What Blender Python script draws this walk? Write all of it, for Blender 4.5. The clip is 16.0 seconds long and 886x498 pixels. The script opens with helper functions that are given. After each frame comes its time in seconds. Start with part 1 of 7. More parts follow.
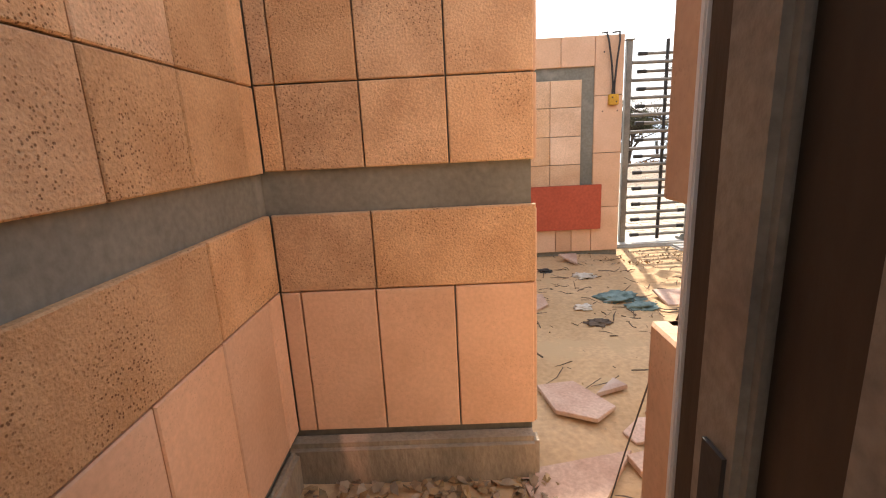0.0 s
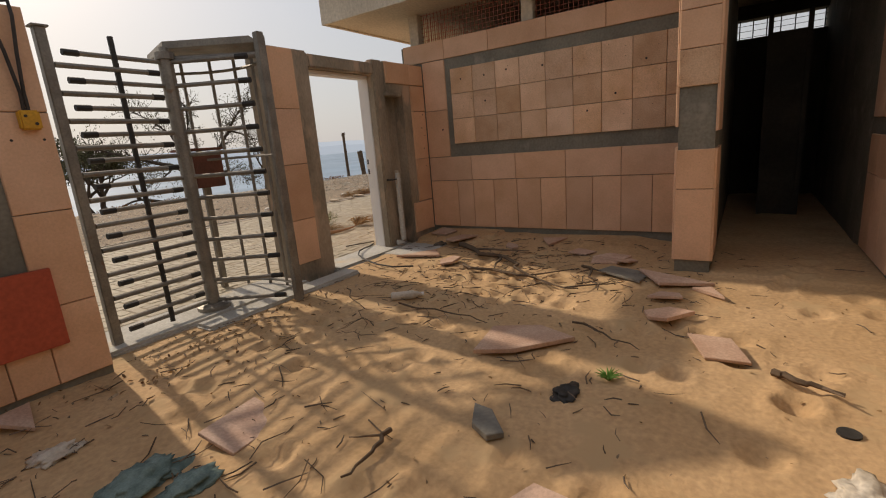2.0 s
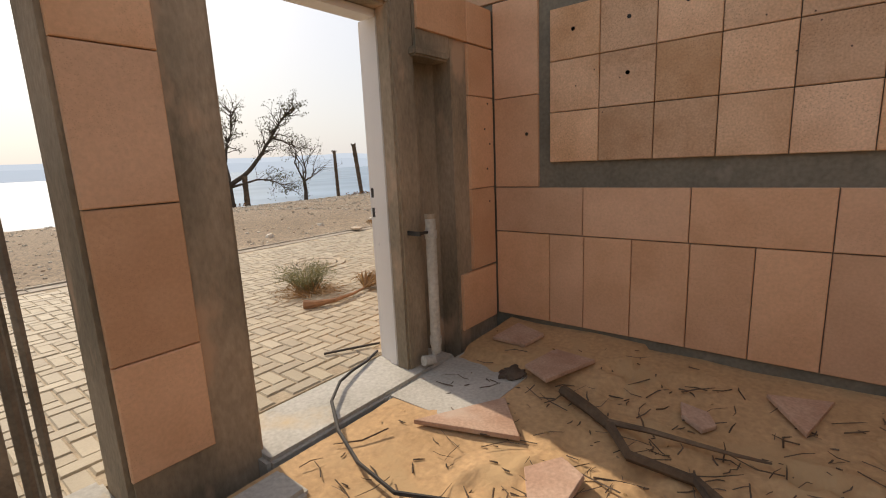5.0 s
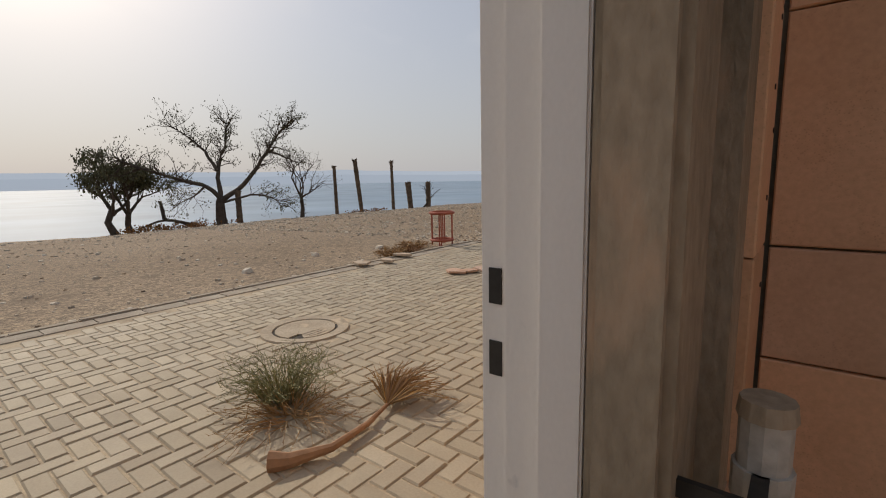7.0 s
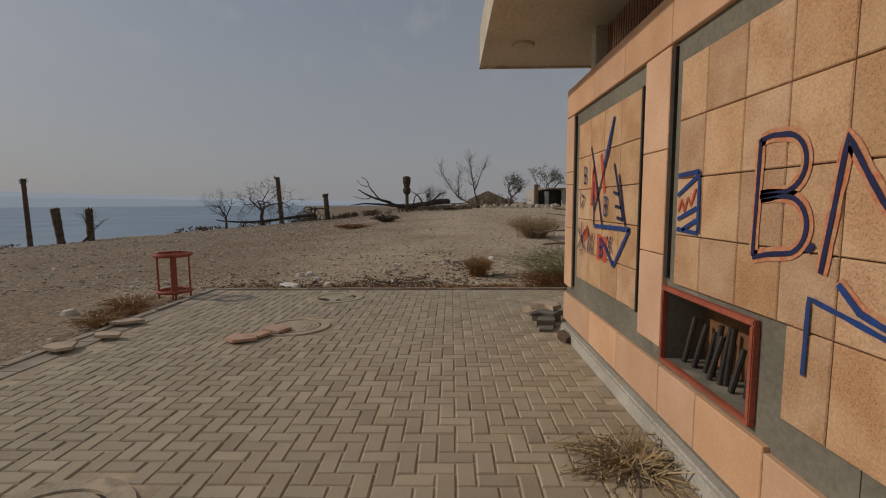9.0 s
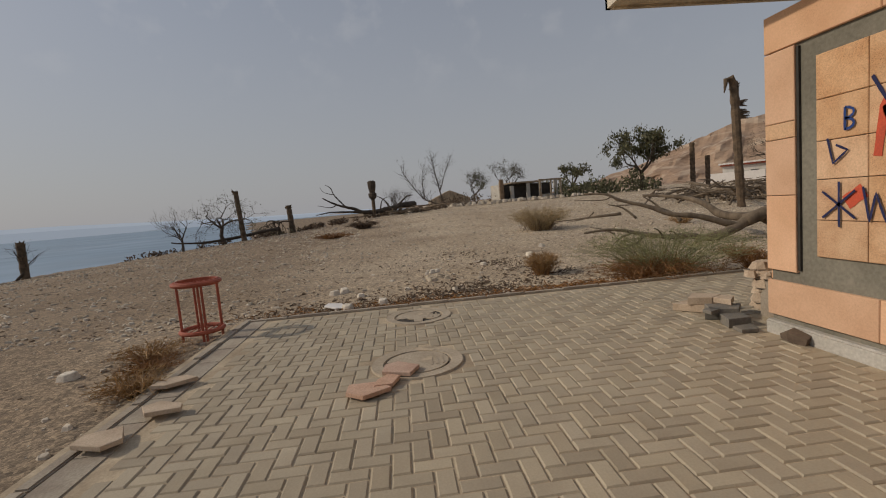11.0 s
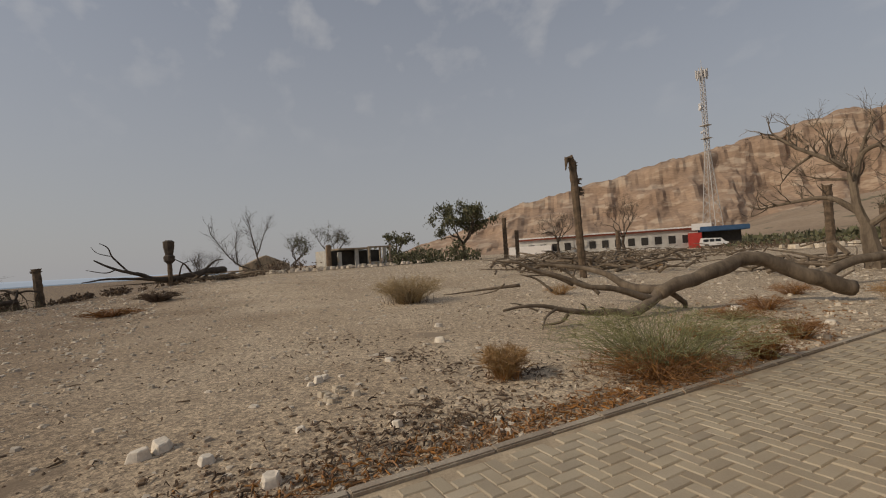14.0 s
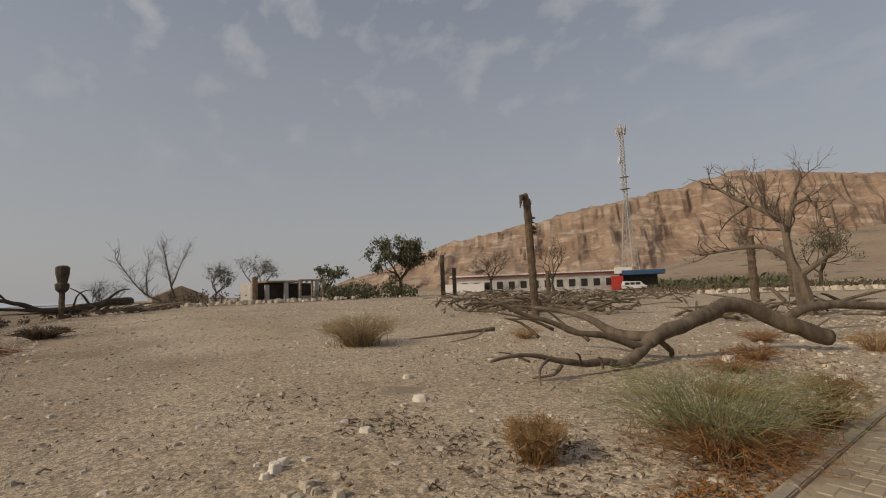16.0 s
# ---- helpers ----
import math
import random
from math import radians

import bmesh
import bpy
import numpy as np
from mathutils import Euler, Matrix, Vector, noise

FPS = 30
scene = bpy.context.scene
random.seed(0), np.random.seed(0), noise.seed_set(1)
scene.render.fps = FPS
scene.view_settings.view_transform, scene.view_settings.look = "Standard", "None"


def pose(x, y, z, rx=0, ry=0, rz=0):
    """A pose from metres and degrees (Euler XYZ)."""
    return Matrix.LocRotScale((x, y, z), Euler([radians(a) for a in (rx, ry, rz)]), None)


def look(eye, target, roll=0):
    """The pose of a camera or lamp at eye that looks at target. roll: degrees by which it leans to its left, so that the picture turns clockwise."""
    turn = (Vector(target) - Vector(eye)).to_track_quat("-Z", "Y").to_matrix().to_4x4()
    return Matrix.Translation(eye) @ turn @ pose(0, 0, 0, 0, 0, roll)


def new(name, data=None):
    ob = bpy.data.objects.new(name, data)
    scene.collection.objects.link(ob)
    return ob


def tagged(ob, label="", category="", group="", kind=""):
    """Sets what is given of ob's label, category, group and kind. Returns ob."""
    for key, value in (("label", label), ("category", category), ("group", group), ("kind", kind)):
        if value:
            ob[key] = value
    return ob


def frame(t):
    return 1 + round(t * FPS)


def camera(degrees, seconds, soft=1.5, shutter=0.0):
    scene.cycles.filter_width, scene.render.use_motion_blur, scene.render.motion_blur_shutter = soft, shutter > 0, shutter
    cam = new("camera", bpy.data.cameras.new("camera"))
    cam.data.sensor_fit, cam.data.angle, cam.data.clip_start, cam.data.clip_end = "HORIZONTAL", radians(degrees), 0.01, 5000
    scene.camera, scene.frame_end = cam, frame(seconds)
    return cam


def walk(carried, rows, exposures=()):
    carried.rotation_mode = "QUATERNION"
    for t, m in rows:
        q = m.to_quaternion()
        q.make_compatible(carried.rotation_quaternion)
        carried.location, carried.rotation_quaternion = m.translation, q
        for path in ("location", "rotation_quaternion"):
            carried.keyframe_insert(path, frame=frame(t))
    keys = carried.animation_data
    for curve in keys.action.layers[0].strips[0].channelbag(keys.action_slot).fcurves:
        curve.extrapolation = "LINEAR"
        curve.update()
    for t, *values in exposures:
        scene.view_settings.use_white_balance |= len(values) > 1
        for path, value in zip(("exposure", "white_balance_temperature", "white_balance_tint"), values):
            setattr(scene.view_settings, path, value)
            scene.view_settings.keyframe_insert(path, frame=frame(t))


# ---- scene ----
cam = camera(87.7, 16.0, 1.1)
PATH = [
    (0, (1.614, 1.638, 1.234), (1.57, 3.584, 0.772), -2.9),
    (0.3, (1.553, 1.875, 1.248), (1.88, 3.784, 0.751), -2.5),
    (0.5, (1.553, 2.008, 1.241), (2.115, 3.857, 0.727), -2.9),
    (0.6, (1.556, 2.069, 1.235), (2.258, 3.862, 0.697), -2.9),
    (0.8, (1.589, 2.196, 1.22), (2.553, 3.86, 0.672), -4.0),
    (0.9, (1.62, 2.243, 1.219), (2.711, 3.829, 0.675), -3.3),
    (1, (1.667, 2.296, 1.219), (2.874, 3.797, 0.681), -3.7),
    (1.5, (1.883, 2.627, 1.208), (3.385, 3.861, 0.737), -4.9),
    (2, (2.216, 3.011, 1.225), (3.841, 4.088, 0.78), -4.7),
    (2.5, (2.437, 3.391, 1.267), (3.907, 4.686, 0.867), -2.3),
    (3, (2.772, 3.726, 1.146), (4.287, 4.992, 0.829), -1.6),
    (3.5, (3.293, 4.022, 1.087), (4.884, 5.185, 0.745), -3.3),
    (3.7, (3.516, 4.125, 1.149), (5.122, 5.266, 0.803), -3.8),
    (5.8, (5.305, 5.434, 1.25), (6.735, 6.773, 0.845), -1.8),
    (6, (5.441, 5.597, 1.236), (6.851, 6.955, 0.828), -1.8),
    (6.5, (5.66, 6.078, 1.241), (7.094, 7.423, 0.876), -2.0),
    (7, (6.039, 6.584, 1.242), (7.59, 7.811, 0.946), -1.2),
    (7.4, (6.263, 6.976, 1.271), (7.965, 8.007, 1.068), -0.9),
    (7.5, (6.328, 7.043, 1.243), (8.066, 8.016, 1.063), -1.2),
    (8, (6.403, 7.371, 1.336), (8.306, 7.979, 1.238), -0.9),
    (8.5, (6.504, 7.732, 1.343), (8.48, 8.006, 1.208), -0.2),
    (9, (6.566, 8.17, 1.328), (8.556, 8.207, 1.13), -0.3),
    (9.5, (6.769, 8.674, 1.318), (8.758, 8.759, 1.125), -2.5),
    (9.7, (6.833, 8.886, 1.334), (8.819, 8.988, 1.124), -3.4),
    (11.8, (8.674, 10.292, 1.189), (10.607, 9.82, 0.992), -5.0),
    (12, (8.859, 10.375, 1.205), (10.772, 9.827, 0.999), -4.8),
    (12.5, (9.4, 10.487, 1.186), (11.28, 9.83, 0.997), -4.5),
    (13, (9.927, 10.545, 1.206), (11.758, 9.755, 1.061), -4.3),
    (13.5, (10.47, 10.551, 1.261), (12.263, 9.667, 1.21), -3.8),
    (14, (10.982, 10.607, 1.319), (12.742, 9.657, 1.356), -3.7),
    (14.5, (11.388, 10.661, 1.346), (13.113, 9.654, 1.442), -3.6),
    (15, (11.812, 10.658, 1.35), (13.496, 9.588, 1.48), -3.4),
    (15.5, (12.151, 10.745, 1.38), (13.798, 9.623, 1.542), -3.0),
    (16, (12.444, 10.636, 1.398), (14.03, 9.431, 1.576), -2.2),
]

# ---------------------------------------------------------------- light
EXPO = [(0.0, 1.7, 6700, 11), (0.5, 0.5, 6600, 11), (0.9, 0.22, 7000, 12), (1.4, 0.05, 7300, 12), (2.2, 0.0, 7300, 12), (2.8, 0.3, 7300, 12), (3.7, 0.29, 7300, 12), (5.8, 0.5, 7000, 11), (6.5, 0.2, 6900, 11), (7.0, -0.22, 6850, 11), (7.4, -0.38, 6800, 11), (8.0, -1.3, 6800, 11), (8.5, -1.45, 6800, 11), (9.2, -0.9, 6800, 11), (12.0, -0.7, 6950, 11), (16.0, -0.62, 7150, 11)]
walk(cam, [(t, look(eye, target, roll)) for t, eye, target, roll in PATH], EXPO)

SUN_EL, SUN_AZ = radians(32), radians(9.5)
world = bpy.data.worlds.new("sky")
scene.world = world
world.use_nodes = True
wn, wl = world.node_tree.nodes, world.node_tree.links
wn.clear()
sky = wn.new("ShaderNodeTexSky")
sky.sky_type, sky.sun_disc = "NISHITA", False
sky.sun_elevation, sky.sun_rotation = SUN_EL, SUN_AZ
sky.air_density, sky.dust_density, sky.ozone_density = 1.0, 1.5, 1.0
coord = wn.new("ShaderNodeTexCoord")
stretch = wn.new("ShaderNodeMapping")
stretch.inputs["Scale"].default_value = (1.0, 2.2, 2.6)
stretch.inputs["Rotation"].default_value = (0, 0, 0.6)
wl.new(coord.outputs["Generated"], stretch.inputs["Vector"])
puffs = wn.new("ShaderNodeTexNoise")
puffs.inputs["Scale"].default_value, puffs.inputs["Detail"].default_value = 6.0, 5
wl.new(stretch.outputs["Vector"], puffs.inputs["Vector"])
pick = wn.new("ShaderNodeValToRGB")
pick.color_ramp.elements[0].position, pick.color_ramp.elements[1].position = 0.52, 0.80
wl.new(puffs.outputs["Fac"], pick.inputs["Fac"])
up = wn.new("ShaderNodeSeparateXYZ")
wl.new(coord.outputs["Generated"], up.inputs["Vector"])
high = wn.new("ShaderNodeMapRange")
high.inputs["From Min"].default_value, high.inputs["From Max"].default_value = 0.2, 0.5
high.inputs["To Max"].default_value = 0.5
wl.new(up.outputs["Z"], high.inputs["Value"])
veil = wn.new("ShaderNodeMath")
veil.operation = "MULTIPLY"
wl.new(pick.outputs["Color"], veil.inputs[0])
wl.new(high.outputs["Result"], veil.inputs[1])
haze = wn.new("ShaderNodeMix")
haze.data_type = "RGBA"
thick = wn.new("ShaderNodeMapRange")
thick.inputs["From Min"].default_value, thick.inputs["From Max"].default_value = 0.0, 0.55
thick.inputs["To Min"].default_value, thick.inputs["To Max"].default_value = 0.94, 0.46
wl.new(up.outputs["Z"], thick.inputs["Value"])
wl.new(thick.outputs["Result"], haze.inputs["Factor"])
haze.inputs["B"].default_value = (3.35, 3.5, 3.85, 1)
wl.new(sky.outputs["Color"], haze.inputs["A"])
cloud = wn.new("ShaderNodeMix")
cloud.data_type = "RGBA"
cloud.inputs["B"].default_value = (5.6, 5.7, 5.9, 1)
wl.new(veil.outputs["Value"], cloud.inputs["Factor"])
wl.new(haze.outputs["Result"], cloud.inputs["A"])
back = wn.new("ShaderNodeBackground")
back.inputs["Strength"].default_value = 0.15
wl.new(cloud.outputs["Result"], back.inputs["Color"])
wl.new(back.outputs["Background"], wn.new("ShaderNodeOutputWorld").inputs["Surface"])

sun = new("sun", bpy.data.lights.new("sun", "SUN"))
sun.data.energy, sun.data.angle, sun.data.color = 3.1, radians(1.2), (1.0, 0.91, 0.78)
sun.matrix_world = look((math.sin(SUN_AZ) * math.cos(SUN_EL) * 50, math.cos(SUN_AZ) * math.cos(SUN_EL) * 50, math.sin(SUN_EL) * 50), (0, 0, 0))


# ---------------------------------------------------------------- materials
def material(name, base, base2, scale=4.0, rough=0.85, fine=60.0, bump=0.25, metal=0.0, vary=0.0, spots=None, spot_at=0.62,
             spot_scale=1.6, island=False, cells=0.0, pits=0.0, pit_scale=90.0, stretched=None, grain_mix=1.0):
    """Two-tone surface with large stains, fine grain, optional blotches and pits, and a change from piece to piece."""
    m = bpy.data.materials.new(name)
    m.use_nodes = True
    n, l = m.node_tree.nodes, m.node_tree.links
    b = n["Principled BSDF"]
    b.inputs["Roughness"].default_value, b.inputs["Metallic"].default_value = rough, metal
    b.inputs["Specular IOR Level"].default_value = 0.3
    tc = n.new("ShaderNodeTexCoord")
    vec = tc.outputs["Object"]
    if vary:
        info = n.new("ShaderNodeNewGeometry" if island else "ShaderNodeObjectInfo")
        rnd = info.outputs["Random Per Island" if island else "Random"]
        shift = n.new("ShaderNodeVectorMath")
        shift.operation = "MULTIPLY_ADD"
        com = n.new("ShaderNodeCombineXYZ")
        l.new(rnd, com.inputs["X"]), l.new(rnd, com.inputs["Y"]), l.new(rnd, com.inputs["Z"])
        shift.inputs[1].default_value = (37, 53, 71)
        l.new(com.outputs[0], shift.inputs[0]), l.new(vec, shift.inputs[2])
        vec = shift.outputs[0]
    if stretched:
        mp = n.new("ShaderNodeMapping")
        mp.inputs["Scale"].default_value = stretched
        l.new(vec, mp.inputs["Vector"])
        vec = mp.outputs["Vector"]

    def tex(s, d):
        t = n.new("ShaderNodeTexNoise")
        t.inputs["Scale"].default_value, t.inputs["Detail"].default_value = s, d
        l.new(vec, t.inputs["Vector"])
        return t.outputs["Fac"]

    def ramp(fac, lo, hi):
        r = n.new("ShaderNodeMapRange")
        r.inputs["From Min"].default_value, r.inputs["From Max"].default_value = lo, hi
        l.new(fac, r.inputs["Value"])
        return r.outputs["Result"]

    def mix(fac, a, bb, mode="MIX"):
        x = n.new("ShaderNodeMix")
        x.data_type, x.blend_type = "RGBA", mode
        for sock, v in (("Factor", fac), ("A", a), ("B", bb)):
            if isinstance(v, (tuple, float)):
                x.inputs[sock].default_value = (*v, 1) if isinstance(v, tuple) else v
            else:
                l.new(v, x.inputs[sock])
        return x.outputs["Result"]

    col = mix(ramp(tex(scale, 5), 0.35, 0.65), base, base2)
    grain = tex(fine, 4)
    col = mix(ramp(grain, 0.2, 0.8), mix(grain_mix, col, (0.78, 0.76, 0.74), "MULTIPLY"), mix(grain_mix, col, (1.18, 1.17, 1.15), "MULTIPLY"))
    if cells:
        for size, low, high in ((cells, 0.7, 1.35), (cells * 3.1, 0.68, 1.4)):
            cv = n.new("ShaderNodeTexVoronoi")
            cv.inputs["Scale"].default_value = size
            l.new(vec, cv.inputs["Vector"])
            sep = n.new("ShaderNodeSeparateColor")
            l.new(cv.outputs["Color"], sep.inputs["Color"])
            col = mix(ramp(sep.outputs[0], 0.1, 0.95), mix(1.0, col, (low, low, low), "MULTIPLY"), mix(1.0, col, (high, high, high * 0.97), "MULTIPLY"))
    if spots:
        col = mix(ramp(tex(spot_scale, 6), spot_at, spot_at + 0.08), col, spots)
    if vary:
        hv = n.new("ShaderNodeHueSaturation")
        vr = n.new("ShaderNodeMapRange")
        vr.inputs["To Min"].default_value, vr.inputs["To Max"].default_value = 1 - vary, 1 + vary
        l.new(rnd, vr.inputs["Value"])
        l.new(vr.outputs[0], hv.inputs["Value"])
        wob = n.new("ShaderNodeMath")
        wob.operation = "MULTIPLY_ADD"
        wob.inputs[1].default_value, wob.inputs[2].default_value = -0.25 * vary * 4, 1.0 + 0.12 * vary * 4
        fr = n.new("ShaderNodeMath")
        fr.operation = "FRACT"
        ml = n.new("ShaderNodeMath")
        ml.operation = "MULTIPLY"
        ml.inputs[1].default_value = 17.3
        l.new(rnd, ml.inputs[0]), l.new(ml.outputs[0], fr.inputs[0]), l.new(fr.outputs[0], wob.inputs[0])
        l.new(wob.outputs[0], hv.inputs["Saturation"])
        l.new(col, hv.inputs["Color"])
        col = hv.outputs["Color"]
    height = grain
    if pits:
        vo = n.new("ShaderNodeTexVoronoi")
        vo.inputs["Scale"].default_value = pit_scale
        l.new(vec, vo.inputs["Vector"])
        mask = ramp(tex(5.0, 3), 0.42, 0.6)
        hole = ramp(vo.outputs["Distance"], 0.32, 0.16)
        both = n.new("ShaderNodeMath")
        both.operation = "MULTIPLY"
        l.new(hole, both.inputs[0]), l.new(mask, both.inputs[1])
        amt = n.new("ShaderNodeMath")
        amt.operation = "MULTIPLY"
        amt.inputs[1].default_value = pits
        l.new(both.outputs[0], amt.inputs[0])
        col = mix(amt.outputs[0], col, mix(1.0, col, (0.42, 0.36, 0.32), "MULTIPLY"))
        sub = n.new("ShaderNodeMath")
        sub.operation = "SUBTRACT"
        l.new(grain, sub.inputs[0]), l.new(amt.outputs[0], sub.inputs[1])
        height = sub.outputs[0]
    l.new(col, b.inputs["Base Color"])
    if bump:
        bp = n.new("ShaderNodeBump")
        bp.inputs["Strength"].default_value, bp.inputs["Distance"].default_value = bump, 0.01
        l.new(height, bp.inputs["Height"])
        l.new(bp.outputs["Normal"], b.inputs["Normal"])
    return m


M_TILE = material("sandstone_tile", (0.72, 0.455, 0.295), (0.63, 0.38, 0.235), 3.0, 0.8, 70, 0.10, vary=0.10, pits=0.25, pit_scale=120, grain_mix=0.45)
M_PITTED = material("pitted_stone", (0.70, 0.44, 0.25), (0.57, 0.335, 0.18), 6.0, 0.85, 130, 0.6, vary=0.14, pits=1.0, pit_scale=105)
M_PANEL = material("panel_stone", (0.73, 0.49, 0.32), (0.60, 0.37, 0.22), 4.0, 0.85, 90, 0.2, vary=0.17, pits=0.5, pit_scale=100)
M_FACADE = material("facade_stone", (0.64, 0.42, 0.26), (0.54, 0.32, 0.18), 5.0, 0.85, 100, 0.3, vary=0.12, pits=0.8, pit_scale=110)
M_GROUT = material("grey_render", (0.23, 0.215, 0.175), (0.17, 0.16, 0.13), 2.5, 0.9, 45, 0.2, spots=(0.30, 0.27, 0.22), spot_scale=3.0)
M_CONC = material("weathered_concrete", (0.40, 0.32, 0.235), (0.22, 0.185, 0.135), 3.4, 0.92, 60, 0.55, spots=(0.50, 0.35, 0.24), spot_at=0.58, spot_scale=4.5, stretched=(1, 1, 0.42))
M_PALE = material("pale_concrete", (0.52, 0.50, 0.46), (0.42, 0.40, 0.36), 3.0, 0.9, 50, 0.3, spots=(0.55, 0.44, 0.30), spot_at=0.58)
M_SAND = material("sand", (0.56, 0.37, 0.205), (0.47, 0.30, 0.155), 1.6, 0.95, 35, 0.45, spots=(0.50, 0.335, 0.18), spot_at=0.56, spot_scale=3.0)
M_PAVER = material("concrete_paver", (0.44, 0.375, 0.275), (0.35, 0.29, 0.21), 1.6, 0.75, 90, 0.18, vary=0.09, grain_mix=0.4)
M_PAVER_FAR = material("concrete_paver_rest", (0.44, 0.375, 0.275), (0.35, 0.29, 0.21), 1.6, 0.75, 90, 0.18, vary=0.09, island=True, grain_mix=0.4)
M_BED = material("paving_bed", (0.52, 0.43, 0.31), (0.34, 0.27, 0.19), 3.0, 0.95, 60, 0.3)
M_KERB = material("kerb_stone", (0.40, 0.35, 0.28), (0.30, 0.25, 0.20), 4.0, 0.9, 60, 0.3, vary=0.1)
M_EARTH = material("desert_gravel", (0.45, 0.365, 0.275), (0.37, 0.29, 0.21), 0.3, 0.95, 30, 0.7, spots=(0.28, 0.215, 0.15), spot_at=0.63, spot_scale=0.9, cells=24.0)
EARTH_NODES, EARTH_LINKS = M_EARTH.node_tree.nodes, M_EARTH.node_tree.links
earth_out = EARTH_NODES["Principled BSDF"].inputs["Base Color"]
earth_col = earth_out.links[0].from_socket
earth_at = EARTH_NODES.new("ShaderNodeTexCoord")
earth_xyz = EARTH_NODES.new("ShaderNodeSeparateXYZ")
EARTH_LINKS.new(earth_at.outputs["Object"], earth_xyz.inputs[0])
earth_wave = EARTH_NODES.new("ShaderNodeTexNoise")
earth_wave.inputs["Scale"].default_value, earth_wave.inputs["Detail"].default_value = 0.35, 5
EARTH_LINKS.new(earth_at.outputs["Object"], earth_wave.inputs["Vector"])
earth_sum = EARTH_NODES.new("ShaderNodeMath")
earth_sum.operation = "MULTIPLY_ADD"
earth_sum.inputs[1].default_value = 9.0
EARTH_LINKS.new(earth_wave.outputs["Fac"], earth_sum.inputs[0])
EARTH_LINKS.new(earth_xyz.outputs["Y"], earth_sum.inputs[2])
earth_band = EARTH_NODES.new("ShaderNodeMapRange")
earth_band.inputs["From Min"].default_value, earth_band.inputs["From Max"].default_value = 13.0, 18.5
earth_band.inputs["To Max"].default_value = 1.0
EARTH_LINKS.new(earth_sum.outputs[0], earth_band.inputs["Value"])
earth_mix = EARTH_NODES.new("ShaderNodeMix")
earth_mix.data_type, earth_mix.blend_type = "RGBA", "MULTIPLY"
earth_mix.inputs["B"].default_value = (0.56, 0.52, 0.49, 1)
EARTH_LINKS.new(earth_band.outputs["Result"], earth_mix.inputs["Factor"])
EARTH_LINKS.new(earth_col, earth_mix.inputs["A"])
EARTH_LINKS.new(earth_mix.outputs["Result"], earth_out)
M_BROWNSTONE = material("brown_stone", (0.27, 0.195, 0.13), (0.15, 0.105, 0.07), 3.0, 0.9, 40, 0.3, vary=0.3, island=True)
M_STONE = material("field_stone", (0.62, 0.55, 0.45), (0.42, 0.35, 0.27), 3.0, 0.9, 40, 0.3, vary=0.25, island=True)
M_PINK = material("pink_slab_stone", (0.60, 0.42, 0.32), (0.49, 0.31, 0.225), 5.0, 0.8, 70, 0.2, vary=0.15, spots=(0.62, 0.47, 0.38))
M_TAN = material("tan_slab_stone", (0.56, 0.45, 0.34), (0.44, 0.34, 0.25), 5.0, 0.85, 70, 0.2)
M_COVER = material("dusty_cover_concrete", (0.47, 0.40, 0.31), (0.36, 0.30, 0.225), 4.0, 0.9, 60, 0.3, spots=(0.52, 0.42, 0.30), spot_at=0.58, spot_scale=5)
M_STEEL = material("galvanised_steel", (0.30, 0.275, 0.235), (0.20, 0.18, 0.155), 6.0, 0.55, 80, 0.2, metal=0.45, spots=(0.22, 0.13, 0.08), spot_at=0.66, spot_scale=9)
M_RUBBER = material("black_cap", (0.03, 0.028, 0.026), (0.05, 0.045, 0.04), 9, 0.6, 60, 0.1)
M_WHITE = material("white_paint", (0.80, 0.76, 0.72), (0.75, 0.71, 0.67), 2.0, 0.45, 160, 0.05, spots=(0.24, 0.26, 0.28), spot_at=0.665, spot_scale=7, stretched=(1, 1, 0.6), grain_mix=0.12)
M_RED = material("red_board", (0.46, 0.09, 0.045), (0.38, 0.07, 0.035), 2.0, 0.6, 40, 0.1)
M_REDPAINT = material("red_brown_paint", (0.42, 0.115, 0.07), (0.33, 0.09, 0.055), 5.0, 0.6, 50, 0.15, spots=(0.22, 0.10, 0.06))
M_YELLOW = material("yellow_plastic", (0.68, 0.38, 0.035), (0.58, 0.30, 0.03), 6.0, 0.5, 60, 0.05)
M_BLACK = material("black_cable", (0.03, 0.027, 0.025), (0.055, 0.045, 0.04), 9, 0.6, 60, 0.1)
# near-black puts interior shade into the colour of passage, loft, hut and manholes
M_DARK = material("dark_and_painted_shade", (0.07, 0.06, 0.05), (0.045, 0.04, 0.035), 2.0, 0.9, 30, 0.1)
M_TWIG = material("dry_twig", (0.10, 0.07, 0.05), (0.16, 0.115, 0.08), 6, 0.9, 50, 0.2, vary=0.3, island=True)
M_BARK = material("grey_bark", (0.21, 0.165, 0.12), (0.11, 0.085, 0.062), 5, 0.95, 26, 0.9, stretched=(1, 1, 0.3))
M_FARBARK = material("dark_bark", (0.10, 0.078, 0.06), (0.06, 0.047, 0.037), 3, 0.95, 14, 0.5)
M_PALM = material("palm_trunk", (0.17, 0.12, 0.08), (0.08, 0.06, 0.042), 4, 0.95, 14, 0.8)
# dusty tone, lightened a little so the colour carries distance haze
M_LEAF = material("dusty_leaf", (0.10, 0.11, 0.062), (0.14, 0.13, 0.075), 2, 0.8, 20, 0.1, vary=0.35, island=True)
M_GREEN = material("green_shrub", (0.20, 0.22, 0.105), (0.29, 0.27, 0.14), 2, 0.8, 20, 0.1, vary=0.3, island=True)
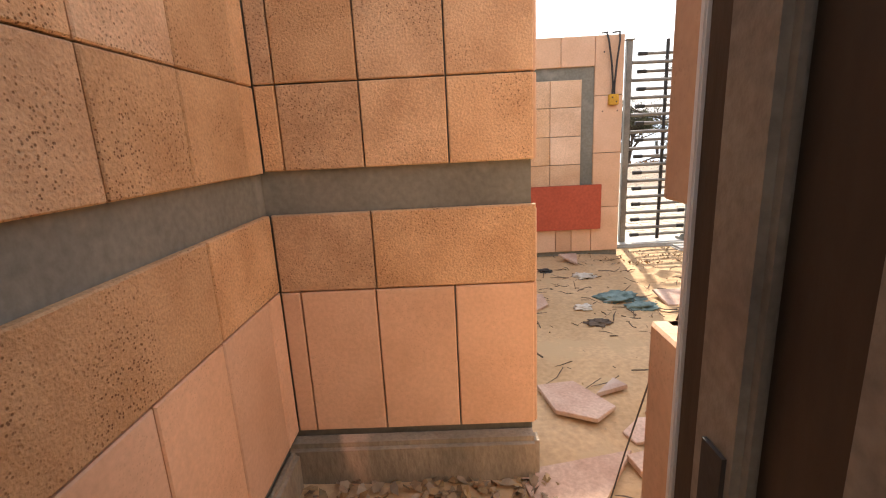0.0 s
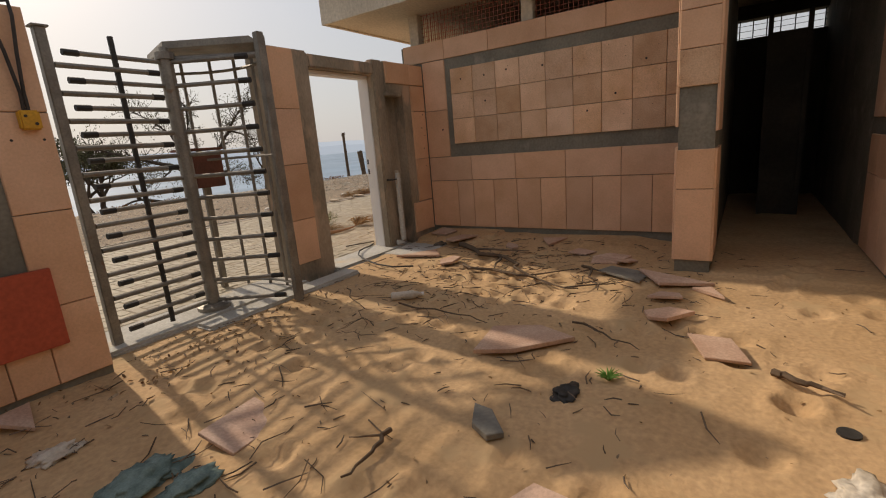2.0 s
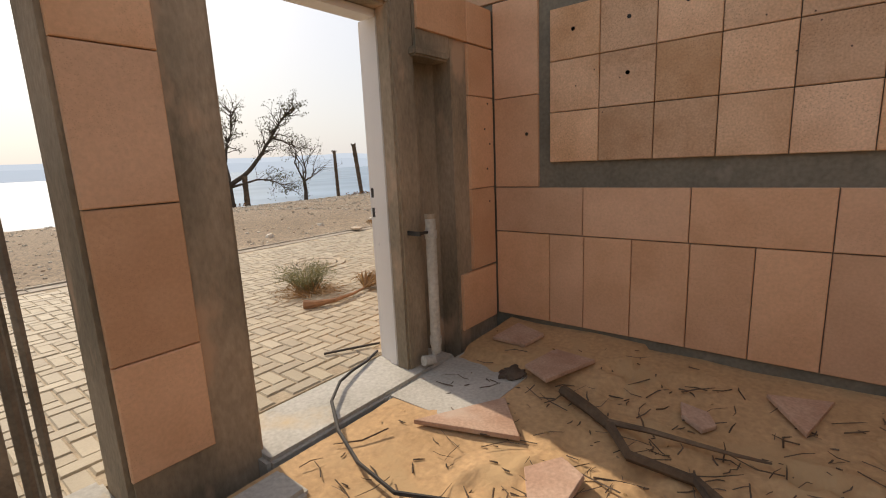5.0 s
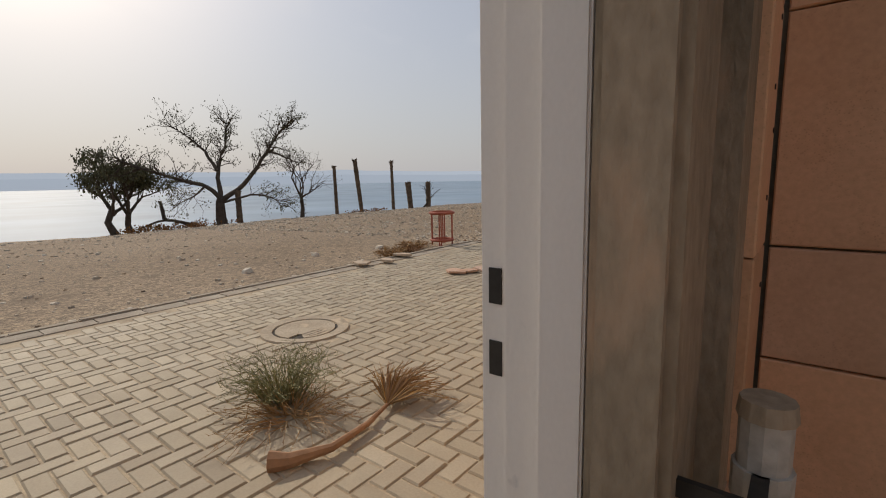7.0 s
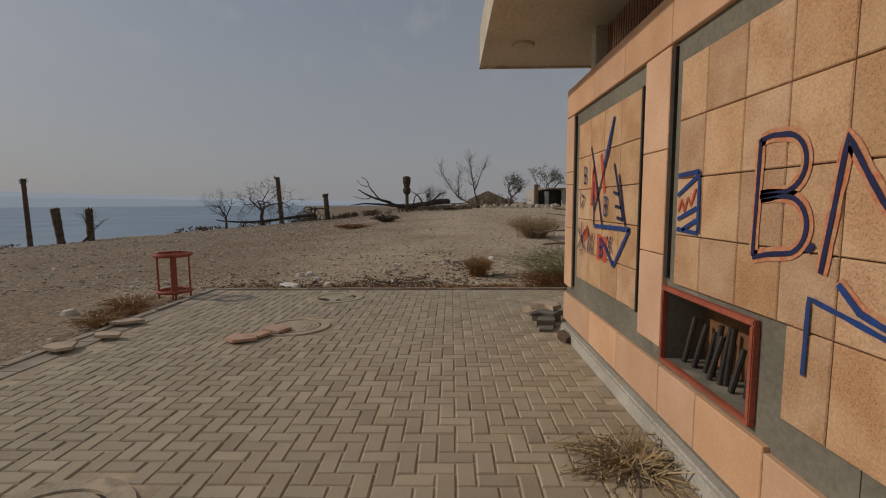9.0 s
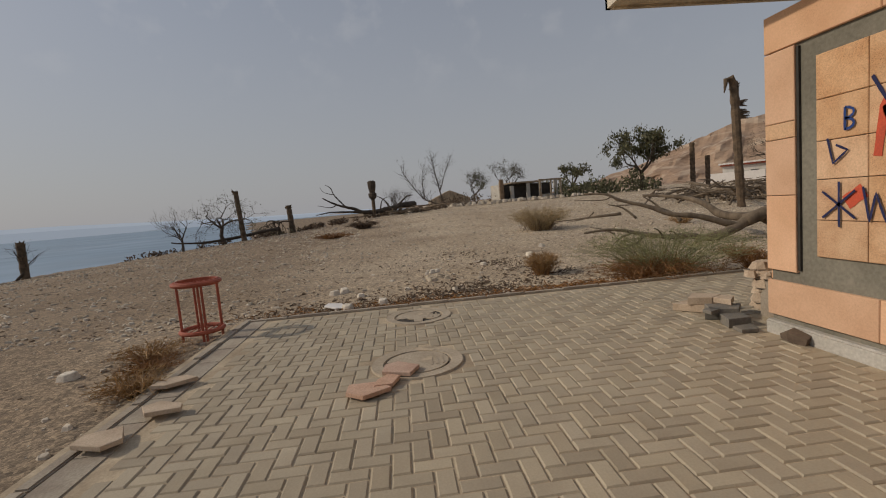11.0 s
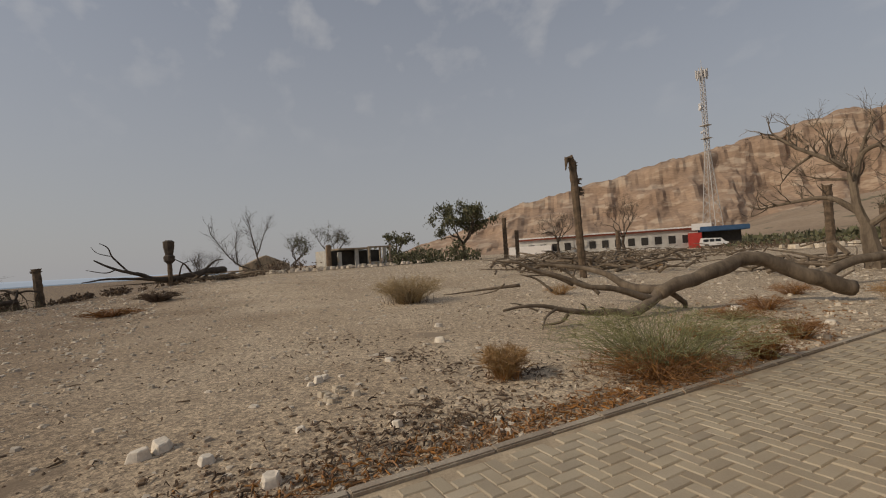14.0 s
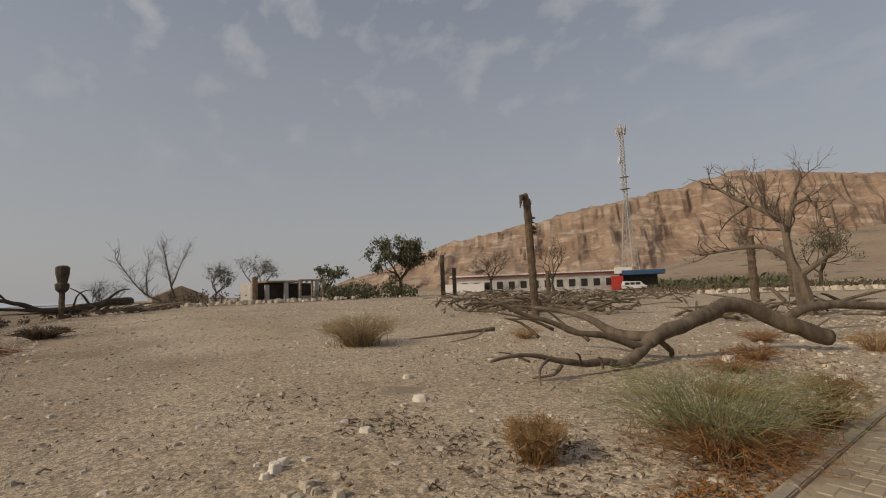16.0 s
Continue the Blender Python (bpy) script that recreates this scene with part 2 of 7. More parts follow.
M_STRAW = material("dry_straw", (0.40, 0.27, 0.13), (0.30, 0.17, 0.075), 3, 0.85, 30, 0.1, vary=0.3, island=True)
M_PALESTRAW = material("pale_straw", (0.44, 0.34, 0.20), (0.33, 0.25, 0.14), 3, 0.85, 30, 0.1, vary=0.3, island=True)
M_RUST = material("rusty_grass", (0.30, 0.15, 0.06), (0.22, 0.115, 0.05), 3, 0.9, 30, 0.1, vary=0.3, island=True)
M_SEA = material("hazy_sea", (0.23, 0.32, 0.42), (0.27, 0.36, 0.46), 0.004, 0.6, 0.02, 0.0)
M_SEA.node_tree.nodes["Principled BSDF"].inputs["Specular IOR Level"].default_value = 0.12
M_CLIFF = material("desert_cliff", (0.37, 0.265, 0.19), (0.27, 0.185, 0.13), 0.018, 0.95, 0.14, 0.0, spots=(0.43, 0.33, 0.245), spot_at=0.54, spot_scale=0.03, stretched=(1, 1, 3.5))
M_SLOPE = material("hill_slope", (0.36, 0.275, 0.195), (0.29, 0.215, 0.15), 0.03, 0.95, 0.6, 0.0, spots=(0.12, 0.115, 0.07), spot_at=0.60, spot_scale=0.09)
M_PLASTER = material("white_plaster", (0.62, 0.60, 0.56), (0.50, 0.48, 0.44), 0.8, 0.9, 10, 0.1)
M_SOFFIT = material("cream_plaster", (0.62, 0.56, 0.46), (0.52, 0.46, 0.37), 1.5, 0.9, 30, 0.1, spots=(0.40, 0.34, 0.27), spot_at=0.68)
M_BLUE = material("blue_roof_sheet", (0.05, 0.11, 0.22), (0.04, 0.09, 0.17), 1, 0.6, 10, 0.0)
M_CLOTH = material("teal_cloth", (0.22, 0.30, 0.28), (0.11, 0.16, 0.15), 12, 0.95, 120, 0.4)
M_BAG = material("pale_plastic", (0.62, 0.56, 0.48), (0.50, 0.43, 0.34), 10, 0.4, 60, 0.2)
M_SPRAYBLUE = material("blue_spray", (0.02, 0.065, 0.26), (0.025, 0.05, 0.17), 14, 0.8, 90, 0.0)
M_SPRAYDARK = material("dark_spray", (0.02, 0.022, 0.07), (0.025, 0.03, 0.10), 14, 0.8, 90, 0.0)
M_SPRAYRED = material("red_spray", (0.62, 0.10, 0.05), (0.50, 0.09, 0.05), 14, 0.8, 90, 0.0)
M_SPRAYHALO = material("thin_red_spray", (0.60, 0.20, 0.105), (0.60, 0.33, 0.19), 30, 0.85, 120, 0.0)
M_CARWHITE = material("car_paint", (0.75, 0.75, 0.74), (0.70, 0.70, 0.70), 1, 0.3, 10, 0.0)
M_GLASS = material("dark_glass", (0.03, 0.035, 0.04), (0.04, 0.045, 0.05), 1, 0.1, 10, 0.0)
M_MAST = material("mast_paint", (0.55, 0.53, 0.51), (0.45, 0.43, 0.42), 0.5, 0.6, 5, 0.0)
M_SLATE = material("slate_scrap", (0.16, 0.155, 0.14), (0.22, 0.20, 0.17), 6, 0.8, 50, 0.2)


# ---------------------------------------------------------------- helpers
def part(name, bm, mat, parent=None, label=""):
    me = bpy.data.meshes.new(name)
    bm.to_mesh(me)
    bm.free()
    me.materials.append(mat)
    ob = new(name, me)
    if parent:
        ob.parent = parent
    if label:
        ob["label"] = label
    return ob


def empty(name, label, category, at=(0, 0, 0), group="", kind=""):
    ob = new(name)
    ob.location = at
    return tagged(ob, label, category, group, kind)


def cube(bm, x0, y0, z0, x1, y1, z1, bevel=0.0):
    v = [bm.verts.new(p) for p in ((x0, y0, z0), (x1, y0, z0), (x1, y1, z0), (x0, y1, z0), (x0, y0, z1), (x1, y0, z1), (x1, y1, z1), (x0, y1, z1))]
    f = [bm.faces.new([v[i] for i in q]) for q in ((3, 2, 1, 0), (4, 5, 6, 7), (0, 1, 5, 4), (1, 2, 6, 5), (2, 3, 7, 6), (3, 0, 4, 7))]
    if bevel:
        bmesh.ops.bevel(bm, geom=list({e for q in f for e in q.edges}), offset=bevel, segments=2, affect="EDGES")
    return bm


def tube(bm, pts, radii, sides=6, cap=True):
    pts = [Vector(p) for p in pts]
    if not isinstance(radii, (list, tuple)):
        radii = [radii] * len(pts)
    rings = []
    for i, p in enumerate(pts):
        d = (pts[min(i + 1, len(pts) - 1)] - pts[max(i - 1, 0)])
        d = d.normalized() if d.length > 1e-9 else Vector((0, 0, 1))
        a = d.cross(Vector((0, 0, 1)) if abs(d.z) < 0.9 else Vector((1, 0, 0))).normalized()
        b = d.cross(a)
        rings.append([bm.verts.new(p + (a * math.cos(k * 2 * math.pi / sides) + b * math.sin(k * 2 * math.pi / sides)) * radii[i]) for k in range(sides)])
    for r, s in zip(rings, rings[1:]):
        for k in range(sides):
            bm.faces.new((r[k], r[(k + 1) % sides], s[(k + 1) % sides], s[k]))
    if cap and sides > 2:
        bm.faces.new(rings[0][::-1]), bm.faces.new(rings[-1])
    return bm


def smooth(ob):
    for p in ob.data.polygons:
        p.use_smooth = True
    return ob


def rock(bm, at, size, rnd, flat=0.7):
    """An angular stone: a jittered, squashed octahedron-like lump."""
    n = 6
    ang = rnd.random() * 6.28
    lo, hi = [], []
    for k in range(n):
        a = ang + k * 2 * math.pi / n
        r = size * rnd.uniform(0.7, 1.15)
        lo.append(bm.verts.new((at[0] + math.cos(a) * r, at[1] + math.sin(a) * r, at[2] - size * 0.15)))
        r *= rnd.uniform(0.55, 0.85)
        hi.append(bm.verts.new((at[0] + math.cos(a) * r, at[1] + math.sin(a) * r, at[2] + size * flat * rnd.uniform(0.6, 1.0))))
    for k in range(n):
        bm.faces.new((lo[k], lo[(k + 1) % n], hi[(k + 1) % n], hi[k]))
    bm.faces.new(hi)


def shard(name, at, size, seed, mat=M_PINK, thick=0.025, turn=0.0, tilt=0.0, tilt_dir=0.0, label="", sides=5, category="stone slab", long=1.0, group="broken stone slabs"):
    """A broken flat slab with a ragged outline and bevelled edge."""
    rnd = random.Random(seed)
    bm = bmesh.new()
    ring = []
    for k in range(sides):
        a = (k + rnd.uniform(-0.25, 0.25)) * 2 * math.pi / sides
        r = size * rnd.uniform(0.7, 1.25)
        ring.append((math.cos(a) * r * long, math.sin(a) * r))
    e = 0.003
    rows = [[bm.verts.new((x * s, y * s, z)) for x, y in ring] for s, z in ((1 - e / size, 0), (1, e), (1, thick - e), (1 - e / size, thick))]
    for r, s in zip(rows, rows[1:]):
        for k in range(sides):
            bm.faces.new((r[k], r[(k + 1) % sides], s[(k + 1) % sides], s[k]))
    bm.faces.new(rows[0][::-1]), bm.faces.new(rows[-1])
    bmesh.ops.recalc_face_normals(bm, faces=bm.faces)
    ob = tagged(part(name, bm, mat), label or "broken pink stone slab lying in the sand", category, group)
    ob.matrix_world = pose(*at) @ pose(0, 0, 0, 0, 0, tilt_dir) @ pose(0, 0, 0, tilt, 0, 0) @ pose(0, 0, 0, 0, 0, turn)
    return ob


TILE_MESHES = {}


def tile(parent, place, turn, w, h, mat, proud=0.022, label=""):
    """One cladding tile: its back centre at place, its face looking along -y turned by turn degrees."""
    key = (round(w, 3), round(h, 3), proud, mat.name)
    if key not in TILE_MESHES:
        bm = bmesh.new()
        g, c = 0.0025, 0.004
        x, z = w / 2 - g, h / 2 - g
        r0 = [bm.verts.new(p) for p in ((-x, 0, -z), (x, 0, -z), (x, 0, z), (-x, 0, z))]
        r1 = [bm.verts.new(p) for p in ((-x, -proud + c, -z), (x, -proud + c, -z), (x, -proud + c, z), (-x, -proud + c, z))]
        x, z = x - c, z - c
        r2 = [bm.verts.new(p) for p in ((-x, -proud, -z), (x, -proud, -z), (x, -proud, z), (-x, -proud, z))]
        for a, b in ((r0, r1), (r1, r2)):
            for k in range(4):
                bm.faces.new((a[k], a[(k + 1) % 4], b[(k + 1) % 4], b[k]))
        bm.faces.new(r2)
        me = bpy.data.meshes.new("tile")
        bm.to_mesh(me)
        bm.free()
        me.materials.append(mat)
        TILE_MESHES[key] = me
    ob = new("tile", TILE_MESHES[key])
    ob.parent = parent
    ob.matrix_local = pose(*place, 0, 0, turn)
    if label:
        ob["label"] = label
    return ob


def tiles_x(parent, y, turn, xs, z0, z1, mat, proud=0.022):
    """A course of tiles along x between successive xs."""
    for a, b in zip(xs, xs[1:]):
        tile(parent, ((a + b) / 2, y, (z0 + z1) / 2), turn, abs(b - a), z1 - z0, mat, proud)


def tiles_y(parent, x, turn, ys, z0, z1, mat, proud=0.022):
    for a, b in zip(ys, ys[1:]):
        tile(parent, (x, (a + b) / 2, (z0 + z1) / 2), turn, abs(b - a), z1 - z0, mat, proud)


def steps(a, b, n):
    return [a + (b - a) * i / n for i in range(n + 1)]


def structure(name, bm, mat, label, category):
    return tagged(part(name, bm, mat), label, category, kind="structure")


# ---------------------------------------------------------------- ground, sea, distance
def ground_z(x, y):
    dx, dy = x - 10, y - 10
    r, a = math.hypot(dx, dy), math.degrees(math.atan2(dy, dx))
    g = float(np.interp(a, [-150, -90, -57, -34, -10, 3, 13, 27, 45, 80, 120], [0, 0.0, 0.0, 0.75, 0.95, 0.75, 0.25, -0.4, -1.2, -2.6, -2.6]))
    z = g * min(r, 62) / 45 * min(1, max(0, (r - 5) / 22))
    near = min(1, max(0, (r - 3) / 14))
    z += near * (0.06 * noise.noise((x * 0.3, y * 0.3, 0)) + 0.025 * noise.noise((x * 1.3, y * 1.3, 4)))
    past = x + y - 61.5
    if x > 52:
        past = min(past, y - 7.5 + (x - 54) * 0.25)
    if past > 0:
        z -= min(past * 0.8, 15 - 0.02 * min(past, 100))
    return z - 0.05


def axis_steps(lo, hi, mid, fine, growth):
    out, s, p = [mid], fine, mid
    while p < hi:
        p += s
        s = s * growth if p - mid > 22 else s
        out.append(min(p, hi))
    s, p = fine, mid
    while p > lo:
        p -= s
        s = s * growth if mid - p > 22 else s
        out.insert(0, max(p, lo))
    return out


def build_ground():
    xs, ys = axis_steps(-1500, 2600, 16, 0.5, 1.12), axis_steps(-2600, 2600, 8, 0.5, 1.12)
    verts = [(x, y, ground_z(x, y) - (0.25 if -1 < x < 13.3 and 1.5 < y < 11.6 else 0)) for y in ys for x in xs]
    w = len(xs)
    faces = [(j * w + i, j * w + i + 1, (j + 1) * w + i + 1, (j + 1) * w + i) for j in range(len(ys) - 1) for i in range(w - 1)]
    me = bpy.data.meshes.new("ground")
    me.from_pydata(verts, [], faces)
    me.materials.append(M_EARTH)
    smooth(tagged(new("ground", me), "pale stony desert ground strewn with gravel", "ground", kind="structure"))


build_ground()
bm = bmesh.new()
for q in [[(-4000, -200, -13), (4500, -200, -13), (4500, 4500, -13), (-4000, 4500, -13)]]:
    bm.faces.new([bm.verts.new(p) for p in q])
structure("water", bm, M_SEA, "flat hazy blue sea below the bluff", "sea")


def build_far_shore():
    """The mountains across the water, a plain strip with haze painted as glow."""
    m = bpy.data.materials.new("painted_far_haze")
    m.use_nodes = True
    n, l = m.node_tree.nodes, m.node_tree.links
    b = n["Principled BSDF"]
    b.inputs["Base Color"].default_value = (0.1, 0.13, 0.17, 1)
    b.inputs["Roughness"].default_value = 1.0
    # emission puts the pale blue haze into the colour
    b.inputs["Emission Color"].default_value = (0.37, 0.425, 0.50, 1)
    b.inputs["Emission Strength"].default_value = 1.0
    verts, faces, count = [], [], 160
    for i in range(count):
        a = radians(-8 + 150 * i / (count - 1))
        h = 105 + 22 * noise.noise((i * 0.06, 1, 0)) + 8 * noise.noise((i * 0.3, 5, 0))
        h *= min(1.0, 0.02 + (i / 60) ** 1.5)
        x, y = math.cos(a) * 4200, math.sin(a) * 4200
        verts += [(x, y, -14), (x * 1.01, y * 1.01, h * 0.6), (x * 1.03, y * 1.03, h)]
    for i in range(count - 1):
        for k in (0, 1):
            a = i * 3 + k
            faces.append((a, a + 3, a + 4, a + 1))
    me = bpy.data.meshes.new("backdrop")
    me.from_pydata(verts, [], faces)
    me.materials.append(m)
    tagged(new("backdrop", me), "pale blue mountains with painted haze across the sea", "mountains", kind="structure")


build_far_shore()


def build_foothill():
    """The pale scrub-dotted slope that rises inland below the cliffs."""
    na, nr = 90, 34
    verts, faces = [], []
    for i in range(na):
        az = -46 - 80 * i / (na - 1)
        top = float(np.interp(-az, [46, 56, 64, 78, 95, 126], [0, 5, 17, 31, 36, 38]))
        for j in range(nr):
            u = j / (nr - 1)
            r = 175 + 230 * u
            x, y = 12 + math.cos(radians(az)) * r, 10 + math.sin(radians(az)) * r
            rise = u * u * (3 - 2 * u)
            z = -0.5 + top * rise + 4.0 * noise.noise((x * 0.02, y * 0.02, 3)) * rise + 1.0 * noise.noise((x * 0.09, y * 0.09, 7)) * rise
            verts.append((x, y, z))
    for i in range(na - 1):
        for j in range(nr - 1):
            a = i * nr + j
            faces.append((a, a + 1, a + nr + 1, a + nr))
    me = bpy.data.meshes.new("ground_slope")
    me.from_pydata(verts, [], faces)
    me.materials.append(M_SLOPE)
    smooth(tagged(new("ground_slope", me), "tan slope dotted with dark scrub below the cliffs", "hillside", kind="structure"))


build_foothill()


def build_cliffs():
    """The long escarpment inland: talus slope, cliff band and plateau, cut by gullies."""
    along = [-700, -300, -150, 0, 60, 110, 165, 230, 330, 420, 520, 600, 700, 800, 950, 1100, 1400]
    crest = [2, 3, 9, 52, 74, 92, 100, 113, 137, 150, 172, 190, 188, 172, 172, 182, 182]
    n, m = 420, 60
    verts, faces = [], []
    for i in range(n):
        s = -700 + 2100 * i / (n - 1)
        top = float(np.interp(s, along, crest)) * (1 + 0.05 * noise.noise((s * 0.02, 3, 0)) + 0.03 * noise.noise((s * 0.09, 9, 0)))
        for j in range(m):
            u = j / (m - 1)
            h = float(np.interp(u, [0, 0.22, 0.42, 0.55, 0.60, 0.66, 0.74, 0.80, 0.86, 1], [0.0, 0.10, 0.30, 0.46, 0.60, 0.64, 0.74, 0.93, 0.96, 1.0])) + 0.05 * noise.noise((s * 0.013, u * 4, 6)) * math.sin(3.14 * u)
            gully = (noise.noise((s * 0.007, u * 1.0, 1)) * 70 + noise.noise((s * 0.024, u * 3.5, 4)) * 24) * math.sin(math.pi * min(u * 1.1, 1)) + noise.noise((s * 0.06, u * 8, 7)) * 9 + noise.noise((s * 0.15, u * 20, 2)) * 4
            depth = 230 * u + gully
            z = top * h + noise.noise((s * 0.05, u * 9, 2)) * 3.5 * u
            x, y = 610 - s * 0.7071 + depth * 0.7071, -290 - s * 0.7071 - depth * 0.7071
            verts.append((x, y, z - 1))
    for i in range(n - 1):
        for j in range(m - 1):
            a = i * m + j
            faces.append((a, a + 1, a + m + 1, a + m))
    me = bpy.data.meshes.new("backdrop")
    me.from_pydata(verts, [], faces)
    me.materials.append(M_CLIFF)
    tagged(new("backdrop", me), "tan layered desert cliffs with eroded gullies", "cliff", kind="structure")


build_cliffs()

# ---------------------------------------------------------------- walls of the gate court
GATE_IN, GATE_OUT, WALL_X = 6.69, 6.988, 7.595
bm = bmesh.new()
cube(bm, -1.2, 6.27, -0.3, 3.29, 6.62, 2.10)
wall_west = structure("wall_north_west", bm, M_GROUT, "grey rendered gate wall clad in orange stone tiles", "wall")
bm = bmesh.new()
cube(bm, 5.12, GATE_IN, -0.3, 5.64, GATE_OUT, 2.22, 0.02)
cube(bm, 5.645, GATE_IN + 0.01, 2.07, 6.66, GATE_OUT - 0.06, 2.20, 0.015)
wall_mid = structure("wall_north", bm, M_CONC, "weathered concrete gate wall with stone tiles beside the doorway", "wall")
bm = bmesh.new()
cube(bm, 6.60, GATE_IN, -0.3, 6.79, 6.80, 2.24, 0.015)
cube(bm, 6.675, 6.80, -0.3, 6.79, GATE_OUT, 2.24)
cube(bm, 6.79, GATE_IN + 0.14, -0.3, 7.12, GATE_OUT, 2.24)
cube(bm, 7.12, GATE_IN, -0.3, WALL_X + 0.1, GATE_OUT, 2.24)
cube(bm, 6.79, GATE_IN - 0.004, 1.86, 7.12, GATE_IN + 0.14, 2.236, 0.01)
cube(bm, 6.74, GATE_IN - 0.05, 1.83, 7.05, GATE_IN + 0.10, 1.88, 0.012)
wall_jamb = structure("wall_north_east", bm, M_CONC, "stained concrete wall with a pipe niche beside the doorway", "wall")

# left part of the gate wall: border tiles round a grey band and an inner field
F = 6.27
tiles_x(wall_west, F, 0, [3.018, 3.29], 1.565, 2.10, M_TILE)
tiles_x(wall_west, F, 0, [3.018, 3.29], 1.03, 1.565, M_TILE)
tiles_x(wall_west, F, 0, [3.018, 3.29], 0.50, 1.03, M_TILE)
tiles_x(wall_west, F, 0, [3.018, 3.29], 0.05, 0.50, M_TILE)
tiles_x(wall_west, F, 0, [-0.8, -0.2, 0.4, 1.0, 1.6, 2.2, 2.7, 3.018], 1.83, 2.10, M_TILE)
for z0, z1 in ((0.72, 0.93), (0.93, 1.20), (1.20, 1.47), (1.47, 1.72)):
    tiles_x(wall_west, F, 0, [1.05, 1.36, 1.67, 1.98, 2.29, 2.60, 2.90], z0, z1, M_PANEL)
tiles_x(wall_west, F, 0, [0.4, 0.8, 1.2, 1.6, 2.0, 2.4, 2.66, 2.82, 3.018], 0.05, 0.28, M_TILE)

# between turnstile and doorway
for z0, z1 in ((0.16, 0.60), (0.60, 1.14), (1.14, 1.66), (1.66, 2.21)):
    tiles_x(wall_mid, GATE_IN, 0, [5.13, 5.43], z0, z1, M_TILE)
# right of the pipe niche
for z0, z1 in ((0.49, 1.05), (1.05, 1.66), (1.66, 1.98)):
    tiles_x(wall_jamb, GATE_IN, 0, [7.28, 7.575], z0, z1, M_TILE)
tiles_x(wall_jamb, GATE_IN, 0, [7.15, 7.575], 0.08, 0.48, M_TILE)
tiles_x(wall_jamb, GATE_IN, 0, [6.80, 7.28, 7.575], 1.985, 2.235, M_TILE)

# tiled court wall (west side of the small building)
bm = bmesh.new()
cube(bm, WALL_X, 3.49, -0.3, 7.85, 6.985, 2.50)
wall_court = structure("wall_east", bm, M_GROUT, "court wall with a framed field of square stone tiles", "wall")
W = WALL_X
tiles_y(wall_court, W, -90, [3.55, 3.82, 4.14, 4.45, 4.76, 5.07, 5.38, 5.70, 6.00, 6.24, 6.66], 0.10, 0.725, M_TILE)
tiles_y(wall_court, W, -90, [3.55, 4.14, 4.76, 5.39, 6.01, 6.66], 0.727, 1.043, M_TILE)
tiles_y(wall_court, W, -90, [6.32, 6.66], 1.045, 1.65, M_TILE)
tiles_y(wall_court, W, -90, [6.32, 6.66], 1.65, 2.27, M_TILE)
tiles_y(wall_court, W, -90, [3.55, 4.30, 4.95, 5.68, 6.31, 6.95], 2.275, 2.51, M_TILE)
for z0, z1 in ((1.205, 1.52), (1.52, 1.83), (1.83, 2.14)):
    tiles_y(wall_court, W, -90, [3.55, 3.71, 4.03, 4.345, 4.655, 4.97, 5.285, 5.60, 5.915, 6.235], z0, z1, M_PANEL, 0.03)

# end pier and dark passage into the building
bm = bmesh.new()
cube(bm, 6.485, 3.21, -0.3, 11.6, 3.47, 2.9)
pier = structure("wall_passage", bm, M_GROUT, "passage wall ending in a stone-clad pier", "wall")
for z0, z1, m in ((0.10, 0.70, M_TILE), (0.70, 1.02, M_TILE), (1.50, 1.78, M_FACADE), (1.78, 2.06, M_TILE), (2.06, 2.40, M_TILE), (2.40, 2.88, M_TILE)):
    tiles_y(pier, 6.485, -90, [3.20, 3.48], z0, z1, m)
for z0, z1 in ((0.10, 0.70), (0.70, 1.02), (1.15, 1.78), (1.78, 2.40)):
    tiles_x(pier, 3.21, 0, [6.47, 6.78, 7.10], z0, z1, M_TILE)
for z0, z1 in ((0.10, 0.725), (0.727, 1.043), (1.20, 1.52), (1.52, 1.83), (1.83, 2.14), (2.16, 2.50)):
    tiles_x(pier, 3.47, 180, [6.47, 6.84, 7.20, 7.56], z0, z1, M_TILE)
bm = bmesh.new()
cube(bm, 6.55, 1.8, -0.3, 11.6, 2.10, 2.9)
side = structure("wall_passage_south", bm, M_GROUT, "stone-clad side wall of the dark passage", "wall")
for z0, z1 in ((0.05, 0.70), (0.70, 1.02), (1.15, 1.75), (1.75, 2.35)):
    tiles_x(side, 2.10, 180, [6.56, 6.88, 7.20, 7.52], z0, z1, M_TILE)
bm = bmesh.new()
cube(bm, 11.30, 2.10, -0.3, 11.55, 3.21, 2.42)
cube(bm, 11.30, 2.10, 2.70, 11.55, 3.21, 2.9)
# the shade deep in the passage is put into this wall's colour
structure("wall_passage_end", bm, M_DARK, "end wall of the passage below a slot window, painted dark for shade", "wall")
bm = bmesh.new()
for y in (2.42, 2.80):
    cube(bm, 9.4, y, -0.02, 9.46, y + 0.05, 2.4)
cube(bm, 9.42, 2.45, 0.0, 9.44, 2.80, 2.2)
tagged(part("door_passage", bm, M_DARK), "dark door leaf and posts inside the passage", "door", kind="structure")
bm = bmesh.new()
for k in range(7):
    cube(bm, 11.40, 2.12 + k * 0.175, 2.42, 11.42, 2.135 + k * 0.175, 2.70)
for z in (2.45, 2.54, 2.62):
    cube(bm, 11.405, 2.10, z, 11.415, 3.21, z + 0.006)
tagged(part("window_slot", bm, M_RUBBER), "wire mesh over the slot window", "window", kind="structure")

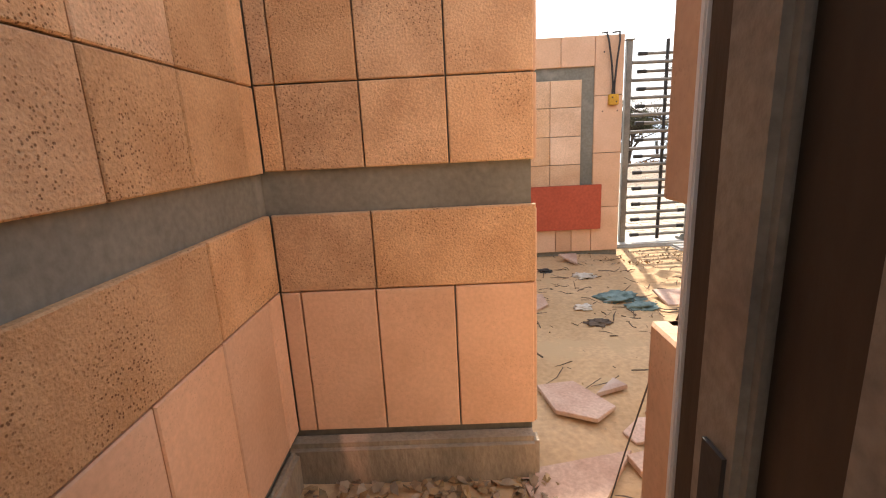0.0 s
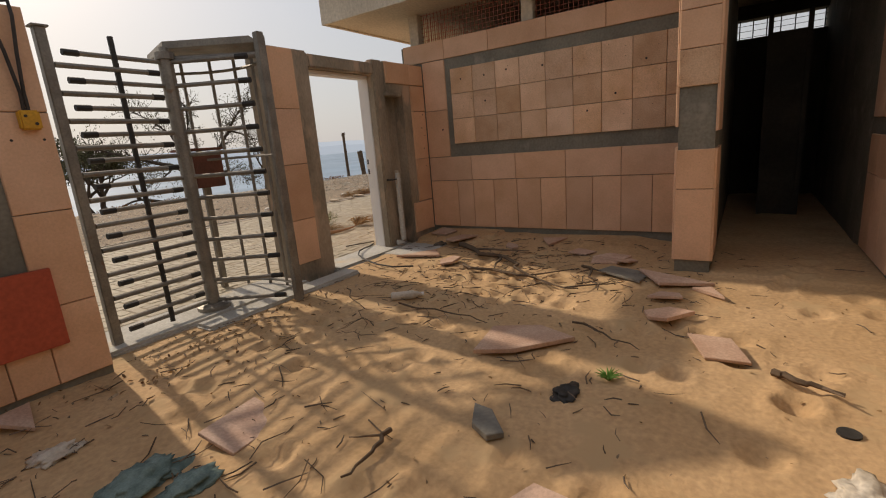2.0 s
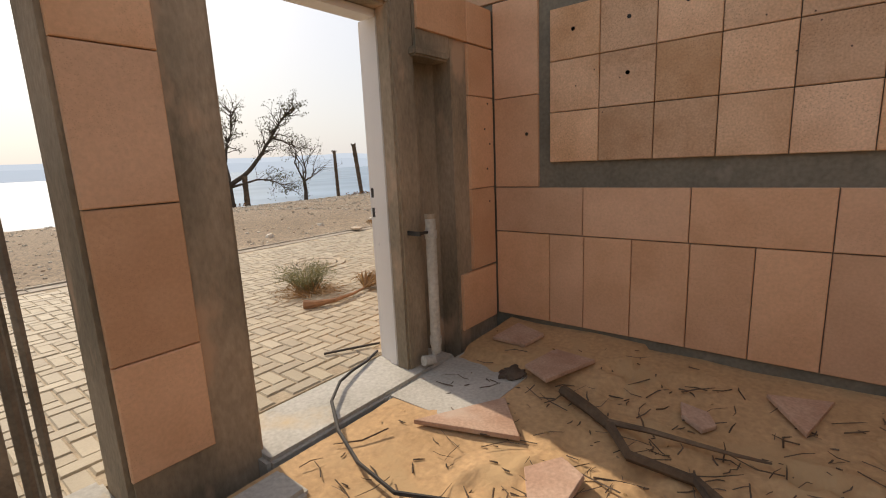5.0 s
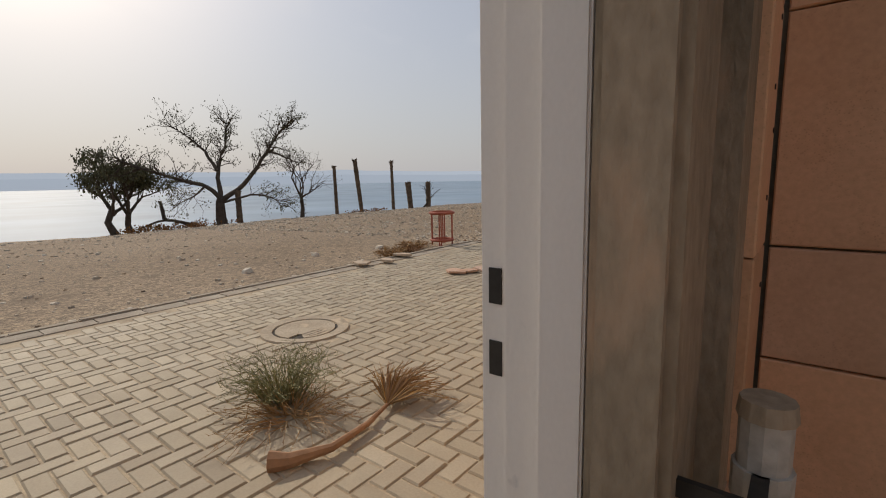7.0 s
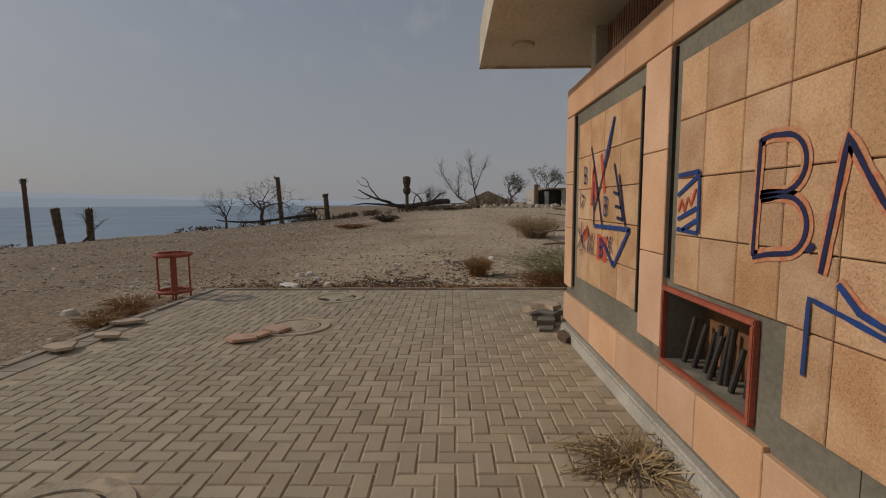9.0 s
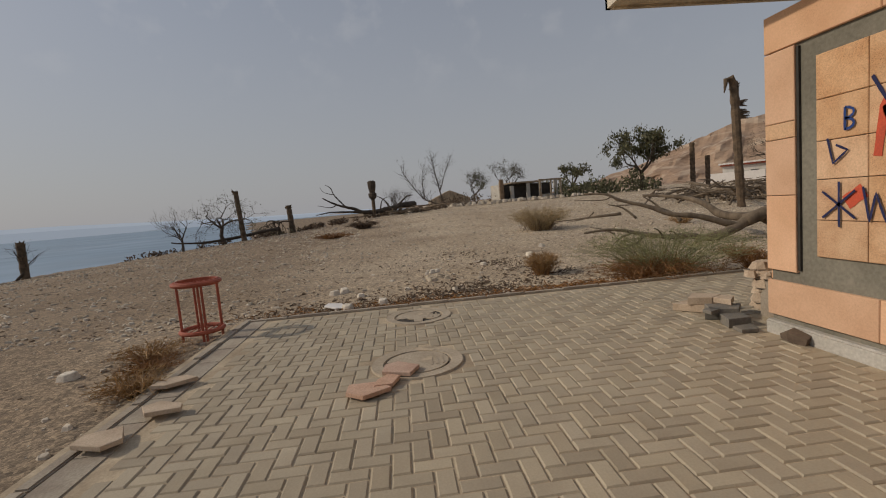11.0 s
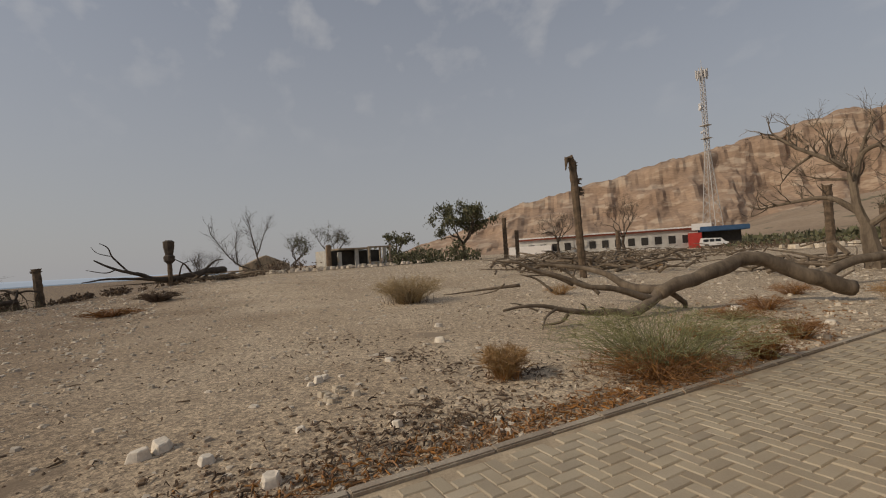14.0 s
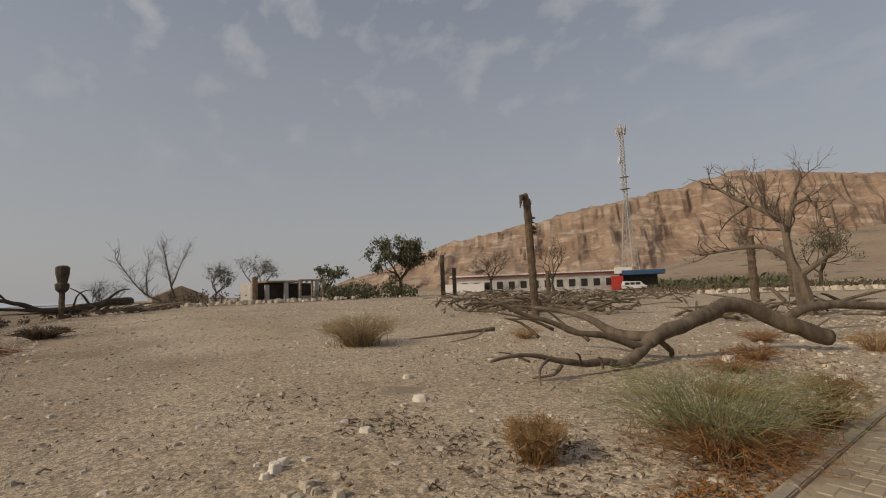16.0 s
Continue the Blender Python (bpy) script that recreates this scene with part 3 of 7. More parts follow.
# building: facade on the paved side
bm = bmesh.new()
cube(bm, 7.16, 6.80, 0.10, 7.84, GATE_OUT - 0.001, 2.24)
cube(bm, 7.851, 6.70, -0.1, 8.335, GATE_OUT, 2.42)
cube(bm, 9.065, 6.70, -0.1, 11.25, GATE_OUT, 2.42)
cube(bm, 8.335, 6.70, -0.1, 9.065, GATE_OUT, 0.472)
cube(bm, 8.335, 6.70, 0.848, 9.065, GATE_OUT, 2.42)
cube(bm, 8.335, 6.70, 0.472, 9.065, 6.76, 0.848)
cube(bm, 11.0, 3.47, -0.1, 11.25, 6.70, 2.42)
facade = structure("wall_facade", bm, M_GROUT, "stone-clad outer wall with two recessed tile fields", "wall")
Y = GATE_OUT
tiles_x(facade, Y, 180, [6.70, 6.98, 7.29], 1.02, 1.62, M_FACADE)
tiles_x(facade, Y, 180, [6.70, 6.98, 7.29], 1.62, 2.14, M_FACADE)
tiles_x(facade, Y, 180, [6.70, 6.98, 7.29], 0.52, 1.02, M_FACADE)
tiles_x(facade, Y, 180, [9.09, 9.405], 1.61, 2.145, M_TILE, 0.028)
tiles_x(facade, Y, 180, [9.09, 9.405], 1.04, 1.61, M_TILE, 0.028)
tiles_x(facade, Y, 180, [9.09, 9.405], 0.52, 1.04, M_TILE, 0.028)
tiles_x(facade, Y, 180, [11.0, 11.275], 1.62, 2.145, M_TILE, 0.028)
tiles_x(facade, Y, 180, [11.0, 11.275], 1.50, 1.62, M_FACADE, 0.028)
tiles_x(facade, Y, 180, [11.0, 11.275], 1.08, 1.50, M_TILE, 0.028)
tiles_x(facade, Y, 180, [11.0, 11.275], 0.50, 1.08, M_TILE, 0.028)
tiles_x(facade, Y, 180, [7.86, 8.45, 9.09, 9.75, 10.40, 11.275], 2.15, 2.42, M_TILE, 0.028)
tiles_x(facade, Y, 180, [6.70, 7.29], 2.145, 2.235, M_TILE, 0.028)
tiles_x(facade, Y, 180, [6.70, 7.2, 7.8, 8.22], 0.14, 0.40, M_TILE, 0.028)
tiles_x(facade, Y, 180, [8.22, 8.7, 9.09, 9.75, 10.4, 11.275], 0.14, 0.42, M_TILE, 0.028)
for z0, z1 in ((1.16, 1.445), (1.445, 1.735), (1.735, 2.03)):
    tiles_x(facade, Y, 180, [7.41, 7.65, 7.96, 8.21, 8.46, 8.74, 8.98], z0, z1, M_FACADE, 0.02)
tiles_x(facade, Y, 180, [7.41, 7.65, 7.96, 8.21, 8.46, 8.74, 8.98], 0.90, 1.16, M_FACADE, 0.02)
tiles_x(facade, Y, 180, [7.41, 7.65, 7.96, 8.16], 0.56, 0.90, M_FACADE, 0.02)
for z0, z1 in ((0.64, 0.90), (0.90, 1.18), (1.18, 1.44), (1.44, 1.72), (1.72, 2.02)):
    tiles_x(facade, Y, 180, [9.47, 9.80, 10.14, 10.48, 10.84], z0, z1, M_FACADE, 0.02)
for z0, z1 in ((0.42, 1.05), (1.05, 1.70), (1.70, 2.40)):
    tiles_y(facade, 11.25, 90, [4.6, 5.2, 5.8, 6.4, 6.985], z0, z1, M_TILE)
# black strips imitate the shade in the grooves around the recessed fields
bm = bmesh.new()
cube(bm, 7.36, Y, 0.55, 7.385, Y + 0.022, 2.13)
cube(bm, 9.06, Y, 0.92, 9.085, Y + 0.018, 2.13)
cube(bm, 9.425, Y, 0.64, 9.445, Y + 0.03, 2.02)
cube(bm, 10.975, Y, 0.52, 10.995, Y + 0.018, 2.13)
part("edge_strip", bm, M_RUBBER, facade, "black strips painted as groove shade beside the tile fields")
bm = bmesh.new()
cube(bm, 6.70, 6.97, -0.1, 11.27, 7.045, 0.10, 0.015)
structure("plinth", bm, M_PALE, "dusty concrete plinth at the foot of the wall", "plinth")

# clerestory and flat roof
bm = bmesh.new()
cube(bm, 7.05, 2.0, 2.90, 12.12, 7.82, 3.25)
structure("ceiling", bm, M_SOFFIT, "flat overhanging concrete roof with a cream soffit", "roof")
bm = bmesh.new()
cube(bm, 7.05, 7.80, 2.88, 12.14, 7.84, 3.27)
cube(bm, 7.03, 2.0, 2.88, 7.07, 7.84, 3.27)
cube(bm, 12.10, 2.0, 2.88, 12.14, 7.84, 3.27)
structure("trim", bm, M_SOFFIT, "stained cream fascia round the roof edge", "fascia")
posts = empty("clerestory", "beige posts and rusty wire mesh above the wall", "window", kind="structure")
for x, y in ((7.72, 6.80), (10.95, 6.80), (9.3, 6.80), (7.72, 5.2), (7.72, 3.8)):
    bm = bmesh.new()
    cube(bm, x - 0.07, y - 0.07, 2.42, x + 0.07, y + 0.07, 2.9, 0.006)
    part("post", bm, M_SOFFIT, posts)
bm = bmesh.new()
for k in range(60):
    cube(bm, 7.74, 3.55 + k * 0.054, 2.5, 7.746, 3.556 + k * 0.054, 2.9)
for z in steps(2.52, 2.88, 7):
    cube(bm, 7.738, 3.5, z, 7.744, 6.75, z + 0.005)
for k in range(58):
    cube(bm, 7.8 + k * 0.054, 6.76, 2.42, 7.806 + k * 0.054, 6.766, 2.9)
part("mesh_screen", bm, M_REDPAINT, posts, "rusty wire mesh")
bm = bmesh.new()
cube(bm, 7.735, 3.5, 2.50, 7.765, 6.75, 2.53)
part("rail", bm, M_REDPAINT, posts)
bm = bmesh.new()
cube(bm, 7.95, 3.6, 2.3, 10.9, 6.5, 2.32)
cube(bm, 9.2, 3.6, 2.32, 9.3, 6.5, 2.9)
# near-black surfaces imitate the shade under the roof
structure("wall_loft", bm, M_DARK, "loft behind the mesh, painted dark for shade", "wall")
bm = bmesh.new()
tube(bm, [(11.35, 7.45, 2.899), (11.35, 7.45, 2.87), (11.35, 7.45, 2.845)], [0.11, 0.11, 0.07], 16)
tagged(part("soffit_lamp", bm, M_SOFFIT), "round unlit bulkhead lamp under the roof", "lamp")

# start room: the two clad walls ahead, the wall at hand, closing walls
bm = bmesh.new()
cube(bm, 0.70, 3.20, -0.3, 1.885, 3.42, 2.5)
wall_a = structure("wall_room_north", bm, M_GROUT, "grey rendered wall with pitted orange stone tiles", "wall")
bm = bmesh.new()
cube(bm, 0.70, -0.8, -0.3, 0.977, 3.20, 2.5)
wall_b = structure("wall_room_west", bm, M_GROUT, "grey rendered wall with orange stone tiles", "wall")
NX = [0.998, 1.068, 1.335, 1.614, 1.893]
for z0, z1 in ((1.155, 1.43), (1.43, 1.715), (1.715, 2.0)):
    tiles_x(wall_a, 3.20, 0, NX, z0, z1, M_PITTED)
tiles_x(wall_a, 3.20, 0, [0.998, 1.340, 1.900], 0.735, 1.012, M_PITTED)
tiles_x(wall_a, 3.20, 0, NX, 0.18, 0.735, M_TILE)
NY = [0.9, 1.2, 1.5, 1.83, 2.14, 2.46, 2.755, 3.07, 3.178]
for z0, z1 in ((1.15, 1.425), (1.425, 1.715), (1.715, 2.0)):
    tiles_y(wall_b, 0.977, 90, NY, z0, z1, M_PITTED)
tiles_y(wall_b, 0.977, 90, [0.9, 1.5, 2.13, 2.76, 3.178], 0.74, 1.014, M_PITTED)
tiles_y(wall_b, 0.977, 90, NY, 0.18, 0.74, M_TILE)
for z0, z1 in ((0.18, 0.735), (0.737, 1.0), (1.155, 1.43), (1.43, 2.0)):
    tiles_y(wall_a, 1.885, 90, [3.19, 3.42], z0, z1, M_TILE, 0.018)
bm = bmesh.new()
cube(bm, 0.95, 3.11, -0.2, 1.90, 3.20, 0.16, 0.02)
cube(bm, 0.977, -0.8, -0.2, 1.02, 3.11, 0.15, 0.015)
structure("baseboard", bm, M_CONC, "crumbled concrete footing along the wall", "footing")
bm = bmesh.new()
cube(bm, 1.915, -0.8, -0.3, 2.20, 2.215, 2.5)
wall_c = structure("wall_room_east", bm, M_GROUT, "dim grey wall with broken stone cladding", "wall")
for z0, z1 in ((1.145, 1.46), (1.46, 2.0)):
    tiles_y(wall_c, 1.915, -90, [1.2, 1.75, 2.225], z0, z1, M_TILE, 0.034)
for z0, z1 in ((0.45, 0.98), (0.05, 0.45)):
    tiles_y(wall_c, 1.915, -90, [1.2, 1.75, 2.235], z0, z1, M_TILE, 0.036)
for z0, z1 in ((1.145, 1.46), (1.46, 2.0), (0.45, 0.98), (0.05, 0.45)):
    tiles_x(wall_c, 2.215, 180, [1.90, 2.2], z0, z1, M_TILE, 0.02)
# unseen walls, added to close the court; concrete keeps their bounce light low
bm = bmesh.new()
cube(bm, 2.20, 1.5, -0.3, 6.55, 1.8, 2.2)
cube(bm, 0.7, -1.0, -0.3, 2.2, -0.8, 2.5)
cube(bm, -1.2, 3.42, -0.3, -1.0, 6.27, 2.1)
cube(bm, -1.2, 3.2, -0.3, 0.70, 3.42, 2.5)
structure("wall_south", bm, M_CONC, "unseen plain walls added to close the court", "wall")
# steel door frame, painted white, in the doorway
frame_set = empty("door_frame", "chipped white steel door frame without a leaf", "door frame", kind="structure")
bm = bmesh.new()
cube(bm, 6.635, 6.875, 0.0, 6.675, 6.94, 2.07, 0.004)
cube(bm, 6.612, 6.803, 0.0, 6.675, 6.872, 2.07, 0.004)
cube(bm, 6.652, 6.943, 0.0, 6.69, 6.992, 2.05, 0.004)
part("jamb", bm, M_WHITE, frame_set, "chipped white steel jamb")
bm = bmesh.new()
cube(bm, 5.645, 6.80, 0.0, 5.665, 6.985, 2.07, 0.004)
part("jamb", bm, M_WHITE, frame_set)
bm = bmesh.new()
cube(bm, 5.665, 6.80, 2.03, 6.612, 6.92, 2.068, 0.004)
part("head", bm, M_WHITE, frame_set)
bm = bmesh.new()
for z in (0.925, 1.045):
    cube(bm, 6.6495, 6.952, z, 6.6535, 6.975, z + 0.058)
part("strike_slot", bm, M_RUBBER, frame_set, "dark lock slots")
bm = bmesh.new()
cube(bm, 5.6, 6.60, -0.2, 6.95, 7.02, 0.005, 0.02)
cube(bm, 6.3, 6.05, -0.2, 7.3, 6.60, 0.0, 0.02)
structure("threshold", bm, M_PALE, "cracked pale concrete threshold", "threshold")
bm = bmesh.new()
cube(bm, 3.30, 6.52, -0.2, 5.12, 7.06, 0.03, 0.02)
cube(bm, 3.95, 6.30, -0.2, 5.60, 6.52, 0.02, 0.02)
structure("threshold_gate", bm, M_PALE, "pale concrete slab under the turnstile", "threshold")


# drifted sand in the court
def sand_z(x, y):
    z = 0.02 * noise.noise((x * 0.9, y * 0.9, 2)) + 0.012 * noise.noise((x * 2.6, y * 2.6, 5)) + 0.005 * noise.noise((x * 9, y * 9, 8))
    for fx, fy in DENTS:
        d2 = (x - fx) ** 2 + (y - fy) ** 2
        if d2 < 0.09:
            z += 0.014 * math.exp(-((math.sqrt(d2) - 0.10) / 0.035) ** 2) - 0.028 * math.exp(-d2 / 0.006)
    z += 0.05 * max(0.0, min(1.0, (x - 6.9) / 0.6)) * max(0.0, min(1.0, (y - 3.6) / 0.4))
    if x > 7.0 and y > 5.6:
        z += 0.03
    if x > 6.4 and y < 3.2:
        z += 0.02
    return z - 0.005


rs = random.Random(5)
DENTS = [(rs.uniform(3.2, 7.3), rs.uniform(2.1, 5.8)) for _ in range(110)] + [(rs.uniform(4.8, 6.8), rs.uniform(4.2, 5.4)) for _ in range(45)]


def build_sand():
    nx, ny = 300, 200
    x0, x1, y0, y1 = -1.0, 11.3, 1.8, 6.56
    verts, faces = [], []
    for j in range(ny):
        for i in range(nx):
            x, y = x0 + (x1 - x0) * (i / (nx - 1)) , y0 + (y1 - y0) * j / (ny - 1)
            verts.append((x, y, sand_z(x, y)))
    for j in range(ny - 1):
        for i in range(nx - 1):
            a = j * nx + i
            faces.append((a, a + 1, a + nx + 1, a + nx))
    me = bpy.data.meshes.new("floor")
    me.from_pydata(verts, [], faces)
    me.materials.append(M_SAND)
    smooth(tagged(new("floor", me), "wind-blown yellow sand covering the court floor", "sand", kind="structure"))
    bm = bmesh.new()
    cube(bm, 0.7, -0.8, -0.2, 2.2, 1.8, 0.0)
    structure("floor_room", bm, M_SAND, "sandy floor of the entrance room", "floor")


build_sand()


# ---------------------------------------------------------------- turnstile gate
def build_turnstile():
    t = empty("turnstile", "full-height galvanised steel turnstile with black-capped arms", "turnstile", (4.24, 6.71, 0.03))
    def local(fn, name, mat, label=""):
        bm = bmesh.new()
        fn(bm)
        return part(name, bm, mat, t, label)
    local(lambda b: tube(b, [(0, 0, 0), (0, 0, 2.0)], 0.052, 12), "column", M_STEEL)
    local(lambda b: tube(b, [(0, 0, 0), (0, 0, 0.03), (0, 0, 0.05)], [0.13, 0.13, 0.09], 16), "base_flange", M_STEEL)
    local(lambda b: tube(b, [(0, 0, 1.97), (0, 0, 2.02), (0, 0, 2.03), (0, 0, 2.06)], [0.07, 0.07, 0.035, 0.03], 12), "column_cap", M_STEEL)
    zs = [0.07 + 0.171 * k for k in range(12)]
    for angle, reach in ((183, 0.66), (-58, 0.62), (62, 0.62)):
        c, s = math.cos(radians(angle)), math.sin(radians(angle))
        for k, z in enumerate(zs):
            a = local(lambda b: tube(b, [(c * 0.04, s * 0.04, z), (c * (reach - 0.09), s * (reach - 0.09), z)], 0.0165, 8), "arm", M_STEEL)
            bm = bmesh.new()
            tube(bm, [(c * (reach - 0.09), s * (reach - 0.09), z), (c * reach, s * reach, z)], 0.021, 8)
            part("tip", bm, M_RUBBER, a, "black rubber tip")
    local(lambda b: tube(b, [(-0.36, -0.03, 0.02), (-0.36, -0.03, 2.08)], 0.018, 6), "tie_bar", M_RUBBER, "black upright tie bar")
    local(lambda b: cube(b, -0.785, -0.07, -0.03, -0.725, -0.01, 2.08, 0.006), "side_post", M_STEEL)
    local(lambda b: cube(b, -0.80, -0.085, 2.08, -0.71, 0.005, 2.092, 0.003), "post_cap", M_STEEL)
    for k in range(11):
        z = 0.155 + 0.171 * k
        a = local(lambda b: tube(b, [(-0.72, -0.06, z), (-0.16, -0.03, z)], 0.018, 8), "comb_bar", M_STEEL)
        bm = bmesh.new()
        tube(bm, [(-0.16, -0.03, z), (-0.08, -0.025, z)], 0.021, 8)
        part("tip", bm, M_RUBBER, a, "black rubber tip")
    R = 0.69
    def on(a, z):
        return (math.cos(radians(a)) * R, math.sin(radians(a)) * R, z)
    for a in (-28, -8, 12, 32, 52):
        local(lambda b: tube(b, [on(a, 0), on(a, 2.08)], 0.014, 6), "cage_bar", M_STEEL)
    for z in (0.04, 1.22, 1.98):
        local(lambda b: tube(b, [on(x, z) for x in range(-42, 66, 9)], 0.013, 6), "cage_hoop", M_STEEL)
    for a in (-47, -38):
        x, y, _ = on(a, 0)
        local(lambda b: cube(b, x - 0.03, y - 0.03, -0.03, x + 0.03, y + 0.03, 2.14, 0.005), "cage_post", M_STEEL)
    def plate(b):
        ring = [b.verts.new((0, 0, 2.05))] + [b.verts.new(on(x, 2.07)) for x in range(-47, 75, 8)]
        top = [b.verts.new(v.co * 0.9 + Vector((0, 0, 0.1 * 2.05 + 0.05))) for v in ring]
        b.faces.new(ring[::-1]), b.faces.new(top)
        n = len(ring)
        for k in range(n):
            b.faces.new((ring[k], ring[(k + 1) % n], top[(k + 1) % n], top[k]))
    local(plate, "canopy_plate", M_STEEL)
    local(lambda b: tube(b, [(0.04, 0, 1.975), on(-44, 1.985)], 0.026, 8), "head_bar", M_STEEL)
    rail = [on(-50, 0.25), on(-52, 0.5), on(-52, 1.4), on(-50, 1.6)]
    local(lambda b: tube(b, rail, 0.013, 6), "grab_rail", M_STEEL)


build_turnstile()

# ---------------------------------------------------------------- fixtures on the court walls
bm = bmesh.new()
cube(bm, 1.75, 6.205, 0.285, 3.10, 6.235, 0.73, 0.004)
tagged(part("red_board", bm, M_RED), "plain red board fixed low on the tiled wall", "board")
box_set = empty("junction_box", "yellow junction box with black cables on the tiled wall", "junction box", (3.19, 6.225, 1.52))
bm = bmesh.new()
cube(bm, -0.045, -0.03, -0.05, 0.045, 0.022, 0.05, 0.008)
part("body", bm, M_YELLOW, box_set)
for x, z in ((-0.02, 0.02), (0.02, -0.02)):
    bm = bmesh.new()
    tube(bm, [(x, -0.031, z), (x, -0.036, z)], 0.008, 8)
    part("screw", bm, M_RUBBER, box_set)
for x in (-0.03, 0.02):
    bm = bmesh.new()
    tube(bm, [(x * 0.4, 0.0, 0.05), (x * 0.3, -0.005, 0.14), (x, -0.01, 0.34), (x * 2, -0.012, 0.52), (x * 2.4, 0.02, 0.60), (x * 2 - 0.03, 0.10, 0.61)], 0.009, 7)
    part("cable", bm, M_BLACK, box_set, "black cable running over the wall top")
pipe = empty("standpipe", "cut grey water pipe with a black clamp", "pipe", (6.757, 6.605, 0.0))
bm = bmesh.new()
tube(bm, [(-0.10, 0.02, 0.06), (-0.03, 0.0, 0.05), (0, 0, 0.09), (0, 0, 0.5), (0, 0, 0.92)], 0.032, 12)
part("body", bm, M_PALE, pipe)
for z in (0.14, 0.80):
    bm = bmesh.new()
    tube(bm, [(0, 0, z), (0, 0, z + 0.05)], 0.037, 12)
    part("collar", bm, M_PALE, pipe)
bm = bmesh.new()
tube(bm, [(0, 0, 0.92), (0, 0, 0.945)], [0.036, 0.033], 12)
part("rim", bm, M_CONC, pipe, "crusted cut rim")
bm = bmesh.new()
cube(bm, -0.10, -0.01, 0.835, -0.03, 0.01, 0.85)
cube(bm, -0.11, -0.012, 0.83, -0.10, 0.09, 0.855)
part("clamp", bm, M_RUBBER, pipe, "black iron clamp")
bm = bmesh.new()
rnd = random.Random(8)
for k in range(42):
    y, z = rnd.choice([(6.08, 2.0), (5.75, 2.0), (5.45, 2.02), (5.75, 1.7), (5.13, 1.42), (4.5, 1.45), (5.0, 2.0), (4.2, 1.6), (6.4, 1.4), (5.9, 1.38), (3.9, 1.9)]) if k < 16 else (rnd.uniform(3.6, 6.2), rnd.uniform(1.25, 2.1))
    r = 0.012 if k < 16 else 0.004
    tube(bm, [(W - 0.0305, y, z), (W - 0.033, y, z)], r, 8)
part("hole", bm, M_RUBBER, wall_court, "dark drill holes in the tiles")
bm = bmesh.new()
for x, z in ((7.50, 1.62), (7.52, 1.35), (7.48, 1.18), (7.50, 0.95), (7.46, 1.45), (3.10, 1.42), (3.24, 1.42), (3.10, 1.95), (3.22, 1.86)):
    y = GATE_IN if x > 5 else F
    tube(bm, [(x, y - 0.0225, z), (x, y - 0.025, z)], 0.007, 8)
part("hole", bm, M_RUBBER, wall_jamb, "dark drill holes in the tiles")
leaf_door = empty("door_leaf", "dusty dark steel door leaf folded back against the wall", "door", (1.85, 1.1, 0.02))
bm = bmesh.new()
cube(bm, 0.0, 0.0, 0.0, 0.026, 0.985, 2.3, 0.003)
part("panel", bm, material("brown_steel", (0.11, 0.07, 0.042), (0.06, 0.04, 0.026), 4, 0.7, 40, 0.2, stretched=(1, 1, 0.3)), leaf_door)
bm = bmesh.new()
cube(bm, -0.004, 0.985, 0.0, 0.03, 0.995, 2.3, 0.002)
part("edge_strip", bm, M_WHITE, leaf_door, "bright metal edge strip")
for y in (0.70, 0.85):
    bm = bmesh.new()
    cube(bm, -0.022, y, 0.0, 0.0, y + 0.07, 2.3, 0.008)
    part("rib", bm, M_STEEL, leaf_door)
bm = bmesh.new()
cube(bm, -0.026, 0.865, 0.86, -0.021, 0.895, 0.95)
part("latch_slot", bm, M_RUBBER, leaf_door)

# hose cabinet in the facade
cab = empty("hose_cabinet", "open red-framed wall cabinet with upright cut pipes inside", "cabinet", (8.70, Y, 0.66))
bm = bmesh.new()
for q in ((-0.39, 0.0, -0.212, 0.39, 0.03, -0.187), (-0.39, 0.0, 0.19, 0.39, 0.03, 0.215), (-0.39, 0.0, -0.187, -0.365, 0.03, 0.19), (0.365, 0.0, -0.187, 0.39, 0.03, 0.19)):
    cube(bm, *q, 0.004)
part("frame", bm, M_REDPAINT, cab)
bm = bmesh.new()
cube(bm, -0.364, -0.225, -0.187, 0.364, -0.21, 0.187)
part("back_panel", bm, material("brown_board", (0.30, 0.15, 0.07), (0.20, 0.10, 0.05), 3, 0.8, 30, 0.2), cab)
rnd = random.Random(12)
for k in range(11):
    x = 0.30 - k * 0.05 + rnd.uniform(-0.02, 0.02) if k < 9 else -0.18 - (k - 9) * 0.08
    h = rnd.uniform(0.16, 0.28)
    bm = bmesh.new()
    tube(bm, [(x, -0.10 + 0.05 * rnd.random(), -0.186), (x - rnd.uniform(-0.01, 0.03), -0.12, -0.186 + h)], 0.014, 8)
    part("cut_pipe", bm, M_BLACK, cab)


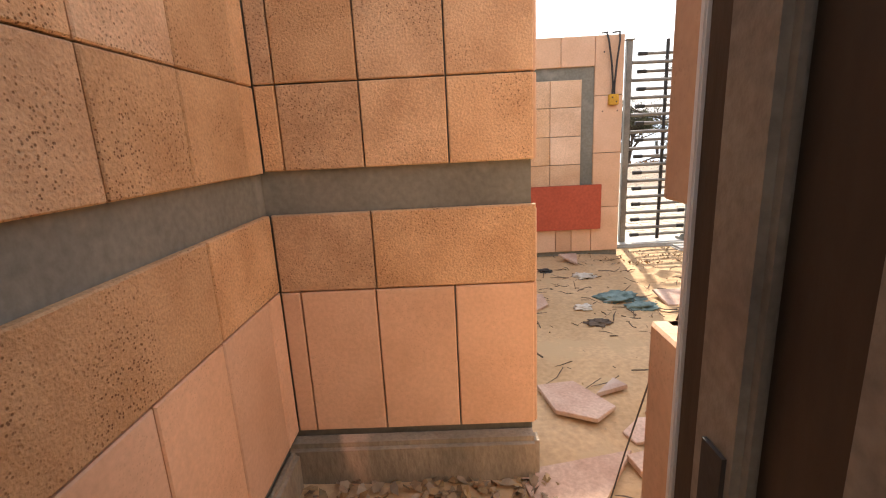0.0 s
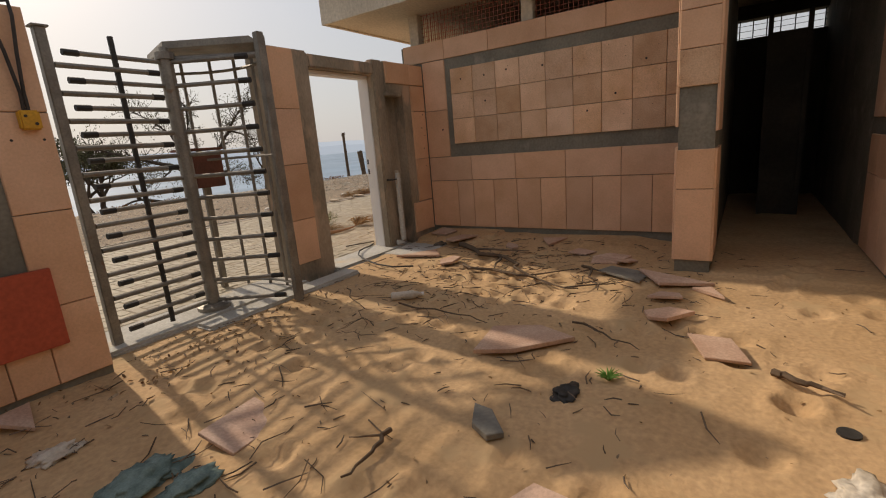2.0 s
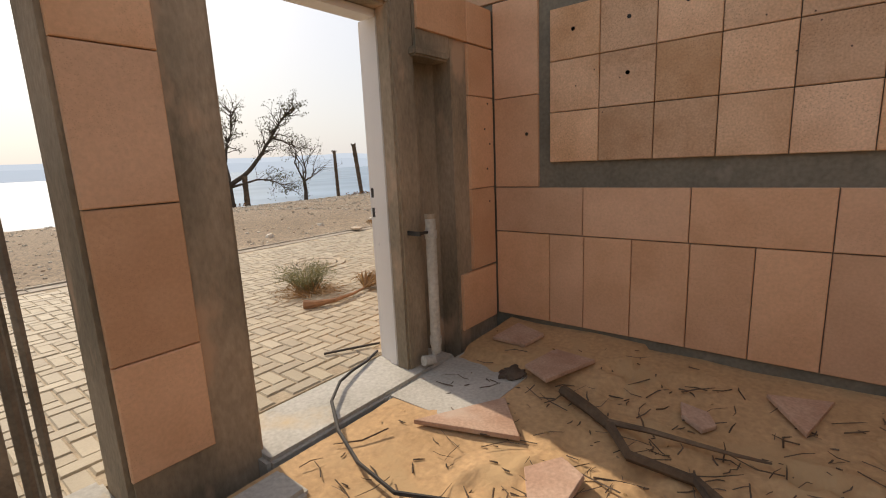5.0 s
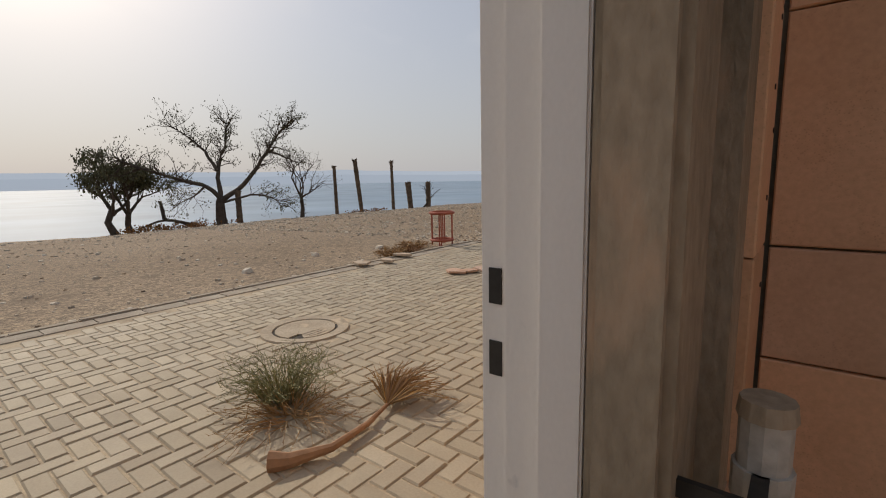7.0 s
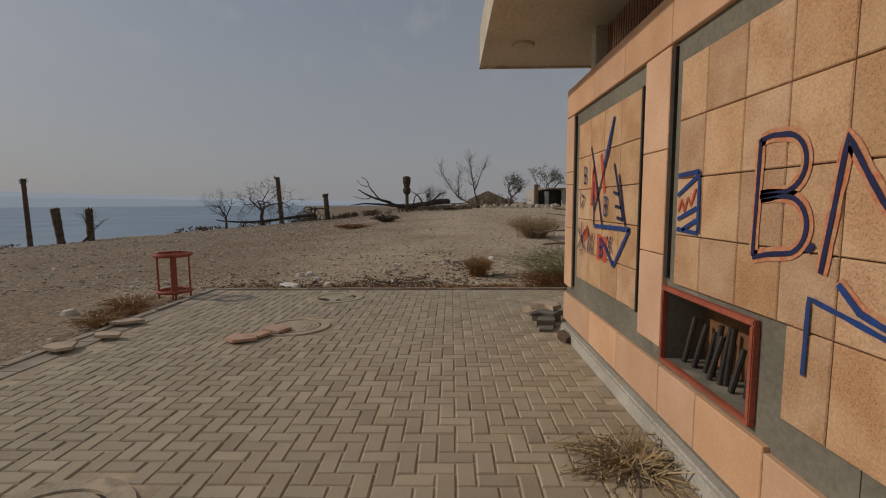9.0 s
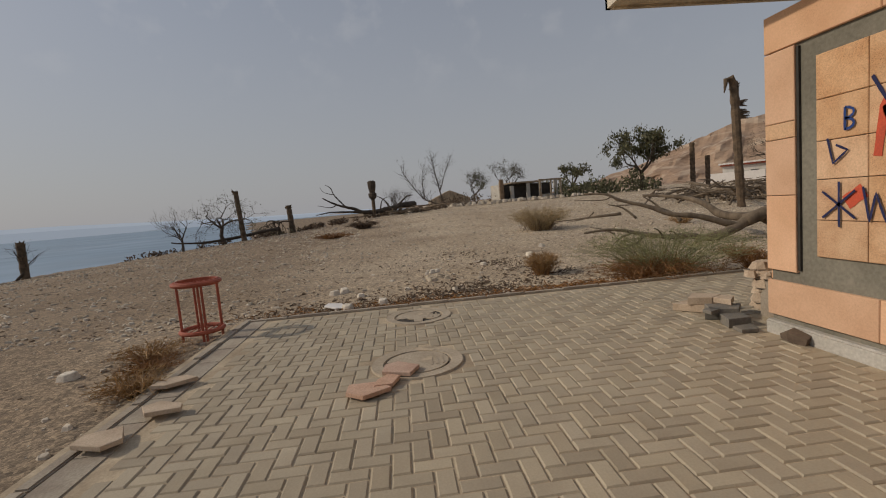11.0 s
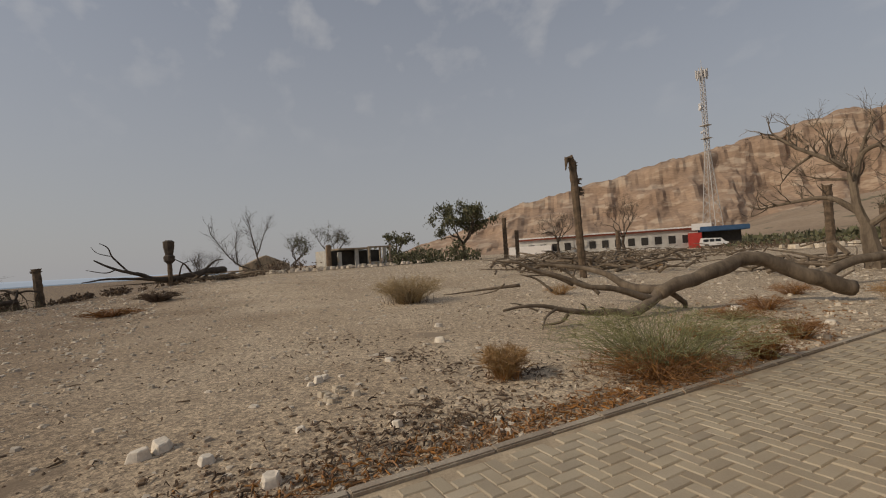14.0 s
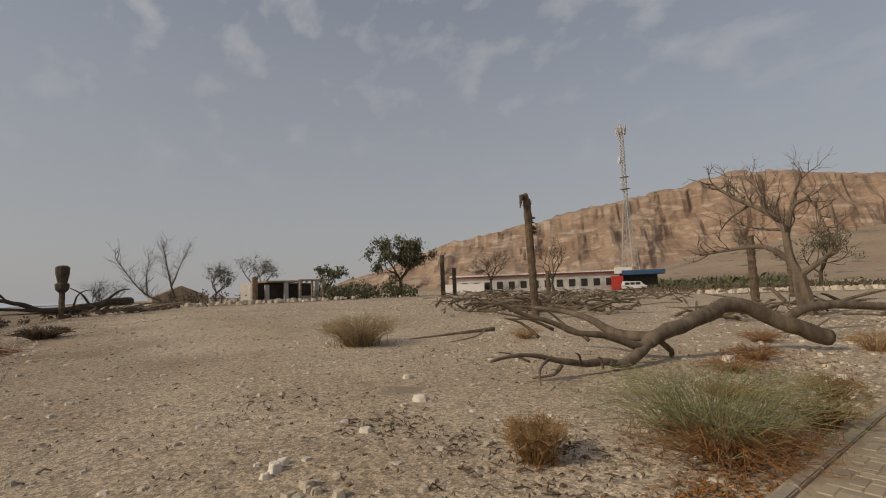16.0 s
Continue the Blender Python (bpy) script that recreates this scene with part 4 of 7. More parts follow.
# sprayed marks on the facade
def stroke(parent, pts, width, mat, lift=0.0):
    bm = bmesh.new()
    fine = []
    for (a, b), (c, d) in zip(pts, pts[1:]):
        n = max(1, int(math.hypot(c - a, d - b) / 0.03))
        fine += [(a + (c - a) * i / n, b + (d - b) * i / n) for i in range(n)]
    fine.append(pts[-1])
    rows = []
    for i, (x, z) in enumerate(fine):
        p, q = fine[max(i - 1, 0)], fine[min(i + 1, len(fine) - 1)]
        dx, dz = q[0] - p[0], q[1] - p[1]
        L = math.hypot(dx, dz) or 1
        w = width / 2 * (1 + 0.25 * noise.noise((x * 18, z * 18, 0)))
        rows.append((bm.verts.new((x - dz / L * w, Y + 0.0235 + lift, z + dx / L * w)), bm.verts.new((x + dz / L * w, Y + 0.0235 + lift, z - dx / L * w))))
    for (a, b), (c, d) in zip(rows, rows[1:]):
        bm.faces.new((a, b, d, c))
    return part("stroke", bm, mat, parent)


def arc(x, z, rx, rz, a0, a1, n=10):
    return [(x + rx * math.cos(radians(a0 + (a1 - a0) * i / n)), z + rz * math.sin(radians(a0 + (a1 - a0) * i / n))) for i in range(n + 1)]


big = empty("graffiti", "blue and red sprayed letters B.M on stone tiles", "graffiti", (0, 0, 0))
letters = [[(8.34, 1.56), (8.345, 1.34), (8.35, 1.12)],
           [(8.34, 1.555), (8.28, 1.565), *arc(8.215, 1.46, -0.105, 0.10, 90, -90, 14), (8.28, 1.352), (8.325, 1.345)],
           [(8.325, 1.345), (8.25, 1.35), *arc(8.19, 1.245, -0.10, 0.10, 90, -70, 14), (8.27, 1.135), (8.35, 1.115)],
           [(8.02, 1.10), (7.985, 1.32), (7.955, 1.52), (7.885, 1.41), (7.81, 1.30), (7.73, 1.42), (7.635, 1.535)]]
for p in letters:
    stroke(big, p, 0.05, M_SPRAYHALO)
    stroke(big, p, 0.018, M_SPRAYDARK, 0.003)
stroke(big, [(7.635, 1.535), (7.61, 1.32), (7.60, 1.10)], 0.06, M_SPRAYHALO)
stroke(big, [(7.635, 1.535), (7.61, 1.32), (7.60, 1.10)], 0.03, M_SPRAYDARK, 0.003)
stroke(big, [(8.075, 1.185), (8.06, 1.17)], 0.04, M_SPRAYDARK, 0.003)
stroke(big, [(7.95, 1.09), (7.87, 1.02), (7.75, 0.985), (7.63, 1.0), (7.52, 1.06), (7.46, 1.13)], 0.034, M_SPRAYHALO)
stroke(big, [(7.95, 1.08), (7.87, 1.01), (7.75, 0.975), (7.63, 0.99), (7.52, 1.05), (7.46, 1.12)], 0.022, M_SPRAYBLUE, 0.003)
stroke(big, [(8.06, 0.755), (8.055, 1.015), (7.9, 0.985), (7.65, 0.93), (7.41, 0.89)], 0.018, M_SPRAYBLUE, 0.005)
stroke(big, arc(7.64, 0.935, 0.035, 0.06, 0, 360), 0.016, M_SPRAYBLUE, 0.003)
small = empty("graffiti", "blue sprayed rectangle with a red zigzag", "graffiti", (0, 0, 0))
for p in ([(8.96, 1.46), (8.76, 1.47)], [(8.76, 1.47), (8.755, 1.18)], [(8.755, 1.18), (8.955, 1.19)], [(8.96, 1.36), (8.77, 1.45)], [(8.95, 1.24), (8.77, 1.30)], [(8.9, 1.19), (8.77, 1.24)]):
    stroke(small, p, 0.022, M_SPRAYBLUE, 0.003)
stroke(small, [(8.95, 1.28), (8.92, 1.34), (8.89, 1.28), (8.86, 1.35), (8.83, 1.31), (8.79, 1.39)], 0.016, M_SPRAYRED, 0.001)
scrawl = empty("graffiti", "tangled blue, black and red sprayed scrawl on stone tiles", "graffiti", (0, 0, 0))
stroke(scrawl, [(10.25, 0.98), (10.02, 0.97)], 0.20, M_SPRAYRED)
stroke(scrawl, [(10.62, 1.02), (10.50, 1.10)], 0.09, M_SPRAYRED)
for p in ([(10.42, 1.30), (10.38, 1.62), (10.30, 1.35)], [(10.1, 1.4), (10.2, 1.7)]):
    stroke(scrawl, p, 0.05, M_SPRAYRED, 0.001)
for p in ([(9.92, 1.93), (10.02, 1.70), (10.22, 1.42), (10.34, 1.26)], [(10.45, 1.78), (10.30, 1.50), (10.12, 1.12)], [(9.90, 1.60), (9.70, 1.20)], [(10.36, 1.50), (10.34, 1.14)],
          [(9.80, 1.52), (9.66, 1.17)], [(9.90, 1.40), (9.78, 1.38)], [(9.86, 1.30), (9.74, 1.29)], [(9.82, 1.22), (9.70, 1.21)]):
    stroke(scrawl, p, 0.022, M_SPRAYDARK, 0.004)
for p in ([(10.32, 1.14), (9.58, 1.15)], [(9.58, 1.15), (9.86, 0.87)], [(9.86, 0.87), (10.08, 1.02)], [(9.92, 1.93), (10.12, 1.60)]):
    stroke(scrawl, p, 0.032, M_SPRAYBLUE, 0.006)
for x, z in ((10.62, 1.56), (10.08, 1.30), (10.16, 0.98)):
    stroke(scrawl, [(x, z + 0.07), (x, z - 0.07), *arc(x, z - 0.035, -0.06, 0.035, -90, 90, 6), *arc(x, z + 0.035, -0.06, 0.035, -90, 90, 6)], 0.017, M_SPRAYBLUE, 0.008)
for p in ([(10.78, 1.10), (10.55, 0.92)], [(10.78, 0.92), (10.55, 1.10)], [(10.66, 1.16), (10.66, 0.86)], [(10.50, 1.12), (10.46, 0.90), (10.42, 1.08), (10.36, 0.90), (10.33, 1.08)], [(9.98, 1.08), (9.90, 0.96)], [(9.90, 1.08), (9.98, 0.96)], [(10.74, 1.45), (10.70, 1.28), (10.60, 1.36), (10.68, 1.40)]):
    stroke(scrawl, p, 0.016, M_SPRAYDARK, 0.010)


# ---------------------------------------------------------------- litter in the court
def on_sand(x, y, d=0.0):
    return (x, y, sand_z(x, y) + d)


SLABS = [(3.28, 4.97, 0.26, 1, 12, 5, 1.2), (4.66, 4.10, 0.33, 2, 2, 40, 1.15), (3.21, 3.78, 0.15, 3, 6, 0, 1.2), (3.08, 3.62, 0.13, 4, 4, 30, 1.3), (3.42, 3.52, 0.12, 5, 8, 70, 1.2),
         (2.90, 3.60, 0.18, 6, 8, 15, 1.2), (2.70, 3.86, 0.11, 7, 5, 10, 1.1), (2.14, 4.90, 0.22, 8, 4, 40, 1.1), (2.78, 6.02, 0.16, 9, 14, 5, 1.5), (2.18, 5.75, 0.20, 10, 8, 0, 1.2),
         (2.14, 3.57, 0.20, 11, 3, -20, 1.3), (2.35, 3.67, 0.12, 12, 6, 15, 1.2), (2.53, 3.47, 0.15, 13, 9, 30, 1.1), (2.37, 3.34, 0.10, 14, 18, 10, 1.0), (2.64, 3.33, 0.16, 15, 3, 80, 1.2),
         (2.45, 3.20, 0.13, 16, 3, 10, 1.1), (2.79, 3.05, 0.18, 17, 14, 20, 1.3), (2.77, 3.50, 0.16, 18, 3, 5, 1.3), (2.90, 3.60, 0.10, 19, 14, 50, 1.1), (2.68, 3.86, 0.08, 20, 16, 30, 1.1),
         (2.66, 2.96, 0.13, 21, 5, 60, 1.2), (2.92, 2.80, 0.14, 22, 6, 15, 1.2), (2.33, 3.14, 0.12, 23, 3, 0, 1.2), (6.15, 3.42, 0.26, 24, 5, 5, 1.5), (5.72, 3.42, 0.17, 25, 10, 45, 1.1),
         (5.37, 3.39, 0.16, 26, 5, 0, 1.6), (5.90, 3.16, 0.15, 27, 5, 20, 1.2), (4.92, 3.06, 0.20, 28, 9, 5, 1.6), (6.66, 4.03, 0.20, 29, 6, 15, 1.4), (7.22, 4.80, 0.22, 30, 4, 0, 1.5),
         (6.88, 4.38, 0.18, 31, 5, 30, 1.3), (6.70, 4.00, 0.20, 32, 6, 0, 1.5), (6.35, 6.02, 0.30, 33, 3, 10, 1.3), (7.05, 5.95, 0.24, 34, 5, 35, 1.4), (6.15, 5.55, 0.14, 35, 9, 20, 1.2),
         (2.05, 3.00, 0.30, 36, 3, 0, 1.2), (7.28, 6.30, 0.20, 37, 6, 0, 1.3), (6.95, 5.2, 0.12, 38, 8, 60, 1.3)]
for x, y, s, seed, tl, tn, lg in SLABS:
    shard("stone_slab", on_sand(x, y, 0.004 + s * math.sin(radians(tl)) * 0.45), s * 0.76, seed, M_PINK, random.Random(seed).uniform(0.016, 0.028), tn, tl, seed * 47 % 360, sides=3 + seed % 3, long=lg)
shard("stone_slab", on_sand(6.2, 3.80, 0.01), 0.16, 71, M_SLATE, 0.02, 10, 3, 40, "grey slate scrap lying in the sand", long=1.4)
shard("stone_slab", on_sand(3.76, 3.90, 0.02), 0.06, 72, M_SLATE, 0.03, 10, 3, 40, "narrow dark slate strip in the sand", long=2.4)


def branch(name, a, b, r, seed, label, lift=0.03, forks=2, mat=M_TWIG):
    rnd = random.Random(seed)
    bm = bmesh.new()
    def go(p, q, rad, n, depth):
        pts = []
        for i in range(n + 1):
            u = i / n
            v = Vector(p).lerp(Vector(q), u) + Vector((rnd.uniform(-1, 1), rnd.uniform(-1, 1), rnd.uniform(-0.1, 0.5))) * (Vector(q) - Vector(p)).length * 0.045
            v.z = max(v.z, sand_z(v.x, v.y) + rad * 0.7) if v.x < 7.7 and v.y < 6.6 else v.z
            pts.append(v)
        tube(bm, pts, [rad * (1 - 0.65 * i / n) for i in range(n + 1)], 6)
        if depth:
            for _ in range(forks):
                k = rnd.randrange(1, n)
                d = (Vector(q) - Vector(p)) * rnd.uniform(0.25, 0.5)
                d.rotate(Euler((0, 0, rnd.choice((-1, 1)) * rnd.uniform(0.4, 1.0))))
                go(pts[k], pts[k] + d + Vector((0, 0, rnd.uniform(-0.02, 0.06))), rad * 0.5, 4, depth - 1)
    go((*a, sand_z(*a) + lift), (*b, sand_z(*b) + lift), r, 8, 1)
    return tagged(part(name, bm, mat), label, "branch", "fallen branches")


branch("branch", (6.85, 5.75), (6.0, 4.6), 0.03, 1, "dark bent branch lying across the sand")
branch("branch", (6.05, 5.3), (5.65, 4.0), 0.016, 2, "long dry branch on the sand", forks=3)
branch("branch", (3.2, 3.2), (2.9, 2.95), 0.02, 3, "forked dark stick in the sand", 0.06)
branch("branch", (4.75, 2.85), (4.6, 2.6), 0.02, 4, "short dark stick in the sand", forks=1)
branch("branch", (5.0, 5.9), (4.5, 5.2), 0.005, 5, "thin dry branch on the sand", forks=5)
branch("branch", (4.85, 5.2), (4.75, 4.35), 0.008, 6, "thin dry branch on the sand")
branch("branch", (1.75, 4.55), (2.1, 4.0), 0.014, 7, "curved dark branch on the sand", forks=1)
branch("branch", (6.4, 4.2), (5.7, 3.9), 0.014, 8, "dry branch on the sand", forks=4)
branch("branch", (5.0, 3.9), (4.75, 3.45), 0.008, 9, "thin dry branch on the sand")
branch("branch", (3.55, 4.25), (3.2, 4.2), 0.012, 10, "dark stick in the sand", forks=1)

rnd = random.Random(21)
bm = bmesh.new()
for k in range(1150):
    if k < 720:
        x, y = rnd.gauss(6.0, 0.75), rnd.gauss(5.0, 0.75)
    elif k < 920:
        x, y = rnd.gauss(2.9, 0.7), rnd.gauss(5.2, 0.6)
    else:
        x, y = rnd.uniform(2.2, 7.3), rnd.uniform(2.3, 6.4)
    if not (2.1 < x < 7.5 and 2.2 < y < 6.5):
        continue
    L, a = rnd.choice((0.03, 0.05, 0.08, 0.12, 0.2)) * rnd.uniform(0.6, 1.3), rnd.random() * 6.28
    z = sand_z(x, y)
    p = [(x + math.cos(a) * L * u + rnd.uniform(-0.1, 0.1) * L, y + math.sin(a) * L * u + rnd.uniform(-0.1, 0.1) * L, z + 0.006 + rnd.uniform(0, 0.02) * (L > 0.07)) for u in (0, 0.5, 1)]
    r = rnd.uniform(0.0015, 0.0045)
    tube(bm, p, [r, r, r * 0.5], 4)
tagged(part("twig_litter", bm, M_TWIG), "scattered dry twigs and bark chips on the sand", "twigs", kind="stuff")
bm = bmesh.new()
for k in range(900):
    if k < 200:
        x, y, s = rnd.uniform(1.05, 1.95), 3.10 - abs(rnd.gauss(0, 0.12)), rnd.uniform(0.015, 0.03)
    elif k < 500:
        x, y, s = rnd.gauss(3.9, 0.5), rnd.gauss(6.05, 0.25), rnd.uniform(0.008, 0.02)
    else:
        x, y, s = rnd.uniform(2.2, 7.4), rnd.uniform(2.4, 6.5), rnd.uniform(0.005, 0.012)
    if y > 6.5:
        continue
    z = (sand_z(x, y) if y > 1.8 else 0) + 0.004
    e = Euler((rnd.uniform(-0.9, 0.9), rnd.uniform(-0.9, 0.9), rnd.random() * 6.28))
    vs = []
    for c in ((-1, -0.4, 0), (0, -0.55, 0.2), (1, 0, 0), (0, 0.55, 0.2), (-1, 0.4, 0)):
        v = Vector(c) * s
        v.rotate(e)
        vs.append(bm.verts.new(v + Vector((x, y, z + s * 0.5))))
    bm.faces.new(vs)
tagged(part("leaf_litter", bm, material("dry_leaf", (0.24, 0.15, 0.08), (0.34, 0.24, 0.14), 3, 0.9, 30, 0.1, vary=0.4, island=True)), "curled dry leaves and chips on the sand", "leaves", kind="stuff")


def crumple(name, at, size, seed, mat, label, category, flat=0.35):
    bm = bmesh.new()
    bmesh.ops.create_icosphere(bm, subdivisions=4, radius=1)
    for v in bm.verts:
        n = 0.62 + 0.45 * noise.noise(v.co * 1.6 + Vector((seed * 7, 0, 0))) + 0.22 * noise.noise(v.co * 4 + Vector((0, seed * 5, 0)))
        v.co = Vector((v.co.x * size * n * 1.3, v.co.y * size * n, max(-0.1, v.co.z) * size * n * flat))
    ob = smooth(tagged(part(name, bm, mat), label, category))
    ob.location = on_sand(*at, 0.005)
    return ob


crumple("rag", (2.88, 5.0), 0.17, 1, M_CLOTH, "crumpled faded teal cloth half buried in sand", "rag")
crumple("rag", (2.95, 4.78), 0.13, 2, M_CLOTH, "crumpled dark teal cloth on the sand", "rag")
crumple("plastic_bag", (3.0, 3.36), 0.12, 3, M_BAG, "crumpled pale plastic bag on the sand", "bag")
crumple("plastic_bag", (3.95, 2.62), 0.11, 4, M_BAG, "torn pale plastic bag on the sand", "bag")
crumple("plastic_bag", (2.55, 4.82), 0.08, 5, M_BAG, "small white plastic scrap on the sand", "bag")
crumple("plastic_bag", (2.75, 5.55), 0.11, 9, M_BAG, "white plastic scrap among twigs", "bag")
crumple("paper_scrap", (2.56, 4.52), 0.09, 6, M_TWIG, "crumpled brown paper scrap on the sand", "paper")
crumple("shoe_scrap", (4.2, 3.68), 0.10, 7, M_RUBBER, "black rubber scrap on the sand", "scrap")
crumple("plastic_wrapper", (2.45, 5.75), 0.08, 8, M_RUBBER, "dark wrapper on the sand", "wrapper")
bottle = empty("plastic_bottle", "dusty clear plastic bottle lying in the sand", "bottle", on_sand(5.05, 5.28, 0.035))
bottle.rotation_euler = (0, 0, radians(-52))
bm = bmesh.new()
tube(bm, [(-0.13, 0, 0), (-0.12, 0, 0), (-0.02, 0, 0), (0.05, 0, 0), (0.09, 0, 0), (0.12, 0, 0)], [0.025, 0.035, 0.033, 0.035, 0.02, 0.013], 10)
part("body", bm, M_BAG, bottle)
bm = bmesh.new()
tube(bm, [(0.12, 0, 0), (0.14, 0, 0)], 0.015, 10)
part("cap", bm, M_WHITE, bottle)
can = tagged(part("tin_lid", tube(bmesh.new(), [(0, 0, 0), (0, 0, 0.009)], 0.04, 16), M_RUBBER), "dark tin lid in the sand", "lid")
can.location = on_sand(4.35, 2.61)
sprout = bmesh.new()
for k in range(14):
    a = k * 2.4
    tube(sprout, [(0, 0, 0), (math.cos(a) * 0.03, math.sin(a) * 0.03, 0.03), (math.cos(a) * 0.07, math.sin(a) * 0.07, 0.04)], [0.004, 0.006, 0.001], 4)
tagged(part("seedling", sprout, material("fresh_leaf", (0.10, 0.22, 0.03), (0.14, 0.26, 0.05), 3, 0.7, 20, 0)), "small bright green seedling in the sand", "plant").location = on_sand(4.42, 3.53)
cable = bmesh.new()
tube(cable, [(6.68, 7.06, 0.015), (6.52, 6.99, 0.02), (6.38, 6.95, 0.03), (6.22, 6.88, 0.04), (6.05, 6.74, 0.04), (5.9, 6.5, 0.035), (5.8, 6.25, 0.03), (5.76, 6.0, 0.03), (5.85, 5.8, 0.03)], 0.009, 6)
tube(cable, [(6.45, 7.33, 0.015), (6.58, 7.25, 0.02), (6.79, 7.15, 0.015)], 0.008, 6)
tagged(part("cable", cable, M_BLACK), "thick grey cable looping over the threshold", "cable")
cable = bmesh.new()
tube(cable, [(1.97, 2.30, 1.0), (1.95, 2.36, 0.85), (1.94, 2.45, 0.6), (1.93, 2.55, 0.3), (1.92, 2.62, 0.02)], 0.0018, 5)
tagged(part("wire", cable, M_BLACK), "thin dark wire hanging from the broken wall", "wire")


# ---------------------------------------------------------------- paved side
def manhole(at, seed, label, gaps=(8, 9)):
    t = empty("manhole", label, "manhole", (*at, 0.0), "manholes")
    bm = bmesh.new()
    prof = [(0.265, -0.02), (0.275, 0.006), (0.365, 0.008), (0.375, -0.02)]
    n = 40
    rings = [[bm.verts.new((r * math.cos(k * 2 * math.pi / n), r * math.sin(k * 2 * math.pi / n), z)) for k in range(n)] for r, z in prof]
    for a, b in zip(rings, rings[1:]):
        for k in range(n):
            bm.faces.new((a[k], a[(k + 1) % n], b[(k + 1) % n], b[k]))
    part("ring", bm, M_COVER, t, "pale concrete ring")
    bm = bmesh.new()
    rnd = random.Random(seed)
    pts = [(0.25 * math.cos(k * 2 * math.pi / 36) * (0.6 if k in gaps else 1), 0.25 * math.sin(k * 2 * math.pi / 36) * (0.6 if k in gaps else 1)) for k in range(36)]
    lo, hi = [bm.verts.new((x, y, -0.03)) for x, y in pts], [bm.verts.new((x, y, 0.004)) for x, y in pts]
    bm.faces.new(hi)
    for k in range(36):
        bm.faces.new((lo[k], lo[(k + 1) % 36], hi[(k + 1) % 36], hi[k]))
    c = part("cover", bm, M_COVER, t, "dusty broken concrete cover")
    c.rotation_euler = (0, 0, seed)
    for k in range(3):
        bm = bmesh.new()
        cube(bm, -0.12 + 0.01 * k, -0.12 - 0.045 * k, 0.004, 0.06, -0.10 - 0.045 * k, 0.007)
        part("raised_lettering", bm, M_COVER, t)
    # shallow near-black plate; its colour stands in for shade in the open hole
    bm = bmesh.new()
    cube(bm, -0.25, -0.25, -0.2, 0.25, 0.25, -0.0055)
    part("shaft", bm, M_DARK, t, "near-black plate painted as the shade below the cover")
    return t


manhole((8.30, 9.90), 2.3, "round concrete manhole cover set in the paving")
manhole((11.46, 9.87), 0.2, "broken round manhole cover set in the paving")
manhole((13.0, 9.80), 1.0, "collapsed round manhole cover near the kerb", (6, 7, 8, 9, 10, 14, 15, 22, 23, 24))
bm = bmesh.new()
for c, r in (((8.30, 9.90), 0.54), ((11.46, 9.87), 0.54), ((13.0, 9.80), 0.50)):
    ring = [bm.verts.new((c[0] + math.cos(k * 0.3142) * r, c[1] + math.sin(k * 0.3142) * r, -0.010)) for k in range(20)]
    bm.faces.new(ring)
structure("mortar", bm, M_KERB, "mortar bed round the manholes", "mortar")
for x, y, s, sd, tn in ((11.26, 9.99, 0.13, 51, 20), (10.93, 10.24, 0.15, 52, 60), (11.05, 10.10, 0.09, 53, 100), (10.60, 11.76, 0.13, 54, 10), (10.98, 11.58, 0.10, 55, 50), (11.52, 11.78, 0.12, 56, 80)):
    shard("stone_slab", (x, y, 0.012 if y < 11 else 0.03), s, sd, M_PINK if y < 11 else M_TAN, 0.03, tn, 2, 40, "broken pink stone slab lying on the paving", long=1.3)
stand = empty("bin_stand", "rusty red round steel bin stand without its bin", "stand", (13.12, 12.2, -0.02))
for z, r in ((0.63, 0.235), (0.10, 0.215)):
    bm = bmesh.new()
    tube(bm, [(math.cos(k * math.pi / 14) * r, math.sin(k * math.pi / 14) * r, z) for k in range(29)], 0.024, 8, False)
    part("ring", bm, M_REDPAINT, stand)
bm = bmesh.new()
n = 28
rr = [[bm.verts.new((math.cos(k * 2 * math.pi / n) * r, math.sin(k * 2 * math.pi / n) * r, z)) for k in range(n)] for r, z in ((0.205, 0.60), (0.20, 0.66), (0.225, 0.66), (0.23, 0.60))]
for a, b in zip(rr, rr[1:] + rr[:1]):
    for k in range(n):
        bm.faces.new((a[k], a[(k + 1) % n], b[(k + 1) % n], b[k]))
part("collar", bm, M_REDPAINT, stand)
for k in range(4):
    a = 0.5 + k * math.pi / 2
    for d in (-0.09, 0.09):
        bm = bmesh.new()
        tube(bm, [(math.cos(a + d) * 0.2, math.sin(a + d) * 0.2, 0.0), (math.cos(a + d) * 0.2, math.sin(a + d) * 0.2, 0.63)], 0.014, 6)
        part("leg", bm, M_REDPAINT, stand)
bm = bmesh.new()
for k in range(6):
    tube(bm, [(-0.16, -0.15 + k * 0.06, 0.10), (0.16, -0.15 + k * 0.06, 0.10)], 0.007, 5)
part("grate", bm, M_REDPAINT, stand)

# planter stub and rubble at the corner
bm = bmesh.new()
cube(bm, 11.29, 6.64, -0.1, 11.68, 6.76, 0.34, 0.02)
cube(bm, 11.56, 5.4, -0.1, 11.66, 6.62, 0.38, 0.012)
tagged(part("planter", bm, M_KERB), "cracked concrete planter wall at the building corner", "planter")
bm = bmesh.new()
cube(bm, 11.29, 5.4, -0.1, 11.56, 6.62, 0.28)
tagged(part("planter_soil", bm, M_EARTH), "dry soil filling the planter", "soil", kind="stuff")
bm = bmesh.new()
rnd = random.Random(19)
